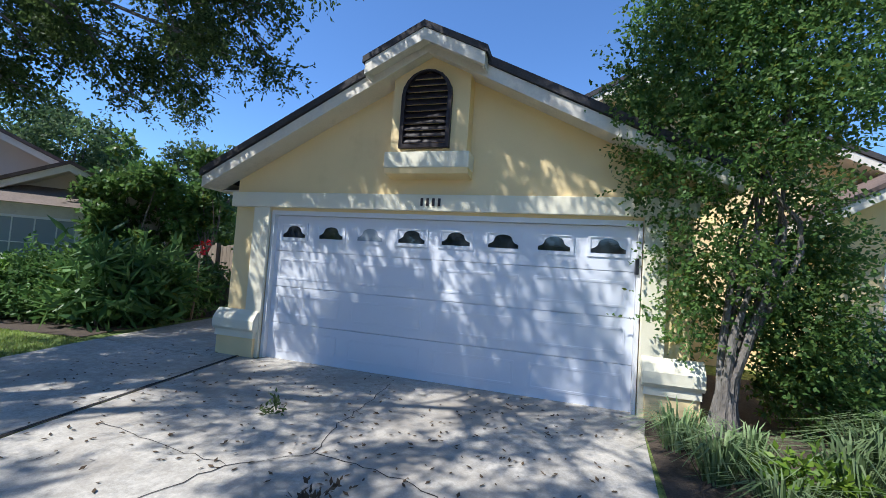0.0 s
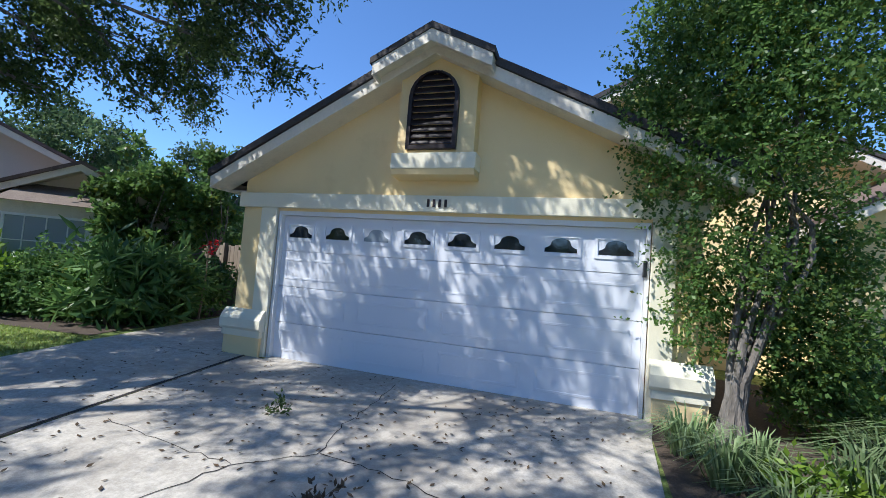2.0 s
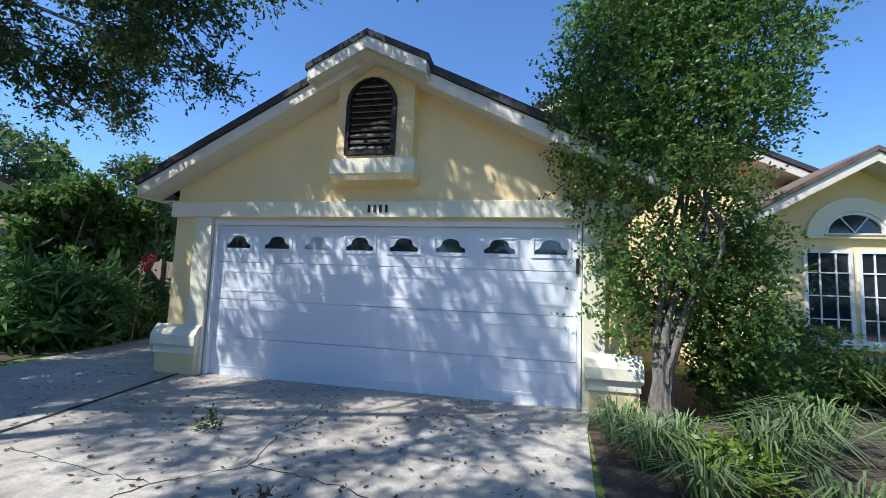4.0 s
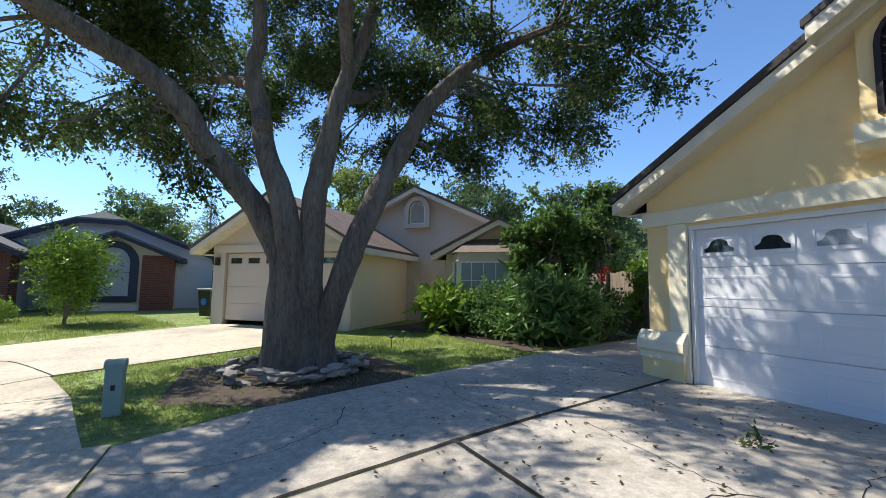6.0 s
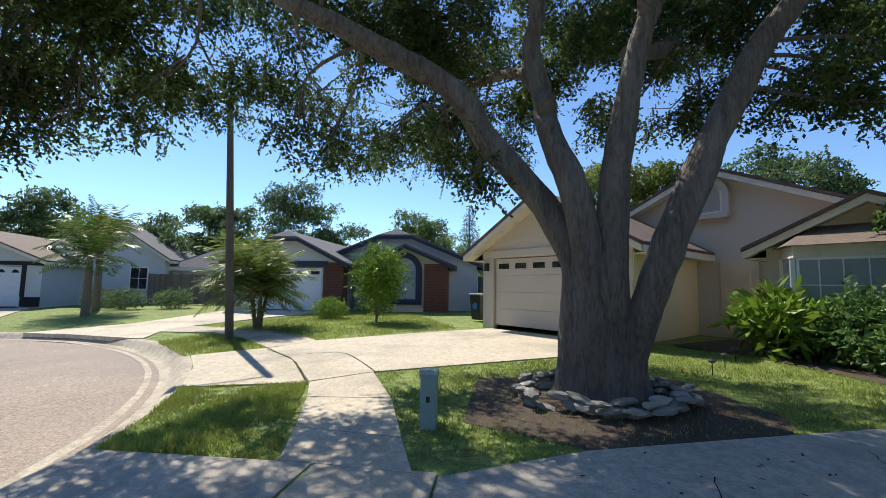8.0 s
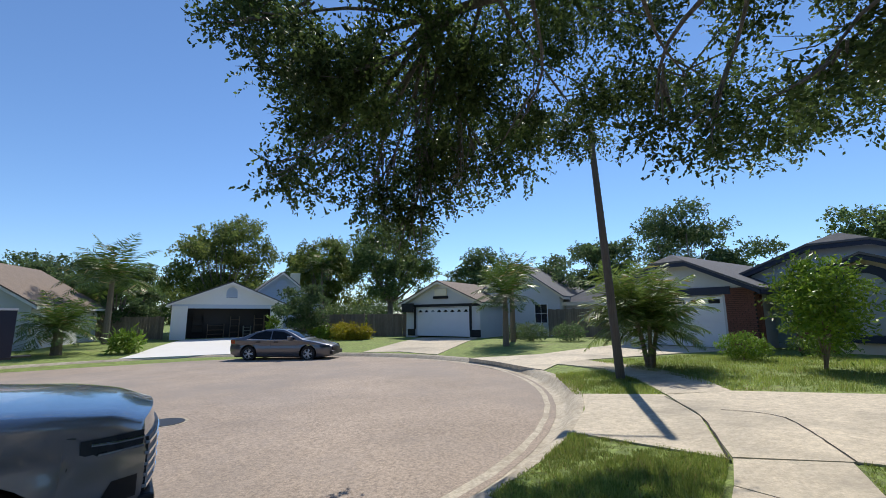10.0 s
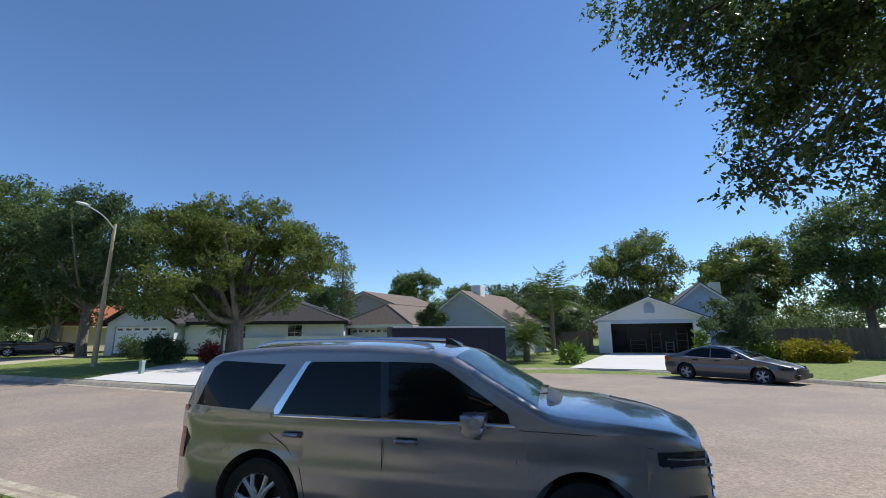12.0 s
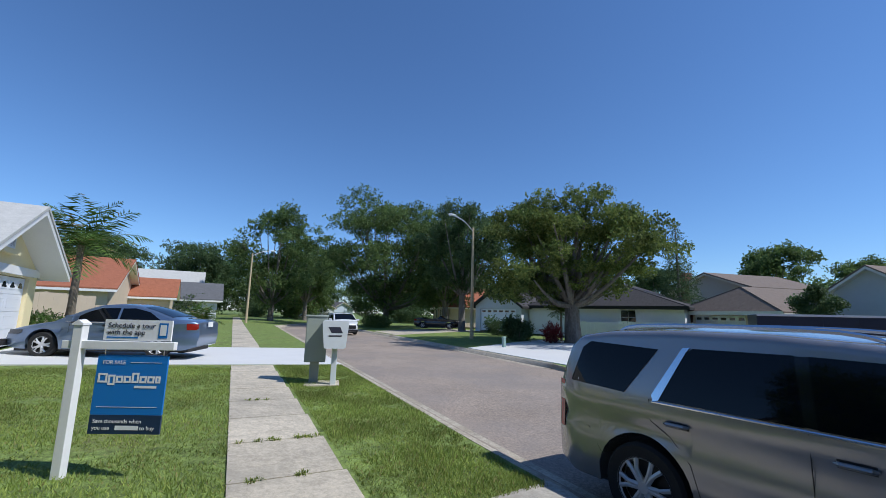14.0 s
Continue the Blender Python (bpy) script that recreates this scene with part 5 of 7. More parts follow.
STEMS = [([(-3.5, -4.85, -0.1), (-3.3, -4.88, 0.8), (-3.25, -4.92, 1.6), (-3.4, -5.25, 2.3), (-3.45, -5.68, 2.85), (-3.35, -6.08, 3.3), (-3.2, -6.42, 3.8), (-3.1, -6.9, 4.15), (-2.8, -7.4, 4.3), (-2.5, -7.9, 4.45), (-2.0, -9.3, 5.0), (-1.4, -10.8, 5.2)], [0.3, 0.26, 0.21, 0.185, 0.18, 0.175, 0.165, 0.15, 0.14, 0.125, 0.08, 0.04]),
         ([(-3.4, -4.75, -0.1), (-3.2, -4.78, 0.8), (-3.1, -4.8, 1.4), (-3.0, -4.85, 1.85), (-3.0, -5.03, 2.6), (-3.2, -5.24, 3.3), (-3.4, -5.33, 3.9), (-3.4, -5.48, 4.6), (-3.3, -5.4, 5.2), (-3.2, -5.6, 7.0)], [0.32, 0.24, 0.21, 0.2, 0.185, 0.16, 0.14, 0.12, 0.1, 0.05]),
         ([(-3.4, -4.5, -0.1), (-3.2, -4.5, 0.8), (-3.05, -4.56, 1.25), (-3.0, -4.55, 1.9), (-2.9, -4.53, 2.6), (-2.95, -4.4, 3.3), (-2.9, -4.3, 3.9), (-2.9, -4.15, 4.5), (-2.8, -3.9, 5.2), (-2.5, -3.5, 7.0)], [0.32, 0.22, 0.2, 0.185, 0.17, 0.16, 0.14, 0.13, 0.11, 0.05]),
         ([(-3.35, -4.3, -0.1), (-3.3, -4.28, 0.4), (-3.0, -4.15, 1.1), (-2.85, -3.93, 1.8), (-2.85, -3.65, 2.5), (-2.9, -3.2, 3.45), (-2.9, -2.75, 4.27), (-2.7, -2.35, 4.8), (-2.6, -1.7, 5.4), (-1.6, -0.7, 5.8)], [0.28, 0.22, 0.195, 0.19, 0.185, 0.17, 0.15, 0.13, 0.1, 0.05])]
STEMS.append(([(-3.0, -4.3, 4.2), (-3.9, -3.4, 4.9), (-5.0, -2.8, 6.2)], [0.13, 0.1, 0.04]))
STEMS.append(([(-3.1, -5.3, 3.6), (-4.4, -5.6, 4.8), (-5.9, -6.8, 5.2)], [0.14, 0.1, 0.04]))
STEMS.append(([(-2.9, -4.1, 4.6), (-1.9, -4.4, 5.9), (-0.5, -4.4, 6.9)], [0.12, 0.09, 0.03]))
bm = bmesh.new()
joints = []
for pts, rad in STEMS:
    fine = curve_pts(pts, 9)
    rr = np.interp(np.linspace(0, len(rad) - 1, len(fine)), range(len(rad)), rad)
    if pts[0][2] < 0:
        rr = [r * (1 + 0.35 * max(0.0, 0.5 - p.z) ** 1.5) for r, p in zip(rr, fine)]
    tube(bm, fine, list(rr), 26)
    joints += [p for p in fine if p.z > 2.6]
for v in bm.verts:
    n3 = noise.noise_vector(v.co * Vector((3.2, 3.2, 0.8))) * 0.03 + noise.noise_vector(v.co * Vector((11, 11, 2.5))) * 0.018
    v.co += n3
part("trunk", bm, BARK, oak, smooth=True)
bm = bmesh.new()
rnd = random.Random(5)
for lx, ly, lz, r in OAK:
    c = Vector((lx, ly, lz))
    near = min(joints, key=lambda p: (p - c).length * rnd.uniform(0.8, 1.35) + 0.4 * max(0.0, p.z - c.z))
    mid = (near + c) / 2 + Vector((rnd.uniform(-0.3, 0.3), rnd.uniform(-0.3, 0.3), rnd.uniform(-0.1, 0.4)))
    pts = curve_pts([near, mid, c], 4)
    tube(bm, pts, [0.032 - 0.024 * i / (len(pts) - 1) for i in range(len(pts))], 6)
    for k in range(5):
        d = Vector((rnd.uniform(-1, 1), rnd.uniform(-1, 1), rnd.uniform(-0.7, 0.6))).normalized()
        tube(bm, [mid.lerp(c, rnd.uniform(0.2, 1)), c + d * r * 0.5, c + d * r * 0.95], [0.016, 0.01, 0.004], 4)
part("branch", bm, BARK, oak)
CLUMPS = []
rnd = random.Random(17)
for x, y, z, r in OAK:
    for k in range(9):
        d = Vector((rnd.gauss(0, 1), rnd.gauss(0, 1), rnd.gauss(0, 0.75))).normalized() * r * rnd.uniform(0.35, 1.0)
        q = r * rnd.uniform(0.2, 0.4)
        CLUMPS.append((x + d.x, y + d.y, z + d.z * 0.8, q, q, q * 0.75))
crown("crown", CLUMPS, 33000, 12, 0.068, OAK_LEAF, oak, 3, 0.52, 0.32, 0.45, 0.25)

# stones laid round the oak
ring_t = thing("stone_ring", pose(-3.2, -4.65, 0), "ring of loose pale stones round the oak", "stones")
rnd = random.Random(8)
for k in range(66):
    a = 2 * math.pi * k / 66 * 2.7
    r = rnd.uniform(0.68, 0.9)
    bm = bmesh.new()
    bmesh.ops.create_icosphere(bm, subdivisions=2, radius=1.0)
    off = Vector((k * 1.7, 0, 0))
    s = (rnd.uniform(0.08, 0.17), rnd.uniform(0.06, 0.1), rnd.uniform(0.03, 0.055))
    for v in bm.verts:
        v.co = v.co * (1 + 0.45 * noise.noise(v.co * 1.3 + off))
        v.co = Vector((v.co.x * s[0], v.co.y * s[1], v.co.z * s[2]))
    ob = part("stone", bm, STONE, ring_t)
    px, py = 0.95 * r * math.cos(a), 1.2 * r * math.sin(a)
    ob.location = (px, py, lawn_z(px - 3.2, py - 4.65) + 0.03 + (0.0, 0.07, 0.14)[k * 3 // 66])
    ob.rotation_euler = (rnd.uniform(-0.25, 0.25), rnd.uniform(-0.25, 0.25), a + math.pi / 2 + rnd.uniform(-0.5, 0.5))

# shrubby tree at the garage corner
sh = thing("shrub_tree", pose(5.95, -0.05, 0.0), "tall multi-stemmed evergreen shrub beside the garage", "tree")
SH = [(0.4, 0.0, 1.0, 0.5, 0.4, 0.5), (0.55, 0.1, 1.5, 0.45, 0.4, 0.5), (0.15, -0.35, 1.25, 0.3, 0.2, 0.3), (-0.15, -0.4, 1.75, 0.3, 0.2, 0.25), (0.25, -0.35, 2.3, 0.35, 0.25, 0.3), (-0.6, 0.0, 1.1, 0.42, 0.4, 0.35), (0.3, 0.25, 1.3, 0.5, 0.4, 0.5), (-0.45, -0.1, 1.5, 0.4, 0.3, 0.3), (-0.55, -0.2, 1.75, 0.45, 0.45, 0.5), (0.35, 0.25, 1.95, 0.5, 0.4, 0.45), (0.72, 0.2, 1.9, 0.3, 0.35, 0.4), (0.4, 0.15, 0.8, 0.4, 0.4, 0.35),
      (-0.9, -0.2, 3.1, 0.55, 0.55, 0.6), (-0.5, -0.1, 3.7, 0.8, 0.7, 0.75), (0.1, 0.0, 3.2, 0.7, 0.7, 0.6), (0.5, 0.1, 4.0, 0.85, 0.8, 0.8), (-0.3, 0.0, 4.6, 0.8, 0.75, 0.8), (0.35, 0.1, 5.1, 0.75, 0.7, 0.75), (0.85, 0.2, 3.4, 0.4, 0.45, 0.4),
      (-0.6, -0.05, 5.1, 0.5, 0.5, 0.6), (-1.15, -0.25, 3.5, 0.4, 0.4, 0.45), (-0.95, -0.25, 2.5, 0.35, 0.35, 0.4), (-0.7, -0.2, 4.3, 0.6, 0.55, 0.6), (-0.35, -0.3, 2.7, 0.5, 0.45, 0.4), (0.35, 0.1, 2.65, 0.42, 0.35, 0.35), (1.25, 0.2, 4.2, 0.25, 0.3, 0.25), (0.8, 0.1, 4.9, 0.5, 0.5, 0.6)]
bm = bmesh.new()
rnd = random.Random(4)
for k in range(6):
    a = k * 1.05
    top = SH[12 + k % 8]
    pts = curve_pts([(0.1 * math.cos(a) - 0.3, 0.09 * math.sin(a) - 0.19, -0.05), (0.05 * math.cos(a) - 0.28, 0.05 * math.sin(a) - 0.19, 0.45), (0.12 * math.cos(a) - 0.2, 0.1 * math.sin(a) - 0.2, 1.0), (0.05 + 0.2 * math.cos(a), -0.18 + top[1] * 0.4, 2.1), (top[0], top[1], top[2])], 4)
    tube(bm, pts, list(np.interp(np.linspace(0, 1, len(pts)), [0, 0.3, 1], [0.08, 0.045, 0.01])), 8)
for v in bm.verts:
    v.co += noise.noise_vector(v.co * 6) * 0.015
part("trunk", bm, BARK, sh, smooth=True)
crown("crown", SH, 8800, 10, 0.05, SHRUB_LEAF, sh, 12, 0.6, 0.24, 0.0, 0.3)


def tuft(label, x, y, n, length, mat, seed, spread=0.35, name="grass_clump", z=None, width=0.014):
    """A clump of arching strap leaves."""
    rng = np.random.default_rng(seed)
    t = thing(name, pose(x, y, lawn_z(x, y) if z is None else z), label, "plant")
    a = rng.uniform(0, 2 * math.pi, n)
    out = np.stack([np.cos(a), np.sin(a), np.zeros(n)], 1)
    root = out * rng.uniform(0, spread * 0.4, n)[:, None]
    ln = length * rng.uniform(0.6, 1.2, n)[:, None]
    lean = rng.uniform(0.2, 1.0, n)[:, None]
    side = np.stack([-np.sin(a), np.cos(a), np.zeros(n)], 1) * width / 2
    up = np.array([0, 0, 1.0])
    p1 = root + out * ln * lean * 0.35 + up * ln * 0.6
    p2 = root + out * ln * lean * 0.95 + up * ln * (0.85 - 0.5 * lean)
    quad1 = np.stack([root - side, root + side, p1 + side, p1 - side], 1)
    quad2 = np.stack([p1 - side, p1 + side, p2 + side * 0.2, p2 - side * 0.2], 1)
    quads("leaves", np.concatenate([quad1, quad2], 0), 2 * n, mat, t)
    return t


for k, (x, y, n, ln) in enumerate(((5.15, -0.75, 150, 0.5), (5.3, -1.25, 150, 0.5), (5.6, -1.0, 120, 0.5), (5.5, -1.8, 130, 0.45), (6.1, -1.3, 170, 0.6), (6.5, -0.9, 170, 0.65), (6.9, -0.5, 170, 0.65), (7.3, -1.0, 140, 0.6), (6.2, -2.0, 120, 0.5))):
    tuft("variegated strap-leaf grass clump in the mulch bed", x, y, n, ln, TUFT, 40 + k)
for k, (x, y) in enumerate(((8.2, 1.9), (8.8, 1.7), (9.4, 1.8), (10.0, 1.7), (10.6, 1.8), (8.0, 1.0), (8.8, 0.8), (9.8, 0.7))):
    tuft("dense green strap-leaf border under the arched window", x, y, 160, 0.85, PALM_LEAF if k % 2 else TUFT, 60 + k, width=0.03)
shrub("small lime-green weed in the mulch bed", 5.8, -1.5, [(0, 0, 0.2, 0.25, 0.25, 0.15)], 90, 7, 0.07, LIME_LEAF, 71, category="plant", name="weed")
shrub("dark fern bush in the mulch bed", 6.6, 0.2, [(0, 0, 0.4, 0.5, 0.4, 0.35), (0.4, 0.2, 0.45, 0.4, 0.4, 0.3)], 500, 8, 0.07, SHRUB_LEAF, 72)
shrub("dark bush in the mulch bed", 7.4, 0.9, [(0, 0, 0.6, 0.6, 0.5, 0.5)], 500, 8, 0.07, SHRUB_LEAF, 73)

# planting before the beige house
BED = [("glossy dense shrub", -6.4, 0.3, 1.0, 1.1, 0), ("glossy dense shrub", -5.4, 0.5, 1.0, 1.3, 1), ("glossy dense shrub", -4.6, 0.7, 1.0, 1.4, 2), ("broad-leaved dark shrub", -4.1, 0.9, 0.9, 1.3, 3), ("broad-leaved dark shrub", -3.75, 1.3, 0.6, 1.2, 4),
       ("broad-leaved dark shrub", -4.1, 2.3, 0.8, 1.35, 5), ("glossy dense shrub", -5.2, 1.8, 1.0, 1.65, 6)]
for lab, x, y, r, h, k in BED:
    shrub(lab + " in the bed before the beige house", x, y, [(0, 0, h * 0.45, r * 0.7, r * 0.65, h * 0.42), (0.35 * r, 0.2, h * 0.65, r * 0.55, r * 0.5, h * 0.35), (-0.4 * r, -0.1, h * 0.6, r * 0.5, r * 0.5, h * 0.35), (0.1, -0.35 * r, h * 0.3, r * 0.7, r * 0.4, h * 0.3)],
          700, 8, 0.11, GINGER_LEAF if k % 2 else SHRUB_LEAF, 80 + k, width=0.45, twig_len=0.3, droop=0.3)
for k, (x, y) in enumerate(((-6.9, -0.2), (-7.3, 0.3), (-6.5, -0.5), (-7.8, 0.8))):
    shrub("bright broad-leaved ginger clump beside the path", x, y, [(0, 0, 0.55, 0.45, 0.45, 0.4)], 60, 7, 0.34, LIME_LEAF, 90 + k, name="ginger_plant", width=0.28, twig_len=0.5, droop=-0.5, category="plant")
for k, (x, y) in enumerate(((-3.9, 0.35), (-3.5, 0.5), (-3.6, 1.2))):
    shrub("dark ginger clump with long drooping leaves", x, y, [(0, 0, 0.75, 0.4, 0.4, 0.5)], 70, 7, 0.36, GINGER_LEAF, 95 + k, name="ginger_plant", width=0.2, twig_len=0.5, droop=0.0, category="plant")
shrub("red hibiscus blooms over the hedge", -3.45, 2.0, [(0, 0, 1.6, 0.12, 0.12, 0.1)], 8, 6, 0.08, FLOWER, 99, name="flowering_shrub", stems=True)
street_tree("tall dark evergreen filling the bed by the bay window", -5.35, 1.95, 3.35, 2.8, 0.3, SHRUB_LEAF, 101, 2100, 8, 0.13, 16, trunk_r=0.1)
street_tree("slender tree with tiers of compound leaves", -4.2, 2.75, 4.0, 1.3, 1.6, SHRUB_LEAF, 102, 420, 8, 0.14, 9, trunk_r=0.06)
street_tree("leafy small tree behind the hedge", -3.9, 4.4, 1.9, 1.8, 0.5, LIME_LEAF, 103, 500, 8, 0.16, 10, trunk_r=0.08)
shrub("yellow-green bush behind the board fence", -3.2, 6.6, [(0, 0, 1.0, 1.0, 1.0, 0.9)], 400, 7, 0.15, LIME_LEAF, 104)


def palm(label, x, y, h, fl, n, seed, mat=PALM_LEAF, trunk_r=0.13, stems=((0, 0, 1.0),), droop=1.0, leaflets=26, lw=0.035):
    """A feather palm: one or several ringed stems, each with a head of arching fronds."""
    rng = random.Random(seed)
    t = thing("palm_tree", pose(x, y, lawn_z(x, y)), label, "palm tree")
    for sx, sy, sh_ in stems:
        hh = h * sh_
        pts = curve_pts([(sx * 0.15, sy * 0.15, -0.1), (sx * 0.5, sy * 0.5, hh * 0.5), (sx, sy, hh)], 5)
        rad = [trunk_r * (1.15 - 0.4 * i / (len(pts) - 1)) * (1.06 if i % 2 else 0.97) for i in range(len(pts))]
        part("trunk", tube(bmesh.new(), pts, rad, 9), PALM_BARK, t, smooth=True)
        co = []
        for k in range(n):
            a = 2.4 * k + rng.uniform(-0.3, 0.3)
            el = 1.25 - 1.5 * (k / n) + rng.uniform(-0.15, 0.15)
            L = fl * rng.uniform(0.85, 1.1)
            o = Vector((math.cos(a), math.sin(a), 0))
            sd_ = Vector((-math.sin(a), math.cos(a), 0))
            p, way = Vector((sx, sy, hh)), o * math.cos(el) + Vector((0, 0, math.sin(el)))
            for i in range(leaflets):
                f = (i + 1) / leaflets
                way = (way + Vector((0, 0, -droop * 2.0 / leaflets * f))).normalized()
                q = p + way * L / leaflets
                w = Vector((0, 0, 0.012))
                co.append([p + w, p - w, q - w, q + w])
                ll = L * 0.34 * math.sin(math.pi * min(1.0, f * 0.9 + 0.08)) + 0.05
                for s in (-1, 1):
                    d = (sd_ * s * 0.85 + way * 0.5 + Vector((0, 0, rng.uniform(-0.55, 0.1)))).normalized()
                    e = q + d * ll
                    ww = way * lw * 0.5
                    m_ = q + d * ll * 0.4
                    co.append([q, m_ + ww, e, m_ - ww])
                p = q
        quads("fronds", np.array([[tuple(v) for v in c] for c in co]), len(co), mat, t)
    return t


palm("bushy multi-stemmed palm beside the utility pole", -10.2, -13.2, 1.35, 1.65, 24, 201, mat=PALM_LIGHT, trunk_r=0.06, stems=((-0.3, 0.1, 0.8), (0.25, 0.2, 1.0), (0.0, -0.35, 0.9), (0.4, -0.2, 1.3)), droop=0.9, lw=0.05)
palm("tall palm by the grey house", -13.6, -22.8, 2.6, 2.0, 26, 202, trunk_r=0.15, lw=0.06)
palm("second taller palm behind the first one", -15.8, -24.6, 3.6, 2.0, 26, 203, trunk_r=0.15, lw=0.06)
palm("squat date palm with drooping grey fronds", 5.4, -35.0, 1.3, 2.0, 40, 204, trunk_r=0.22, droop=1.2, lw=0.06)
palm("tall arching palm behind the date palm", 4.0, -41.0, 4.2, 3.2, 30, 205, trunk_r=0.18, droop=1.2, lw=0.08)
palm("feather palm before the red-roofed house", 23.7, -2.2, 3.7, 2.3, 26, 206, trunk_r=0.14, droop=1.1, lw=0.06)
palm("small yellowing palm beside the sidewalk", 30.5, -6.6, 0.7, 1.2, 24, 207, trunk_r=0.1, droop=1.0, lw=0.05)
palm("low palm fronds by the cream garage", 13.9, -1.6, 0.9, 1.3, 24, 208, trunk_r=0.08, droop=1.2, lw=0.05)
palm("slim palm behind the grey house", -12.0, -48.0, 6.5, 2.4, 26, 209, trunk_r=0.14, droop=1.3, lw=0.08)
palm("thin palm near the white fence", 23.0, -27.5, 2.0, 1.2, 20, 210, trunk_r=0.08, lw=0.05)
shrub("feathery light green bush on the lawn", -12.6, -10.0, [(0, 0, 1.2, 0.6, 0.6, 0.7), (0.3, 0.4, 1.7, 0.6, 0.6, 0.6), (-0.2, -0.4, 1.8, 0.6, 0.6, 0.6), (0, 0, 2.2, 0.6, 0.7, 0.5)], 900, 8, 0.13, LIME_LEAF, 110, width=0.35, twig_len=0.4, droop=-0.2)
shrub("clipped round hedge bush", -13.7, -12.2, [(0, 0, 0.4, 0.5, 0.7, 0.38)], 700, 7, 0.06, LIME_LEAF, 111)
shrub("low dark bush under the window", -15.6, -10.9, [(0, 0, 0.35, 0.4, 0.8, 0.3)], 400, 7, 0.06, SHRUB_LEAF, 112)
shrub("spiky agave-like bush on the lawn", 2.6, -34.5, [(0, 0, 0.5, 0.6, 0.6, 0.4)], 130, 7, 0.34, LIME_LEAF, 113, width=0.2, twig_len=0.4, droop=-0.6)
for k, (x, y, s) in enumerate(((-9.8, -36.0, 1.0), (-8.6, -36.8, 0.9), (-11.0, -35.5, 0.8))):
    shrub("yellow and green croton bush", x, y, [(0, 0, 0.6 * s, 0.9 * s, 0.9 * s, 0.5 * s)], 420, 7, 0.16, YELLOW_LEAF if k != 1 else LIME_LEAF, 115 + k)
street_tree("dark rounded shrub tree before the blue house", -7.6, -37.5, 3.9, 4.8, 0.7, FAR_LEAF_D, 120, 2200, 7, 0.14, 16, trunk_r=0.1)
street_tree("slender sapling before the blue house", -5.4, -38.2, 1.9, 0.9, 0.3, LIME_LEAF, 121, 160, 7, 0.14, 6, trunk_r=0.03)
street_tree("dark magnolia before the tan-roofed house", 12.2, -36.0, 3.8, 2.3, 0.6, FAR_LEAF_D, 122, 1100, 7, 0.16, 12, trunk_r=0.1)
for k, (x, y) in enumerate(((-17.5, -26.0), (-16.8, -24.0), (-17.6, -22.0))):
    shrub("dark foundation shrub with reddish tips", x, y, [(0, 0, 0.5, 0.8, 0.9, 0.45)], 420, 7, 0.09, FAR_LEAF_D, 125 + k)
shrub("red-leaved bush at the tree's foot", 21.9, -25.6, [(0, 0, 0.6, 0.5, 0.5, 0.5)], 300, 7, 0.12, RED_LEAF, 128)
for k, (x, y) in enumerate(((25.5, -26.2), (27.5, -27.4), (24.2, -24.9), (30.5, -28.0))):
    shrub("dark shrub against the white house wall", x, y, [(0, 0, 0.6, 0.9, 0.8, 0.6), (0.6, 0.2, 0.9, 0.6, 0.6, 0.6)], 500, 7, 0.13, FAR_LEAF_D, 140 + k)
shrub("clipped green hedge by the cream garage", 23.4, -1.6, [(0, 0, 0.55, 1.1, 0.6, 0.5), (-1.0, 0, 0.55, 0.8, 0.6, 0.5)], 900, 7, 0.07, SHRUB_LEAF, 129)

# trees round the turning place and along the street
street_tree("spreading olive-green street tree shading the white house", 21.3, -26.8, 9.3, 13.2, 2.7, FAR_LEAF_Y, 301, 10500, 8, 0.17, 34, trunk_r=0.5)
street_tree("dark green street oak", 47.0, -32.5, 12.5, 11.0, 3.0, FAR_LEAF, 302, 4200, 7, 0.27, 24, trunk_r=0.4)
street_tree("dark green street oak", 38.5, -29.5, 12.8, 10.0, 4.2, FAR_LEAF_D, 303, 4200, 7, 0.25, 20, trunk_r=0.35)
street_tree("broad oak down the street", 82.0, -23.0, 16.5, 15.0, 3.8, FAR_LEAF, 304, 4200, 7, 0.32, 22, trunk_r=0.4)
street_tree("broad oak down the street", 67.0, -15.2, 16.0, 13.0, 2.6, FAR_LEAF, 305, 3600, 7, 0.34, 22, trunk_r=0.4)
street_tree("oak behind the red roof", 86.0, 8.0, 13.0, 15.0, 2.5, FAR_LEAF_D, 306, 3000, 7, 0.36, 20)
street_tree("oak behind the street's end", 108.0, -4.0, 15.0, 22.0, 2.0, FAR_LEAF_D, 307, 3400, 7, 0.45, 24)
street_tree("oak behind the street's end", 112.0, -30.0, 16.0, 24.0, 2.0, FAR_LEAF, 308, 3400, 7, 0.45, 24)
street_tree("oak behind the orange roof", 78.0, -48.0, 13.0, 20.0, 2.0, FAR_LEAF_D, 309, 3000, 7, 0.42, 22)
street_tree("round oak beyond the tan roof", 26.0, -66.0, 10.5, 9.0, 2.0, FAR_LEAF, 310, 2200, 7, 0.34, 16)
street_tree("round oak beyond the tan roof", 19.0, -72.0, 9.0, 10.0, 2.0, FAR_LEAF, 311, 2000, 7, 0.34, 16)
street_tree("thin grey-green tree beyond the fences", 38.0, -62.0, 8.5, 10.0, 1.5, FAR_LEAF_D, 312, 1800, 7, 0.34, 16)
street_tree("golden-tipped oak behind the blue house", -4.5, -60.0, 12.0, 13.0, 3.0, FAR_LEAF_Y, 313, 4200, 7, 0.3, 24, trunk_r=0.4)
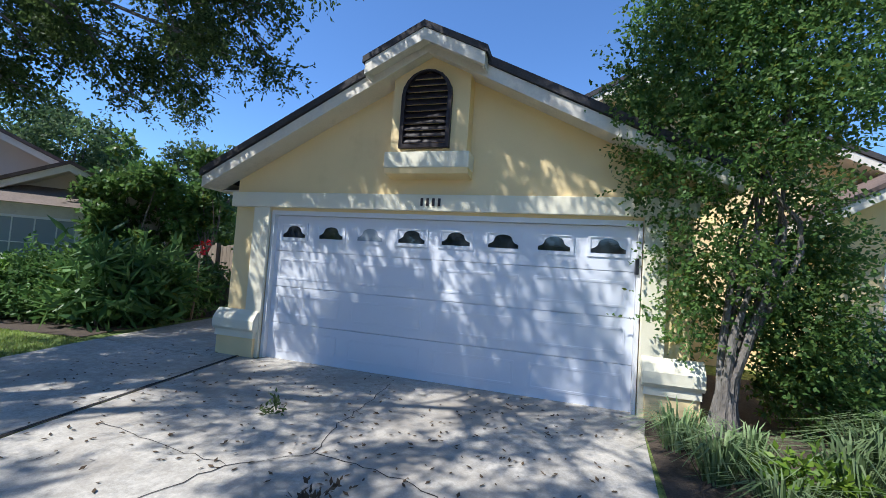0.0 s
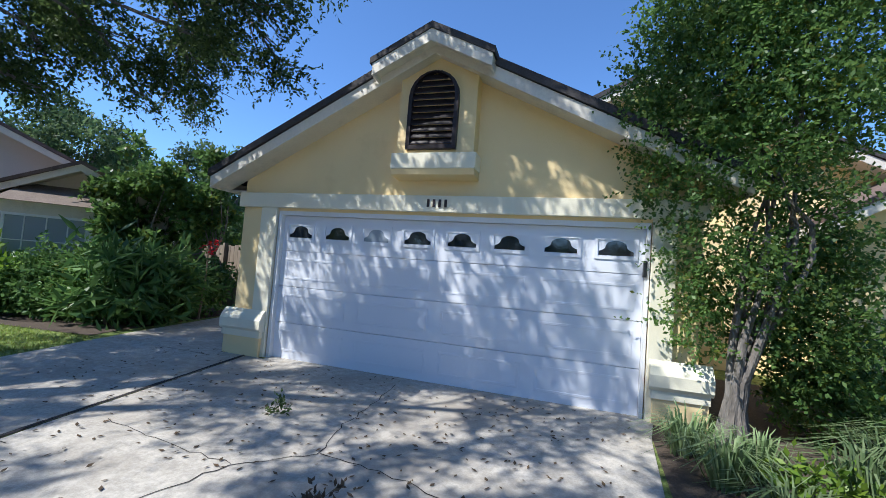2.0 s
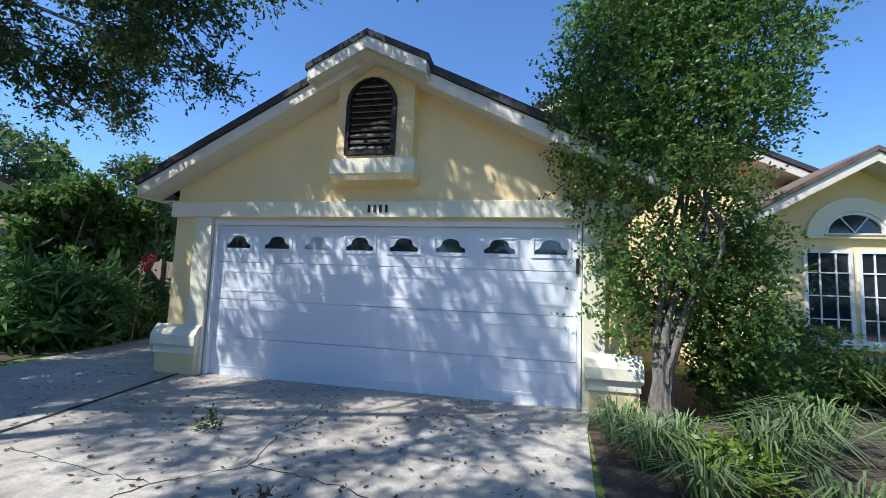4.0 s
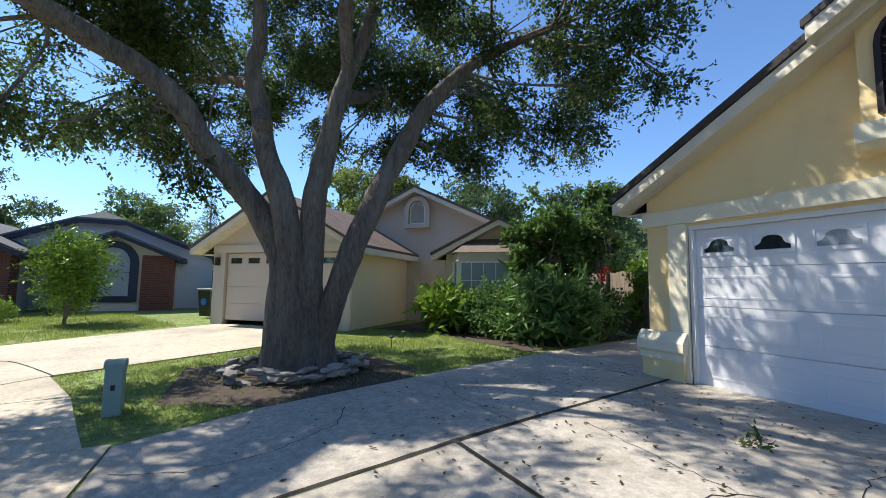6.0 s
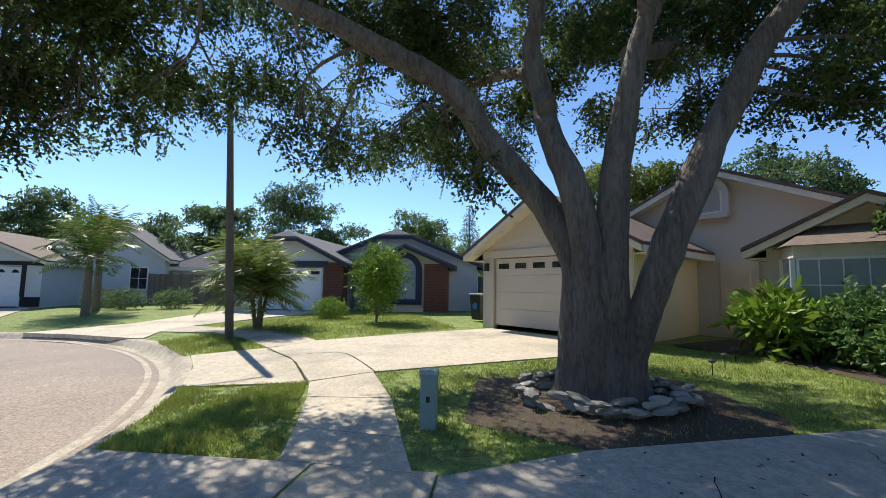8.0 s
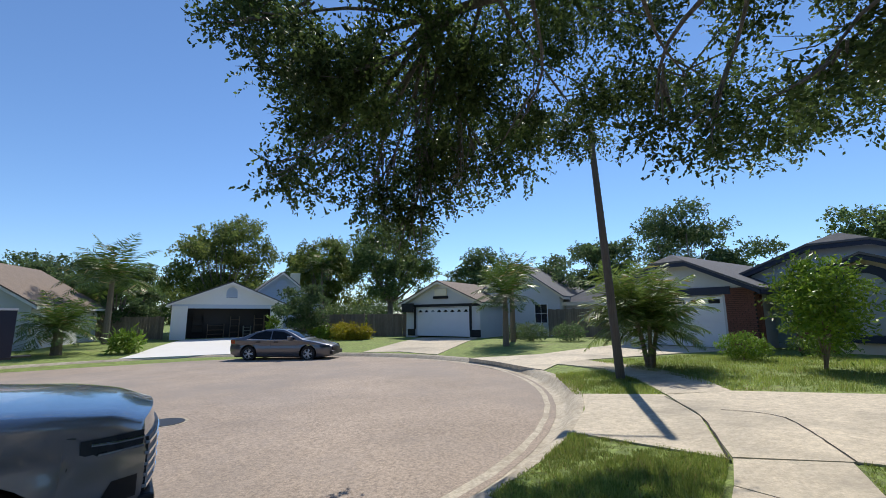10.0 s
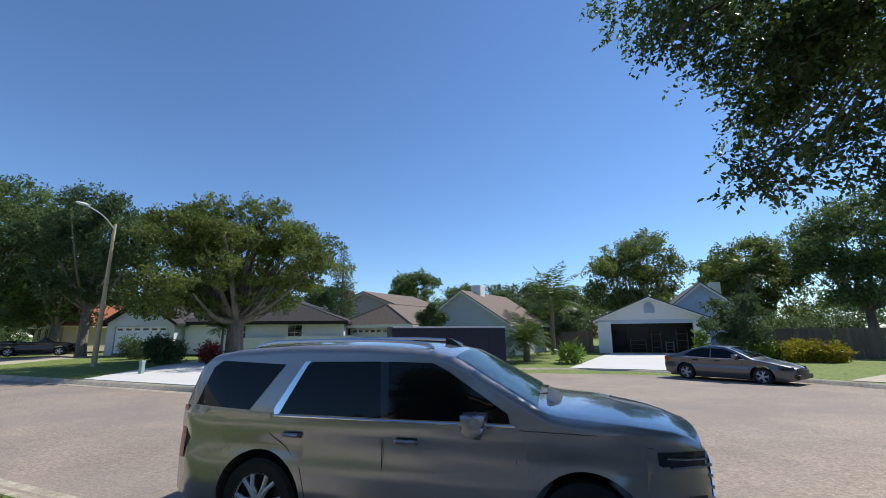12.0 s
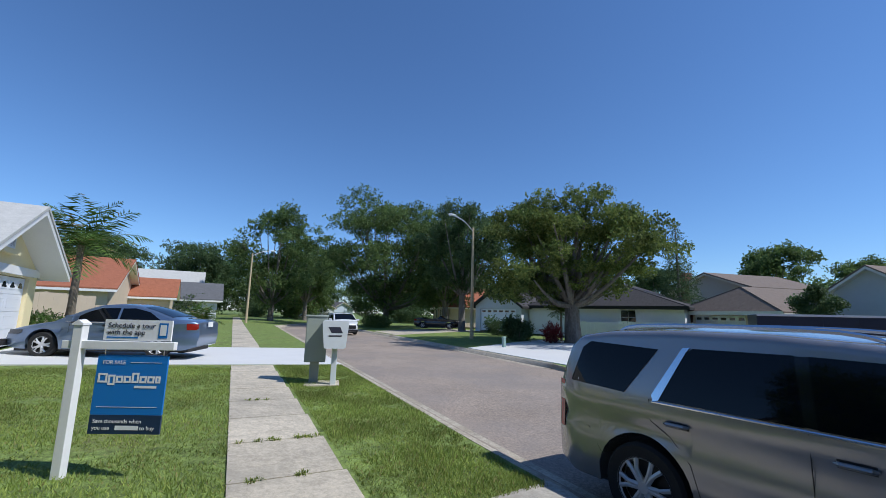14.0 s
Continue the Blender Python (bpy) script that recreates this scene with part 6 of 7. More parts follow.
street_tree("golden-tipped oak behind the blue house", -14.0, -62.0, 10.5, 9.0, 3.0, FAR_LEAF, 314, 2600, 7, 0.3, 18)
street_tree("dark tree beside the blue house", 4.0, -47.5, 5.6, 7.5, 0.8, FAR_LEAF_D, 315, 2400, 7, 0.22, 18)
street_tree("open-crowned tree behind the board fence", -18.5, -45.5, 11.5, 11.0, 3.6, FAR_LEAF, 316, 3600, 7, 0.26, 22, trunk_r=0.32)
street_tree("open-crowned tree behind the board fence", -13.5, -52.0, 10.0, 8.0, 3.2, FAR_LEAF_Y, 317, 2200, 7, 0.28, 16, trunk_r=0.3)
street_tree("grey-green tree behind the brick house", -40.0, -26.0, 10.5, 14.0, 2.0, FAR_LEAF_D, 318, 3200, 7, 0.3, 22)
street_tree("grey-green tree behind the brick house", -36.0, -33.0, 9.0, 10.0, 2.0, FAR_LEAF_D, 319, 2200, 7, 0.3, 18)
street_tree("dark tree between the houses", -26.0, -31.0, 5.8, 7.0, 0.8, FAR_LEAF_D, 320, 2000, 7, 0.24, 16)
street_tree("round tree beyond the brick house roof", -44.0, -14.0, 9.0, 9.0, 2.0, FAR_LEAF, 321, 2000, 7, 0.3, 16)
street_tree("oak behind the beige house", -24.0, 2.5, 9.0, 9.0, 2.5, FAR_LEAF_Y, 322, 3000, 7, 0.24, 18, trunk_r=0.3)
street_tree("grey-green oak behind the beige house", -21.0, 9.5, 8.6, 9.0, 2.5, FAR_LEAF_D, 323, 3000, 7, 0.24, 18, trunk_r=0.3)
street_tree("grey-green oak behind the hedge", -15.0, 13.0, 7.0, 8.0, 2.0, FAR_LEAF_D, 324, 2600, 7, 0.22, 18)
street_tree("round tree far behind the garden", -20.0, 30.0, 7.5, 8.0, 2.0, FAR_LEAF, 325, 1400, 7, 0.28, 14)
street_tree("low tree behind the turning place", -30.0, -44.0, 8.0, 12.0, 1.0, FAR_LEAF_D, 326, 2400, 7, 0.32, 18)
street_tree("low tree behind the turning place", 10.0, -58.0, 8.0, 13.0, 1.0, FAR_LEAF_D, 327, 2400, 7, 0.32, 18)
street_tree("low tree behind the white house", 40.0, -48.0, 9.0, 14.0, 1.0, FAR_LEAF_D, 328, 2400, 7, 0.34, 18)
street_tree("low tree down the street", 60.0, 14.0, 8.0, 9.0, 1.0, FAR_LEAF, 329, 1600, 7, 0.3, 16)
shrub("dark hedge mass by the far house", 57.0, -5.0, [(0, 0, 1.4, 2.2, 2, 1.4), (2.5, 0, 1.6, 2.2, 2, 1.5)], 1500, 7, 0.2, FAR_LEAF_D, 330)
shrub("dark hedge by the parked cars", 48.0, -24.5, [(0, 0, 0.7, 2.2, 1, 0.7), (3.0, 0, 0.7, 2.2, 1, 0.7)], 1200, 7, 0.14, FAR_LEAF, 331)


for k, (x, y, w) in enumerate(((-16.0, -54.0, 8.0), (-21.0, -49.5, 7.0), (-28.0, -50.0, 6.0), (100.0, -16.0, 8.0), (118.0, -34.0, 9.0), (72.0, -40.0, 7.0))):
    shrub("dark hedge closing the gardens", x, y, [(-w * 0.5, 0, 1.3, w * 0.4, 1.6, 1.5), (0, 0.3, 1.5, w * 0.4, 1.6, 1.7), (w * 0.5, 0, 1.2, w * 0.4, 1.6, 1.4)], 1300, 7, 0.24, FAR_LEAF_D, 360 + k)


for k, (x, y, h, w) in enumerate(((118.0, -48.0, 11.0, 18.0), (100.0, -50.0, 9.0, 15.0), (130.0, -34.0, 12.0, 18.0), (86.0, -44.0, 8.0, 12.0))):
    street_tree("low dense oak beyond the bend of the road", x, y, h, w, 0.6, FAR_LEAF if k % 2 else FAR_LEAF_D, 370 + k, 1800, 6, 0.45, 18)


def conifer(label, x, y, h, w, seed, mat=FAR_LEAF_D):
    t = thing("pine_tree", pose(x, y, lawn_z(x, y)), label, "pine tree")
    part("trunk", tube(bmesh.new(), [(0, 0, -0.1), (0, 0, h * 0.5), (0, 0, h)], [0.2, 0.12, 0.02], 8), BARK, t)
    lobes = []
    tiers = 16
    for k in range(tiers):
        u = k / tiers
        r = w / 2 * (1 - u) ** 0.8 + 0.12
        for q in range(6):
            a = q * math.pi / 3 + k
            lobes.append((r * 0.55 * math.cos(a), r * 0.55 * math.sin(a), h * (0.12 + 0.86 * u) + 0.1, r * 0.5, r * 0.5, 0.14))
    crown("crown", lobes, 2600, 6, 0.16, mat, t, seed, 0.3, 0.3, -0.2, 0.0)
    return t


conifer("tiered Norfolk pine beyond the roofs", -41.0, -8.0, 9.8, 4.2, 401)
conifer("dark pine behind the big street tree", 22.9, -41.0, 10.3, 4.2, 402)


# grass blades on the near lawns
def inside(px, py, poly):
    hit = np.zeros(len(px), bool)
    for (x0, y0), (x1, y1) in zip(poly, poly[1:] + poly[:1]):
        if y0 != y1:
            hit ^= ((y0 > py) != (y1 > py)) & (px < (x1 - x0) * (py - y0) / (y1 - y0) + x0)
    return hit


def blades(label, poly, n, height, seed, mat=BLADE, avoid=None):
    rng = np.random.default_rng(seed)
    xs, ys = [p[0] for p in poly], [p[1] for p in poly]
    px, py = rng.uniform(min(xs), max(xs), n), rng.uniform(min(ys), max(ys), n)
    ok = inside(px, py, poly)
    if avoid:
        ok &= ~inside(px, py, avoid) | (rng.uniform(0, 1, n) < 0.2)
    patch = np.array([noise.noise(Vector((a * 1.3, b * 1.3, seed))) + 0.6 * noise.noise(Vector((a * 5, b * 5, seed))) for a, b in zip(px, py)])
    ok &= patch > rng.uniform(-0.75, -0.1, n)
    tall = (1.0 + 0.7 * patch)[ok]
    px, py = px[ok], py[ok]
    n = len(px)
    pz = np.array([lawn_z(a, b) for a, b in zip(px, py)])
    base = np.stack([px, py, pz], 1)
    a = rng.uniform(0, 2 * math.pi, n)
    w = np.stack([np.cos(a), np.sin(a), np.zeros(n)], 1) * 0.006
    tip = base + np.stack([rng.normal(0, 0.02, n), rng.normal(0, 0.02, n), height * tall * rng.uniform(0.5, 1.3, n)], 1)
    ob = quads("grass", np.stack([base - w, base + w, tip], 1), n, mat, None, 3)
    return tagged(ob, label, "grass", kind="stuff")


OAK_BED = [(-4.3, -6.2), (-2.2, -6.3), (-1.4, -4.9), (-1.75, -3.4), (-2.6, -2.9), (-4.4, -3.3)]
blades("short shaded lawn grass under the oak", [(-6.1, -4.7), (-4.5, -7.85), (-1.7, -6.8), (-0.98, -6.58), (-1.57, -5.2), (-1.95, -3.8), (-2.43, -2.0), (-2.8, -0.4), (-6.4, -0.9), (-7.6, -2.2)], 60000, 0.04, 501, avoid=OAK_BED)
blades("sunlit verge grass beside the kerb", [(5.6, -9.55), (5.55, -7.95), (15.1, -8.5), (15.1, -10.35)], 80000, 0.04, 502)
blades("lawn grass round the sign post", [(5.35, -6.85), (15.1, -7.4), (15.1, -1.2), (9.6, -1.3), (5.7, -2.7)], 100000, 0.035, 503)
blades("verge grass at the bend", [(-3.8, -8.7), (-1.12, -7.78), (-1.2, -9.52), (-2.2, -9.85), (-3.32, -10.35)], 34000, 0.045, 504)
blades("grass wedge round the utility pole", [(-5.57, -12.1), (-6.73, -10.95), (-8.1, -12.35), (-9.0, -13.9), (-7.5, -14.3)], 16000, 0.07, 505)
blades("lawn grass before the brick-fronted house", [(-8.0, -10.4), (-10.8, -7.0), (-15.5, -9.0), (-15.5, -13.0), (-10.7, -15.5), (-9.1, -12.0)], 40000, 0.08, 506)
for k in range(16):
    x = 7.9 - 1.2 * (k % 4 == 3) + (2.4 if k % 5 == 4 else 0) + 0.02 * math.sin(k)
    y = walk_y(x) - 0.1 - 0.9 * ((k * 0.37) % 1)
    tuft("small grass tuft in a sidewalk joint", x, y, 26, 0.07, BLADE, 700 + k, spread=0.12, name="weed", width=0.008)
for k, (x, y) in enumerate(((150, -24), (146, -10))):
    street_tree("large oak closing the far end of the road", x, y, 15.0, 18.0, 1.0, FAR_LEAF_D, 350 + k, 1800, 6, 0.5, 18)
rng = np.random.default_rng(77)
n = 900
px, py = rng.uniform(-1.6, 4.8, n), -np.abs(rng.normal(0, 2.6, n)) - 0.1
ok = py > -6.3
px, py = px[ok], py[ok]
n = len(px)
base = np.stack([px, py, np.array([lawn_z(a, b) for a, b in zip(px, py)]) + 0.028], 1)
a = rng.uniform(0, 2 * math.pi, n)
way = np.stack([np.cos(a), np.sin(a), rng.uniform(0, 0.25, n)], 1)
co = leaf_corners(base, unit(way), 0.05, 0.45, rng, 6.0)
tagged(quads("fallen_leaves", co, n, DEAD_LEAF), "dry brown leaves scattered on the driveway", "leaves", kind="stuff")
for k, (x, y) in enumerate(((1.55, -1.6), (2.75, -2.75))):
    shrub("small heap of fallen oak twigs", x, y, [(0, 0, 0.02, 0.1, 0.08, 0.02)], 16, 6, 0.06, DEAD_LEAF if k else OAK_LEAF, 130 + k, name="leaf_litter", stems=False, z=lawn_z(x, y) + 0.03, category="leaves")

street_tree("street oak closing the view down the road", 55.5, -28.2, 16.6, 22.0, 2.6, FAR_LEAF, 340, 8000, 7, 0.3, 40, trunk_r=0.45)
street_tree("street oak closing the view down the road", 98.0, 12.0, 12.0, 13.0, 2.4, FAR_LEAF, 341, 3000, 7, 0.3, 22)
street_tree("street oak closing the view down the road", 102.0, -5.0, 14.0, 15.0, 2.0, FAR_LEAF_D, 342, 2800, 7, 0.36, 22)
street_tree("street oak closing the view down the road", 97.0, -27.0, 14.0, 16.0, 2.6, FAR_LEAF, 343, 2800, 7, 0.38, 22)
# distant belt of trees closing the view on every side
protos = [street_tree("distant dark oak on the skyline", 120, 60 + 20 * k, 9.0 + 1.5 * k, 15.0 + 3 * k, 0.2, (FAR_LEAF, FAR_LEAF_D, FAR_LEAF_Y)[k], 600 + k, 1000, 6, 0.6, 18, trunk_r=0.35) for k in range(3)]
rnd = random.Random(21)
for k in range(64):
    a = 2 * math.pi * k / 64 + rnd.uniform(-0.03, 0.03)
    r = rnd.uniform(85, 120)
    x, y = 5 + r * math.cos(a), -15 + r * math.sin(a)
    if off_road(x, y) < 6:
        continue
    s = rnd.uniform(0.7, 1.15)
    copy_thing(protos[k % 3], pose(x, y, lawn_z(x, y) - 0.3, 0, 0, rnd.uniform(0, 360)) @ Matrix.Scale(s, 4))

# ---- vehicles ----
def car(label, m, paint, spec, category="car", detail=True, glass=TINT):
    """A car from its side outline. x runs from tail to nose, y to its left, z up from the road."""
    t = thing(spec["name"], m, label, category)
    L, W, hub_r, hub_f, R, belt = spec["length"], spec["half"], spec["rear"], spec["front"], spec["wheel"], spec["belt"]
    arch = R + 0.07

    def half(x, z):
        w = W
        if z > belt:
            w -= (z - belt) * spec["tumble"] + (z - belt) ** 2 * 0.06
        if z < 0.45:
            w -= (0.45 - z) * 0.22
        w -= 0.035 * math.exp(-((z - belt * 0.78) / 0.09) ** 2)
        if x > L - spec["nose"]:
            w -= ((x - L + spec["nose"]) / spec["nose"]) ** 2.4 * spec["nose_in"]
        if x < spec["tail"]:
            w -= ((spec["tail"] - x) / spec["tail"]) ** 2.2 * spec["tail_in"]
        return w

    low = spec["sill"]
    outline = spec["top"]
    i0 = 0
    while abs(outline[i0 + 1][1] - outline[i0][1]) > 1.2 * abs(outline[i0 + 1][0] - outline[i0][0]):
        i0 += 1
    i1 = len(outline) - 1
    while abs(outline[i1 - 1][1] - outline[i1][1]) > 1.2 * abs(outline[i1 - 1][0] - outline[i1][0]):
        i1 -= 1
    nose_pts, roof_pts, tail_pts = outline[:i0 + 1], outline[i0:i1 + 1][::-1], outline[i1:][::-1]

    def lerp_at(pts, v, key, val):
        if v <= pts[0][key]:
            return pts[0][val]
        for p, q in zip(pts, pts[1:]):
            if v <= q[key]:
                u = (v - p[key]) / max(1e-6, q[key] - p[key])
                return p[val] + (q[val] - p[val]) * u
        return pts[-1][val]

    def roof(x):
        """Outline height, eased over a few centimetres so that it has no kinks."""
        return sum(lerp_at(roof_pts, x + d, 0, 1) for d in (-0.06, -0.03, 0, 0.03, 0.06)) / 5

    def nose_x(z):
        return lerp_at(nose_pts, z, 1, 0)

    def tail_x(z):
        return lerp_at(tail_pts, z, 1, 0)

    def warp(x, z):
        return x + tail_x(z) * max(0.0, 1 - x / 0.6) + (nose_x(z) - L) * max(0.0, 1 - (L - x) / 0.5)

    def bottom(x):
        z = low + 0.1 * max(0.0, 1 - x / 0.3) + 0.05 * max(0.0, 1 - (L - x) / 0.4)
        for hub in (hub_r, hub_f):
            if abs(x - hub) < arch:
                z = max(z, R + 0.02 + math.sqrt(arch * arch - (x - hub) ** 2))
        return z

    xs = {0.0, L}
    for k in range(1, int(L / 0.09)):
        xs.add(round(k * 0.09, 3))
    for hub in (hub_r, hub_f):
        xs = {x for x in xs if abs(x - hub) > arch + 0.02}
        xs |= {hub - arch * math.cos(math.pi * k / 16) for k in range(17)}
        xs |= {hub - arch - 0.004, hub + arch + 0.004}
    xs |= {0.02, 0.05, L - 0.02, L - 0.05}
    xs = sorted(xs)
    low_rows, top_rows, arc, cols = 7, 4, 4, 10
    rad = spec["round"] * 1.5
    bm = bmesh.new()
    loops = []
    for x in xs:
        xt = warp(x, lerp_at(tail_pts, 9, 1, 1) if x < 0.6 else (nose_pts[-1][1] if x > L - 0.5 else 1.0))
        zt = roof(xt)
        zb = bottom(x)
        zs = zt - rad
        zc = min(belt - 0.02, zs - 0.03)
        zc = max(zc, zb + 0.02)
        side = [zb + (zc - zb) * j / low_rows for j in range(low_rows)] + [zc + (zs - zc) * j / top_rows for j in range(top_rows + 1)]
        sec = [(half(warp(x, z), z), z) for z in side]
        w = sec[-1][0]
        sec += [(w - rad * (1 - math.cos(math.pi / 2 * k / arc)), zs + rad * math.sin(math.pi / 2 * k / arc)) for k in range(1, arc)]
        wt = w - rad
        top = [(wt * (1 - 2 * k / cols), zt) for k in range(cols + 1)]
        full = [(-y, z) for y, z in sec] + [(-y, z) for y, z in top] + [(y, z) for y, z in reversed(sec)]
        ring = []
        for y, z in full:
            u = y / max(0.01, half(warp(x, z), z))
            cz = spec["crown"] * max(0.0, 1 - (y / w) ** 2) if z > zs + rad * 0.5 else 0.0
            bulge = 0.1 * max(0.0, 1 - (L - x) / 0.5) * max(0.0, 1 - (y / max(w, 0.1)) ** 2)
            ring.append(bm.verts.new((warp(x, min(z, zt)) + bulge, y, z + cz)))
        loops.append(ring)
    n = len(loops[0])
    for p, q in zip(loops, loops[1:]):
        for k in range(n):
            bm.faces.new((p[k], p[(k + 1) % n], q[(k + 1) % n], q[k]))
    side_n = low_rows + top_rows + 1
    for ring, fwd in ((loops[0], -1), (loops[-1], 1)):
        last = None
        inner = ring[side_n - 1:n - side_n + 1]
        for j in range(side_n):
            a_, b_ = ring[j], ring[n - 1 - j]
            line = [a_]
            for v in inner[1:-1]:
                u = v.co.y / abs(inner[0].co.y)
                line.append(bm.verts.new((a_.co.x + (0.1 * (1 - u * u) if fwd > 0 else 0.0), b_.co.y * u, a_.co.z)))
            line.append(b_)
            if last:
                for k in range(len(line) - 1):
                    bm.faces.new((last[k], last[k + 1], line[k + 1], line[k]))
            last = line
        for k in range(len(inner) - 1):
            quad = [last[k], last[k + 1], inner[k + 1], inner[k]]
            quad = [v for i, v in enumerate(quad) if v not in quad[:i]]
            if len(quad) > 2:
                bm.faces.new(quad)
    bmesh.ops.recalc_face_normals(bm, faces=bm.faces)
    body = part("body", bm, paint, t, smooth=True)

    def skin(name, poly, mat, y_out=0.006, both=True, parent=body, label=""):
        """A flat outline laid on the car's side."""
        for s in (-1, 1):
            b2 = bmesh.new()
            f2 = b2.faces.new([b2.verts.new((x, 0, z)) for x, z in poly])
            bmesh.ops.triangulate(b2, faces=[f2])
            xs, zs = [p[0] for p in poly], [p[1] for p in poly]
            for ax, lo, hi, st in ((0, min(xs), max(xs), 0.2), (2, min(zs), max(zs), 0.1)):
                c = lo + st
                while c < hi:
                    co, no = [0, 0, 0], [0, 0, 0]
                    co[ax], no[ax] = c, 1
                    bmesh.ops.bisect_plane(b2, geom=b2.verts[:] + b2.edges[:] + b2.faces[:], plane_co=co, plane_no=no)
                    c += st
            for v in b2.verts:
                v.co.y = s * (half(v.co.x, v.co.z) + y_out)
            part(name, b2, mat, parent, label, smooth=True)

    def line(name, pts, r, mat, parent=body, y_out=0.006):
        for s in (-1, 1):
            part(name, tube(bmesh.new(), [(x, s * (half(x, z) + y_out), z) for x, z in pts], [r] * len(pts), 6), mat, parent)

    for poly in spec["glass"]:
        skin("side_window", poly, glass)
    if spec.get("pillar"):
        skin("pillar_trim", spec["pillar"], GLOSS_BLACK, 0.004)
    if spec.get("chrome"):
        line("chrome_strip", spec["chrome"], 0.011, CHROME, y_out=0.01)
    if spec.get("chrome_fill"):
        skin("chrome_trim", spec["chrome_fill"], CHROME, 0.012)
    for pts in spec["seams"]:
        line("door_seam", pts, 0.004, BLACK, y_out=0.0)
    for x, z in spec["handles"]:
        for s in (-1, 1):
            y = s * (half(x, z) + 0.012)
            part("door_handle", tube(bmesh.new(), [(x - 0.11, y, z), (x - 0.08, y + s * 0.02, z), (x + 0.08, y + s * 0.02, z), (x + 0.11, y, z)], [0.012, 0.02, 0.02, 0.012], 8), paint if detail else BLACK, body)
            part("handle_cup", boxed(x - 0.1, x + 0.1, min(y - s * 0.016, y - s * 0.01), max(y - s * 0.016, y - s * 0.01), z - 0.03, z + 0.03), BLACK, body)
    # windscreen and rear window lie on the outline
    for nm, (x0, z0), (x1, z1), mat in (("windscreen", *spec["screen"], SCREEN_GLASS if detail else TINT), ("rear_window", *spec["backlight"], TINT)):
        b2 = bmesh.new()
        grid = []
        steep = abs(z1 - z0) > abs(x1 - x0)
        for i in range(9):
            x, z = x0 + (x1 - x0) * i / 8, z0 + (z1 - z0) * i / 8
            if steep:
                x = tail_x(z) - 0.012
            else:
                z = roof(x) + 0.01
            w = half(x, z)
            wi = w - (0.075 if not steep else 0.14)
            grid.append([b2.verts.new((x, wi * (2 * k / 8 - 1), z + (0 if steep else spec["crown"] * (1 - ((2 * k / 8 - 1) * wi / w) ** 2)))) for k in range(9)])
        for i in range(8):
            for k in range(8):
                b2.faces.new((grid[i][k], grid[i][k + 1], grid[i + 1][k + 1], grid[i + 1][k]))
        part(nm, b2, mat, body, smooth=True)
    # lamps, grille, plates
    for s in (-1, 1):
        for nm, (x0, x1, z0, z1), mat in (("headlight", spec["headlight"], LENS), ("tail_light", spec["taillight"], RED_LENS)):
            b2 = bmesh.new()
            g = []
            for i in range(5):
                x = x0 + (x1 - x0) * i / 4
                g.append([b2.verts.new((x, s * (half(x, z) + 0.008), z)) for z in (z0 + (0.04 if i == 0 else 0), (z0 + z1) / 2, z1)])
            for i in range(4):
                for k in range(2):
                    b2.faces.new((g[i][k], g[i + 1][k], g[i + 1][k + 1], g[i][k + 1]))
            part(nm, b2, mat, body, smooth=True)
        mx, mz = spec["mirror"]
        yb = s * (half(mx, mz))
        b2 = bmesh.new()
        bmesh.ops.create_icosphere(b2, subdivisions=3, radius=1)
        for v in b2.verts:
            k = max(abs(v.co.x), abs(v.co.y), abs(v.co.z))
            v.co = v.co.lerp(v.co / k, 0.78)
            v.co = Vector((mx + v.co.x * (0.1 + 0.02 * v.co.z), yb + s * (0.19 + v.co.y * s * 0.135), mz + 0.07 + v.co.z * 0.092))
        mir = part("mirror", b2, paint, body, "door mirror", smooth=True)
        part("mirror_arm", boxed(mx - 0.04, mx + 0.05, min(yb - s * 0.02, yb + s * 0.16), max(yb - s * 0.02, yb + s * 0.16), mz - 0.055, mz - 0.015, bevel=0.01), BLACK, mir)
    gz0, gz1 = spec["grille"]
    gw = W * (0.74 if detail else 0.62)

    def bow(z0, z1, w, out, depth):
        b3 = bmesh.new()
        rows3 = []
        for k in range(13):
            y = w * (2 * k / 12 - 1)
            x = nose_x((z0 + z1) / 2) + 0.1 * (1 - (y / (W - spec["nose_in"])) ** 2) + out
            rows3.append([b3.verts.new(p) for p in ((x - depth, y, z0), (x, y, z0), (x, y, z1), (x - depth, y, z1))])
        for p, q in zip(rows3, rows3[1:]):
            for k in range(4):
                b3.faces.new((p[k], p[(k + 1) % 4], q[(k + 1) % 4], q[k]))
        b3.faces.new(rows3[0])
        b3.faces.new(rows3[-1][::-1])
        bmesh.ops.recalc_face_normals(b3, faces=b3.faces)
        return b3
    gr = part("grille", bow(gz0, gz1, gw, 0.012, 0.04), BLACK, body, "black grille with chrome bars")
    bars = 5 if detail else 3
    for k in range(bars):
        z = gz0 + (gz1 - gz0) * (k + 0.5) / bars
        part("grille_bar", bow(z - 0.013, z + 0.013, gw * 1.02, 0.026, 0.03), CHROME if detail else BLACK, gr)
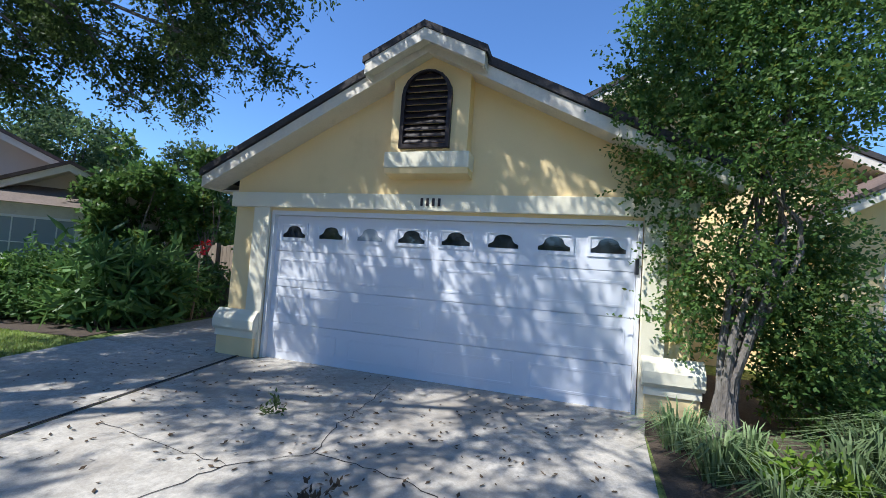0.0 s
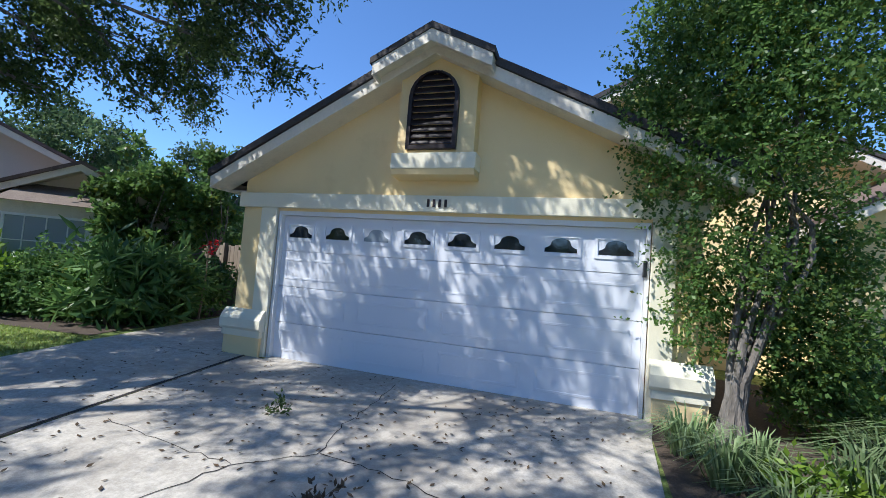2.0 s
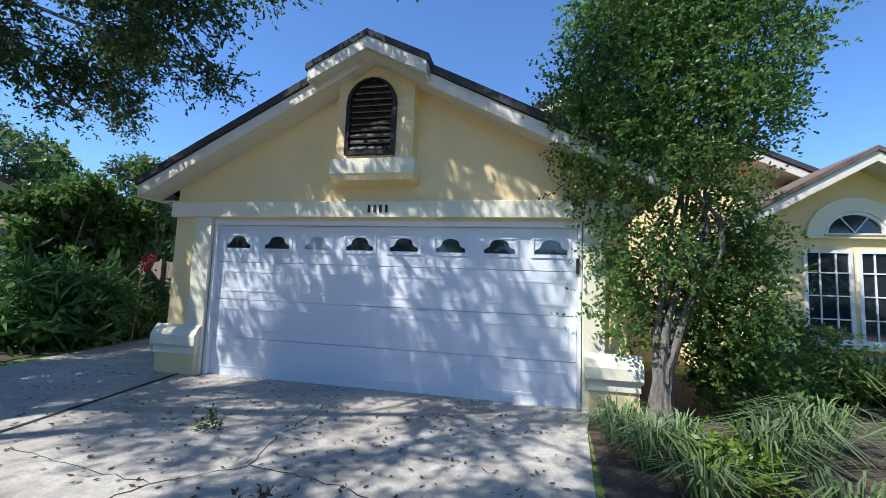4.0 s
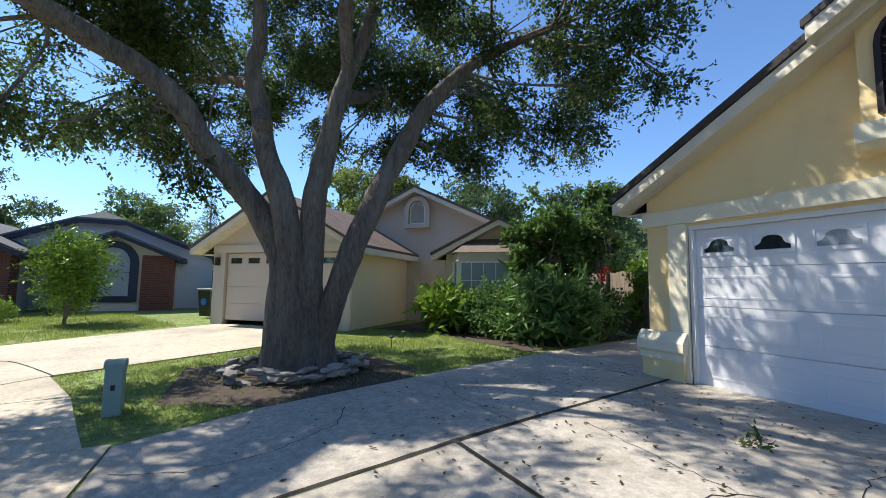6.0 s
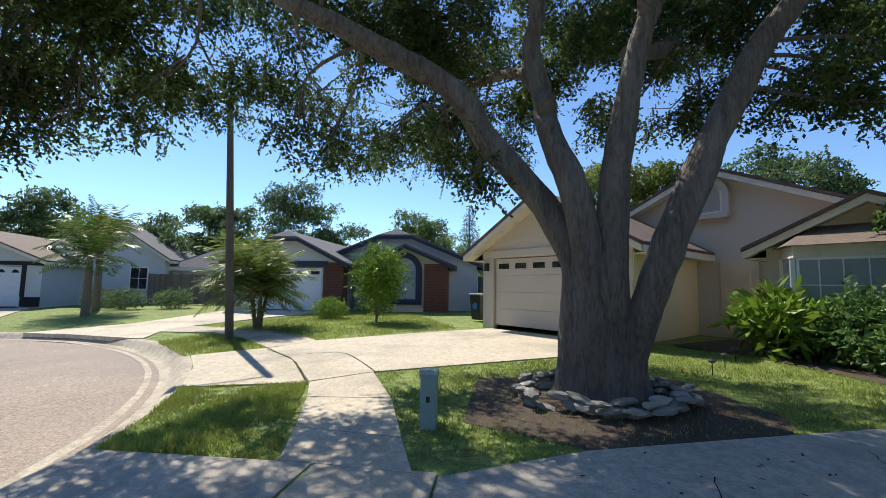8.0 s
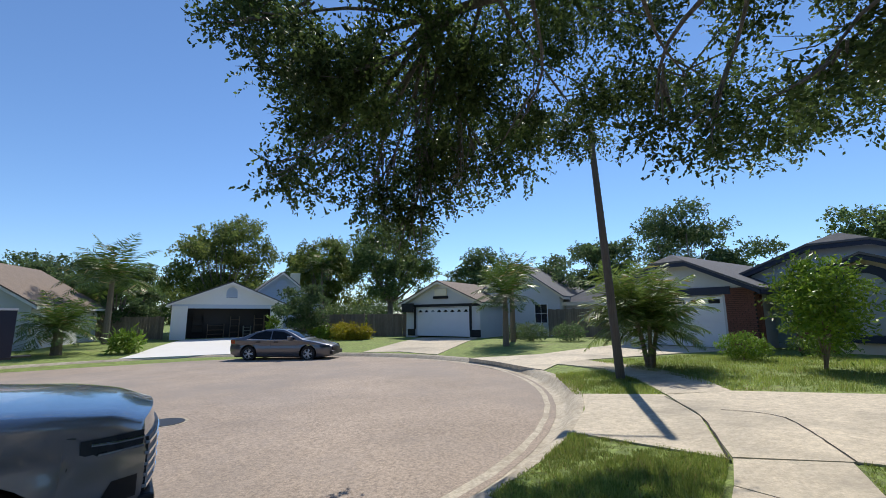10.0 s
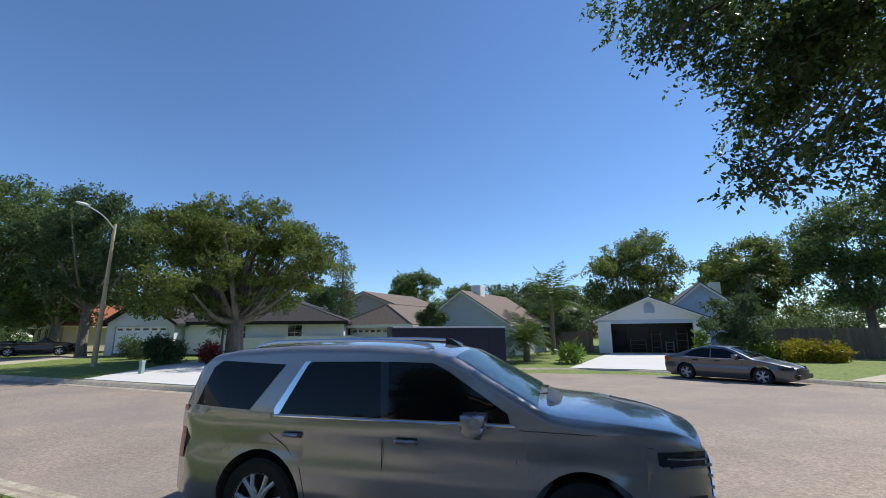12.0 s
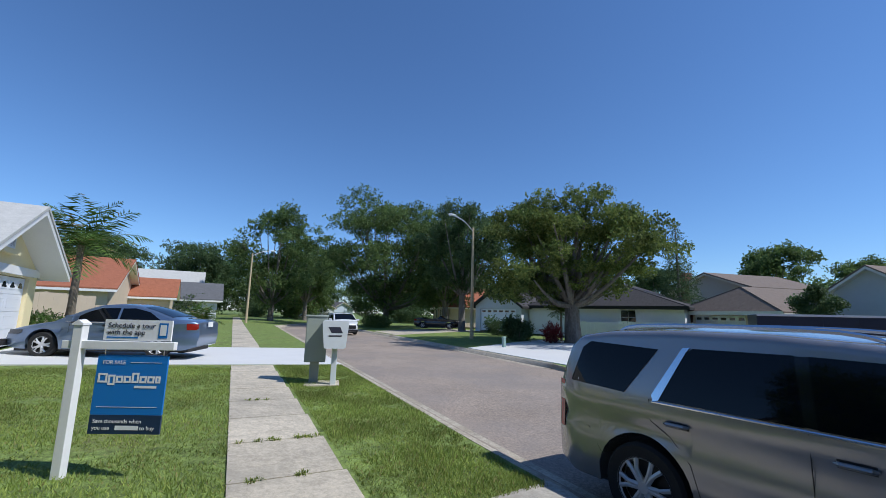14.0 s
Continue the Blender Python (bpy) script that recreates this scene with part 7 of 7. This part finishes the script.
    if detail:
        hx0, hx1, hz0, hz1 = spec["headlight"]
        line("lamp_strip", [(hx0 + 0.06, hz0 + 0.1), (hx0 + 0.2, hz0 + 0.085), (hx1, hz0 + 0.08)], 0.011, CHROME, y_out=0.014)
        line("lamp_strip", [(hx0 + 0.1, hz0 + 0.02), (hx1, hz0 + 0.015)], 0.014, CHROME, y_out=0.012)
        skin("fog_intake", [(hx0 + 0.12, 0.58), (hx1 - 0.02, 0.58), (hx1 - 0.02, 0.74), (hx0 + 0.2, 0.74)], BLACK, 0.006)
    part("bumper", boxed(L - 0.03, L + 0.09, -W * 0.8, W * 0.8, low + 0.06, low + 0.24, bevel=0.03), BLACK, body)
    part("number_plate", boxed(-0.025, 0.0, -0.16, 0.16, 0.85, 1.0), WHITE, body)
    part("underside", boxed(0.25, L - 0.3, -W * 0.8, W * 0.8, low - 0.06, low + 0.03), BLACK, body)
    # wheels
    first = None
    for hx in (hub_r, hub_f):
        for s in (-1, 1):
            wh = new("wheel")
            wh.parent = t
            wh.matrix_local = pose(hx, s * (W - 0.13), R, 0, 0, 0 if s < 0 else 180)
            if first is None:
                b2 = bmesh.new()
                prof = [(0.66, -0.11), (0.93, -0.125), (1.0, -0.09), (1.0, 0.09), (0.93, 0.12), (0.66, 0.11)]
                rings_ = [[b2.verts.new((R * r * math.cos(2 * math.pi * k / 28), y, R * r * math.sin(2 * math.pi * k / 28))) for k in range(28)] for r, y in prof]
                for a_, b_ in zip(rings_, rings_[1:] + rings_[:1]):
                    for k in range(28):
                        b2.faces.new((a_[k], a_[(k + 1) % 28], b_[(k + 1) % 28], b_[k]))
                ty = part("tyre", b2, RUBBER, wh, smooth=True)
                b2 = bmesh.new()
                n_sp = spec.get("spokes", 6)
                for k in range(n_sp):
                    for da in (-0.13, 0.13):
                        a_ = 2 * math.pi * k / n_sp + da
                        a2 = 2 * math.pi * k / n_sp + da * 1.6
                        tube(b2, [(R * 0.14 * math.cos(a_), -0.095, R * 0.14 * math.sin(a_)), (R * 0.4 * math.cos(a_), -0.105, R * 0.4 * math.sin(a_)), (R * 0.655 * math.cos(a2), -0.085, R * 0.655 * math.sin(a2))], [0.03, 0.022, 0.024], 6)
                rg = [[b2.verts.new((R * r * math.cos(2 * math.pi * k / 28), y, R * r * math.sin(2 * math.pi * k / 28))) for k in range(28)] for r, y in ((0.63, -0.09), (0.68, -0.112), (0.69, -0.09), (0.62, 0.08))]
                for a_, b_ in zip(rg, rg[1:]):
                    for k in range(28):
                        b2.faces.new((a_[k], a_[(k + 1) % 28], b_[(k + 1) % 28], b_[k]))
                tube(b2, [(0, -0.08, 0), (0, -0.12, 0)], [R * 0.17, R * 0.13], 14)
                rm = part("rim", b2, ALLOY, wh, smooth=False)
                b2 = tube(bmesh.new(), [(0, -0.03, 0), (0, 0.06, 0)], [R * 0.6, R * 0.6], 20)
                dk = part("brake", b2, BLACK, wh)
                first = (ty.data, rm.data, dk.data)
            else:
                for nm, me in zip(("tyre", "rim", "brake"), first):
                    o = new(nm, me)
                    o.parent = wh
    return t, body, half


SUV = dict(name="suv", length=5.18, half=1.02, rear=1.14, front=4.21, wheel=0.405, belt=1.2, tumble=0.2, sill=0.33, nose=0.9, nose_in=0.24, tail=0.5, tail_in=0.17, crown=0.05, round=0.05,
           top=[(5.15, 0.42), (5.18, 0.62), (5.18, 0.95), (5.14, 1.11), (4.99, 1.2), (4.6, 1.265), (4.12, 1.3), (3.95, 1.32), (3.45, 1.6), (3.12, 1.79), (2.85, 1.86), (2.2, 1.9), (1.4, 1.9), (0.7, 1.86), (0.34, 1.8), (0.24, 1.7), (0.1, 1.3), (0.03, 1.12), (0.02, 0.75), (0.06, 0.5)],
           glass=[[(0.3, 1.3), (0.98, 1.27), (1.3, 1.72), (0.52, 1.75), (0.42, 1.68)], [(1.33, 1.25), (2.42, 1.25), (2.36, 1.76), (1.62, 1.75), (1.55, 1.7)], [(2.5, 1.25), (3.62, 1.25), (3.6, 1.33), (3.05, 1.68), (2.9, 1.75), (2.45, 1.76)]],
           chrome=[(1.28, 1.23), (2.4, 1.23), (3.66, 1.23)], chrome_fill=[(1.27, 1.29), (1.29, 1.235), (1.34, 1.25), (1.565, 1.71), (1.6, 1.76), (1.53, 1.75)], pillar=[(2.405, 1.255), (2.515, 1.255), (2.465, 1.755), (2.345, 1.755)],
           seams=[[(1.24, 1.25), (1.25, 1.05), (1.42, 0.93), (1.6, 0.75), (1.68, 0.46)], [(2.44, 1.24), (2.44, 0.42)], [(3.62, 1.24), (3.66, 0.95), (3.62, 0.42)], [(1.3, 0.42), (3.65, 0.42)], [(3.7, 1.2), (4.3, 1.19), (4.75, 1.1)], [(4.72, 0.9), (4.7, 0.62)], [(0.14, 0.86), (0.55, 0.84), (0.7, 0.62)]],
           handles=[(1.5, 1.06), (2.68, 1.06)], screen=((3.86, 1.33), (3.1, 1.8)), backlight=((0.1, 1.32), (0.22, 1.66)), headlight=(4.78, 5.16, 0.93, 1.07), taillight=(0.04, 0.16, 0.75, 1.28), mirror=(3.34, 1.2), grille=(0.58, 1.0), spokes=6)
suv, suv_body, suv_half = car("dark grey metallic SUV parked at the kerb", pose(6.14, -11.03, -0.51, 0, 0, 183) @ Matrix.Diagonal((0.935, 0.95, 0.92, 1.0)), PAINT_SUV, SUV, "car")
for s in (-1, 1):
    y = s * 0.68
    part("roof_rail", tube(bmesh.new(), curve_pts([(0.75, y, 1.88), (1.0, y, 1.945), (1.9, y, 1.965), (2.6, y, 1.945), (2.85, y, 1.885)], 3), [0.012, 0.018, 0.02, 0.02, 0.02, 0.02, 0.02, 0.02, 0.02, 0.02, 0.02, 0.018, 0.012], 6), CHROME, suv_body, "silver roof rail")
part("antenna_fin", prism(bmesh.new(), [(2.8, 1.9), (3.0, 1.87), (2.87, 1.97), (2.8, 1.98)], -0.02, 0.02), BLACK, suv_body, "shark-fin antenna")
for y0, y1 in ((0.55, 0.05), (-0.1, -0.62)):
    part("wiper", tube(bmesh.new(), [(3.93, y0, 1.395), (3.85, (y0 + y1) / 2, 1.42), (3.74, y1, 1.46)], [0.01, 0.008, 0.006], 6), BLACK, suv_body)
bm = bmesh.new()
strip_v = []
for k in range(13):
    y = -0.8 + 1.6 * k / 12
    z = 1.285 + 0.05 * (1 - (y / 1.0) ** 2)
    b_ = 0.09 * (1 - (y / 0.85) ** 2)
    strip_v.append([bm.verts.new((3.82 + b_ * 0.5, y, z + 0.062)), bm.verts.new((3.9 + b_, y, z + 0.05)), bm.verts.new((3.99 + b_, y, z + 0.022)), bm.verts.new((4.02 + b_, y, z - 0.02))])
for p, q in zip(strip_v, strip_v[1:]):
    for k in range(3):
        bm.faces.new((p[k], q[k], q[k + 1], p[k + 1]))
part("cowl", bm, BLACK, suv_body, "black plastic cowl under the windscreen", smooth=True)
for y in (-0.42, 0.42):
    seat = bmesh.new()
    box(seat, 2.55, 2.72, y - 0.24, y + 0.24, 0.9, 1.42, bevel=0.05)
    box(seat, 2.58, 2.68, y - 0.13, y + 0.13, 1.46, 1.66, bevel=0.04)
    part("seat", seat, BLACK, suv)

SEDAN = dict(name="sedan", length=4.85, half=0.91, rear=1.0, front=3.82, wheel=0.33, belt=0.95, tumble=0.38, sill=0.22, nose=1.0, nose_in=0.3, tail=0.7, tail_in=0.2, crown=0.04, round=0.04,
             top=[(4.82, 0.3), (4.85, 0.5), (4.8, 0.64), (4.6, 0.74), (4.1, 0.86), (3.62, 0.94), (3.0, 1.25), (2.6, 1.4), (2.2, 1.44), (1.7, 1.42), (1.2, 1.28), (0.6, 1.06), (0.12, 1.02), (0.04, 0.95), (0.0, 0.6), (0.04, 0.4)],
             glass=[[(0.95, 1.02), (2.02, 0.97), (2.02, 1.34), (1.7, 1.35), (1.3, 1.25)], [(2.08, 0.97), (3.25, 0.97), (2.85, 1.22), (2.55, 1.33), (2.08, 1.35)]], chrome=[(0.9, 0.985), (2.0, 0.95), (3.3, 0.95)],
             seams=[[(1.25, 0.96), (1.3, 0.3)], [(2.05, 0.95), (2.05, 0.3)], [(3.2, 0.95), (3.25, 0.3)]], handles=[(1.45, 0.86), (2.3, 0.86)], screen=((3.5, 1.0), (2.72, 1.37)), backlight=((0.72, 1.1), (1.5, 1.38)),
             headlight=(4.35, 4.78, 0.6, 0.72), taillight=(0.03, 0.3, 0.78, 0.95), mirror=(3.05, 0.98), grille=(0.35, 0.62), spokes=5)
car("dark grey four-door sedan parked at the far kerb", pose(-2.05, -29.3, -0.485 + dip(-29.3), 0, 0, 142), PAINT_SEDAN, SEDAN, detail=False)
car("steel blue four-door sedan parked on a driveway", pose(17.07, -6.85, -0.06, 0, 0, 69), PAINT_BLUE, SEDAN, detail=False)
car("white car parked behind the dark SUV", pose(13.1, -20.4, -0.482 + dip(-20.4), 0, 0, 250), PAINT_WHITE, SEDAN, detail=False)
car("grey car parked far down the street", pose(39.5, -4.2, -0.1, 0, 0, 168), PAINT_SEDAN, SEDAN, detail=False)
VAN = dict(SEDAN, name="minivan", length=4.9, half=0.96, wheel=0.36, belt=1.1, tumble=0.22, crown=0.05,
           top=[(4.85, 0.4), (4.9, 0.7), (4.8, 0.9), (4.4, 1.02), (3.9, 1.1), (3.2, 1.55), (2.7, 1.7), (1.6, 1.74), (0.5, 1.68), (0.2, 1.55), (0.04, 1.05), (0.0, 0.7), (0.04, 0.5)],
           glass=[[(0.35, 1.15), (1.9, 1.12), (1.9, 1.58), (0.5, 1.56)], [(1.98, 1.12), (3.5, 1.12), (2.95, 1.52), (2.7, 1.6), (1.98, 1.6)]], chrome=None, handles=[(1.5, 1.0), (2.2, 1.0)], seams=[[(1.94, 1.1), (1.94, 0.4)]],
           screen=((3.78, 1.17), (2.9, 1.64)), backlight=((0.08, 1.15), (0.2, 1.52)), headlight=(4.4, 4.85, 0.75, 0.92), taillight=(0.03, 0.15, 0.8, 1.3), mirror=(3.3, 1.12), grille=(0.5, 0.8))
car("white minivan facing up the street", pose(40.6, -17.2, -0.482, 0, 0, 177), PAINT_WHITE, VAN, detail=False)
CABRIO = dict(SEDAN, name="convertible", half=0.93, belt=1.0,
              top=[(4.82, 0.3), (4.85, 0.6), (4.7, 0.85), (4.2, 0.95), (3.5, 1.0), (3.2, 1.1), (2.9, 1.32), (2.8, 1.3), (2.5, 1.02), (1.2, 1.0), (1.0, 1.12), (0.3, 1.05), (0.04, 0.95), (0.0, 0.6), (0.04, 0.4)],
              glass=[[(2.3, 1.0), (3.1, 1.0), (2.9, 1.04), (2.4, 1.02)]], chrome=None, screen=((3.25, 1.1), (2.95, 1.3)), backlight=((1.02, 1.12), (1.18, 1.03)))
car("black open-topped car under the street trees", pose(43.2, -26.6, -0.12, 0, 0, 230), PAINT_BLACK, CABRIO, detail=False)


def trailer(m):
    t = thing("trailer", m, "dark navy enclosed cargo trailer at the kerb", "trailer")
    b = part("box", boxed(0, 5.9, -1.1, 1.1, 0.5, 2.35, bevel=0.03), PAINT_TRAILER, t)
    for z in (0.52, 2.33):
        for y in (-1.115, 1.115):
            part("edge_trim", boxed(0.0, 5.9, y - 0.012, y + 0.012, z - 0.05, z + 0.03, bevel=0.004), ALLOY if z > 1 else BLACK, b)
    for k in range(1, 6):
        for y in (-1.108, 1.108):
            part("panel_seam", boxed(k - 0.012, k + 0.012, y - 0.006, y + 0.006, 0.55, 2.28), PAINT_TRAILER, b)
    for x in (3.6, 4.45):
        for y in (-1.08, 1.08):
            w = tube(bmesh.new(), [(x, y - 0.1, 0.33), (x, y + 0.1, 0.33)], [0.33, 0.33], 20)
            tw = part("wheel", w, RUBBER, t)
            part("rim", tube(bmesh.new(), [(x, y - 0.108, 0.33), (x, y + 0.108, 0.33)], [0.18, 0.18], 14), ALLOY, tw)
    for y in (-1.12, 1.12):
        part("mudguard", prism(bmesh.new(), [(3.1, 0.5), (3.25, 0.75), (4.8, 0.75), (4.95, 0.5)], y - 0.14, y + 0.14), ALLOY, t)
    part("hitch", tube(bmesh.new(), [(5.9, 0, 0.5), (6.9, 0, 0.48)], [0.05, 0.05], 8), BLACK, t)
    return t


trailer(pose(11.3, -26.5, -0.485 + dip(-27.5), 0, 0, 212))


# ---- street furniture ----
def text(parent, body, size, m, mat, name="lettering"):
    cu = bpy.data.curves.new("lettering", "FONT")
    cu.body, cu.size, cu.extrude, cu.align_x = body, size, 0.001, "LEFT"
    tmp = new("lettering", cu)
    me = bpy.data.meshes.new_from_object(tmp.evaluated_get(bpy.context.evaluated_depsgraph_get()))
    bpy.data.objects.remove(tmp)
    me.materials.clear()
    me.materials.append(mat)
    ob = new(name, me)
    ob.parent = parent
    ob.matrix_local = m
    return ob


sx, sy = 7.38, -5.76
sign = thing("yard_sign", pose(sx, sy, lawn_z(sx, sy), 0, 0, -117) @ Matrix.Scale(0.8, 4), "white post with blue for-sale board standing on the lawn", "sign")
UPR = Matrix(((1, 0, 0), (0, 0, -1), (0, 1, 0))).to_4x4()


def at_sign(x, y, z):
    return Matrix.Translation((x, y, z)) @ UPR


part("post", boxed(-0.19, -0.09, -0.05, 0.05, -0.2, 1.62, bevel=0.006), WHITE, sign)
part("post_cap", prism(bmesh.new(), [(-0.2, 1.62), (-0.08, 1.62), (-0.08, 1.64), (-0.14, 1.68), (-0.2, 1.64)], -0.06, 0.06), WHITE, sign)
part("arm", boxed(-0.3, 0.92, -0.035, 0.035, 1.36, 1.45, bevel=0.006), WHITE, sign)
rider = part("rider_board", boxed(0.12, 0.86, -0.012, 0.012, 1.46, 1.69), SIGN_WHITE, sign, "white rider board with dark lettering")
text(rider, "Schedule a tour", 0.082, at_sign(0.16, -0.016, 1.6), INK)
text(rider, "with the app", 0.082, at_sign(0.16, -0.016, 1.525), INK)
part("link_bar", boxed(0.16, 0.5, -0.0155, -0.0135, 1.485, 1.5), SIGN_BLUE, rider)
part("phone_icon", boxed(0.72, 0.82, -0.0155, -0.0135, 1.49, 1.66, bevel=0.002), SIGN_BLUE, rider, "blue phone outline")
part("phone_face", boxed(0.735, 0.805, -0.0175, -0.016, 1.52, 1.64), SIGN_WHITE, rider)
board = part("sign_board", boxed(0.1, 0.86, -0.012, 0.012, 0.66, 1.3), SIGN_BLUE, sign, "bright blue sign board")
part("lower_board", boxed(0.1, 0.86, -0.012, 0.012, 0.46, 0.655), SIGN_NAVY, sign, "navy lower sign board")
for x in (0.16, 0.8):
    part("hook", tube(bmesh.new(), [(x, 0, 1.29), (x, 0, 1.37)], [0.006, 0.006], 6), CHROME, sign)
text(board, "FOR SALE", 0.058, at_sign(0.16, -0.016, 1.2), SIGN_WHITE)
part("rule", boxed(0.46, 0.8, -0.0155, -0.0135, 1.218, 1.223), SIGN_WHITE, board)
x = 0.13
for k, (w, h) in enumerate(((0.1, 0.1), (0.075, 0.085), (0.075, 0.075), (0.075, 0.075), (0.075, 0.11), (0.075, 0.075), (0.075, 0.075), (0.055, 0.075))):
    z0 = 1.0 - (0.025 if k == 1 else 0)
    part("logo_bar", ring(bmesh.new(), [(x, z0), (x + w, z0), (x + w, 1.0 + h), (x, 1.0 + h)], [(x + 0.02, z0 + 0.02), (x + w - 0.02, z0 + 0.02), (x + w - 0.02, 1.0 + h - 0.02), (x + 0.02, 1.0 + h - 0.02)], -0.0155, -0.0135), SIGN_WHITE, board)
    x += w + 0.01
part("small_bar", boxed(0.53, 0.77, -0.0155, -0.0135, 0.945, 0.97), SIGN_WHITE, board)
part("rule", boxed(0.16, 0.8, -0.0155, -0.0135, 0.74, 0.745), SIGN_WHITE, board)
lower = text(board, "Save thousands when", 0.06, at_sign(0.14, -0.016, 0.575), SIGN_WHITE)
text(board, "you use", 0.06, at_sign(0.14, -0.016, 0.505), SIGN_WHITE)
part("small_bar", boxed(0.385, 0.63, -0.0155, -0.0135, 0.503, 0.548), SIGN_WHITE, board)
text(board, "to buy", 0.06, at_sign(0.645, -0.016, 0.505), SIGN_WHITE)

mb = thing("mail_station", pose(12.1, -9.08, lawn_z(12.1, -9.08), 0, 0, 75) @ Matrix.Scale(0.95, 4), "grey-green cluster mailbox with white parcel box on posts", "mailbox")
part("cabinet", boxed(-0.02, 0.45, -0.1, 0.32, 0.48, 1.5, bevel=0.02), MAIL_GREEN, mb)
part("cabinet_lid", boxed(-0.04, 0.47, -0.12, 0.34, 1.5, 1.54, bevel=0.01), MAIL_GREEN, mb)
part("post", boxed(0.12, 0.32, 0.02, 0.22, 0.0, 0.48, bevel=0.006), MAIL_GREEN, mb)
wb = part("parcel_box", prism(bmesh.new(), [(-0.41, 0.82), (0.0, 0.82), (0.03, 0.85), (0.09, 1.38), (0.06, 1.43), (-0.46, 1.43), (-0.49, 1.38), (-0.44, 0.85)], 0.33, 0.74), MAIL_WHITE, mb)
part("post", boxed(-0.27, -0.15, 0.47, 0.59, 0.0, 0.82, bevel=0.006), MAIL_WHITE, mb)
part("base_plate", boxed(-0.35, 0.4, -0.05, 0.65, -0.03, 0.03), WALKWAY, mb)
part("emblem", prism(bmesh.new(), [(-0.36, 1.16), (-0.12, 1.16), (-0.04, 1.29), (-0.3, 1.29)], 0.738, 0.744), INK, wb, "dark blue emblem shape")
part("emblem_bar", boxed(-0.34, -0.06, 0.738, 0.744, 1.08, 1.11), INK, wb)

ped = thing("utility_pedestal", pose(-2.03, -6.64, lawn_z(-2.03, -6.64)) @ Matrix.Scale(0.9, 4), "faded green telecom pedestal in the lawn", "utility box")
part("shell", boxed(-0.09, 0.09, -0.09, 0.09, -0.1, 0.58, bevel=0.012), BOX_GREEN, ped)
part("cap", prism(bmesh.new(), [(-0.1, 0.56), (0.1, 0.56), (0.1, 0.6), (0.06, 0.64), (-0.06, 0.64), (-0.1, 0.6)], -0.1, 0.1), BOX_GREEN, ped)
part("latch", boxed(0.09, 0.105, -0.02, 0.02, 0.3, 0.36), BLACK, ped)
ped2 = copy_thing(ped, pose(20.6, -20.8, lawn_z(20.6, -20.8)))

pole = thing("utility_pole", pose(-7.85, -12.6, lawn_z(-7.85, -12.6), 3.0, 0.6, 0), "weathered wooden pole with a street light arm", "utility pole")
part("shaft", tube(bmesh.new(), [(0, 0, -0.2), (0, 0, 3.4), (0, 0, 6.45)], [0.105, 0.09, 0.07], 14), POLE_WOOD, pole, smooth=True)
part("arm", tube(bmesh.new(), curve_pts([(0, 0, 6.33), (0.35, -0.45, 6.45), (0.75, -0.95, 6.43)], 3), [0.025] * 7, 7), ALLOY, pole)
part("lamp_head", boxed(0.62, 0.98, -1.16, -0.88, 6.35, 6.45, bevel=0.03), MAIL_GREEN, pole)

lamp = thing("street_lamp", pose(27.0, -23.0, lawn_z(27, -23)), "tan concrete street lamp with a curved arm", "street lamp", group="street lamps")
part("shaft", tube(bmesh.new(), [(0, 0, -0.2), (0, 0, 3.5), (0, 0, 7.9)], [0.14, 0.11, 0.075], 12), POLE_CONC, lamp, smooth=True)
part("arm", tube(bmesh.new(), curve_pts([(0, 0, 7.6), (-0.3, 0.9, 8.15), (-0.55, 1.9, 8.4)], 3), [0.035] * 7, 7), ALLOY, lamp)
hd_ = bmesh.new()
bmesh.ops.create_icosphere(hd_, subdivisions=2, radius=1)
for v in hd_.verts:
    v.co = Vector((-0.62 + v.co.x * 0.14, 2.15 + v.co.y * 0.34, 8.42 + v.co.z * 0.08))
part("lamp_head", hd_, MAIL_WHITE, lamp, smooth=True)
copy_thing(lamp, pose(54.5, -11.0, lawn_z(54.5, -11.0), 0, 0, 175))

bin_t = thing("wheelie_bin", pose(-13.4, -6.3, lawn_z(-13.4, -6.3), 0, 0, 45), "grey wheeled bin beside the beige garage", "bin")
bm = boxed(-0.28, 0.28, -0.32, 0.32, 0.05, 0.95)
for v in bm.verts:
    if v.co.z < 0.5:
        v.co.x *= 0.8
        v.co.y *= 0.8
part("tub", bm, BLACK, bin_t)
part("lid", boxed(-0.31, 0.31, -0.36, 0.36, 0.95, 1.02, bevel=0.02), MAIL_GREEN, bin_t)
part("badge", tube(bmesh.new(), [(0.0, -0.3, 0.55), (0.0, -0.325, 0.55)], [0.12, 0.12], 16), SIGN_BLUE, bin_t, "round blue badge")

mh = thing("manhole_cover", pose(1.04, -15.45, -0.482), "round dark iron manhole cover in the road", "manhole")
part("rim", tube(bmesh.new(), [(0, 0, -0.05), (0, 0, 0.006)], [0.36, 0.36], 28), KERB, mh)
part("lid", tube(bmesh.new(), [(0, 0, -0.04), (0, 0, 0.012)], [0.31, 0.31], 28), BLACK, mh)
for k, (x, y) in enumerate(((-4.7, -2.6), (-5.3, -2.1), (-5.9, -1.6))):
    g = thing("path_light", pose(x, y, lawn_z(x, y)), "small black solar path light in the lawn", "path light", group="path lights")
    part("stake", tube(bmesh.new(), [(0, 0, -0.05), (0, 0, 0.2)], [0.008, 0.008], 6), BLACK, g)
    part("shade", tube(bmesh.new(), [(0, 0, 0.2), (0, 0, 0.23), (0, 0, 0.26)], [0.035, 0.07, 0.01], 10), BLACK, g)
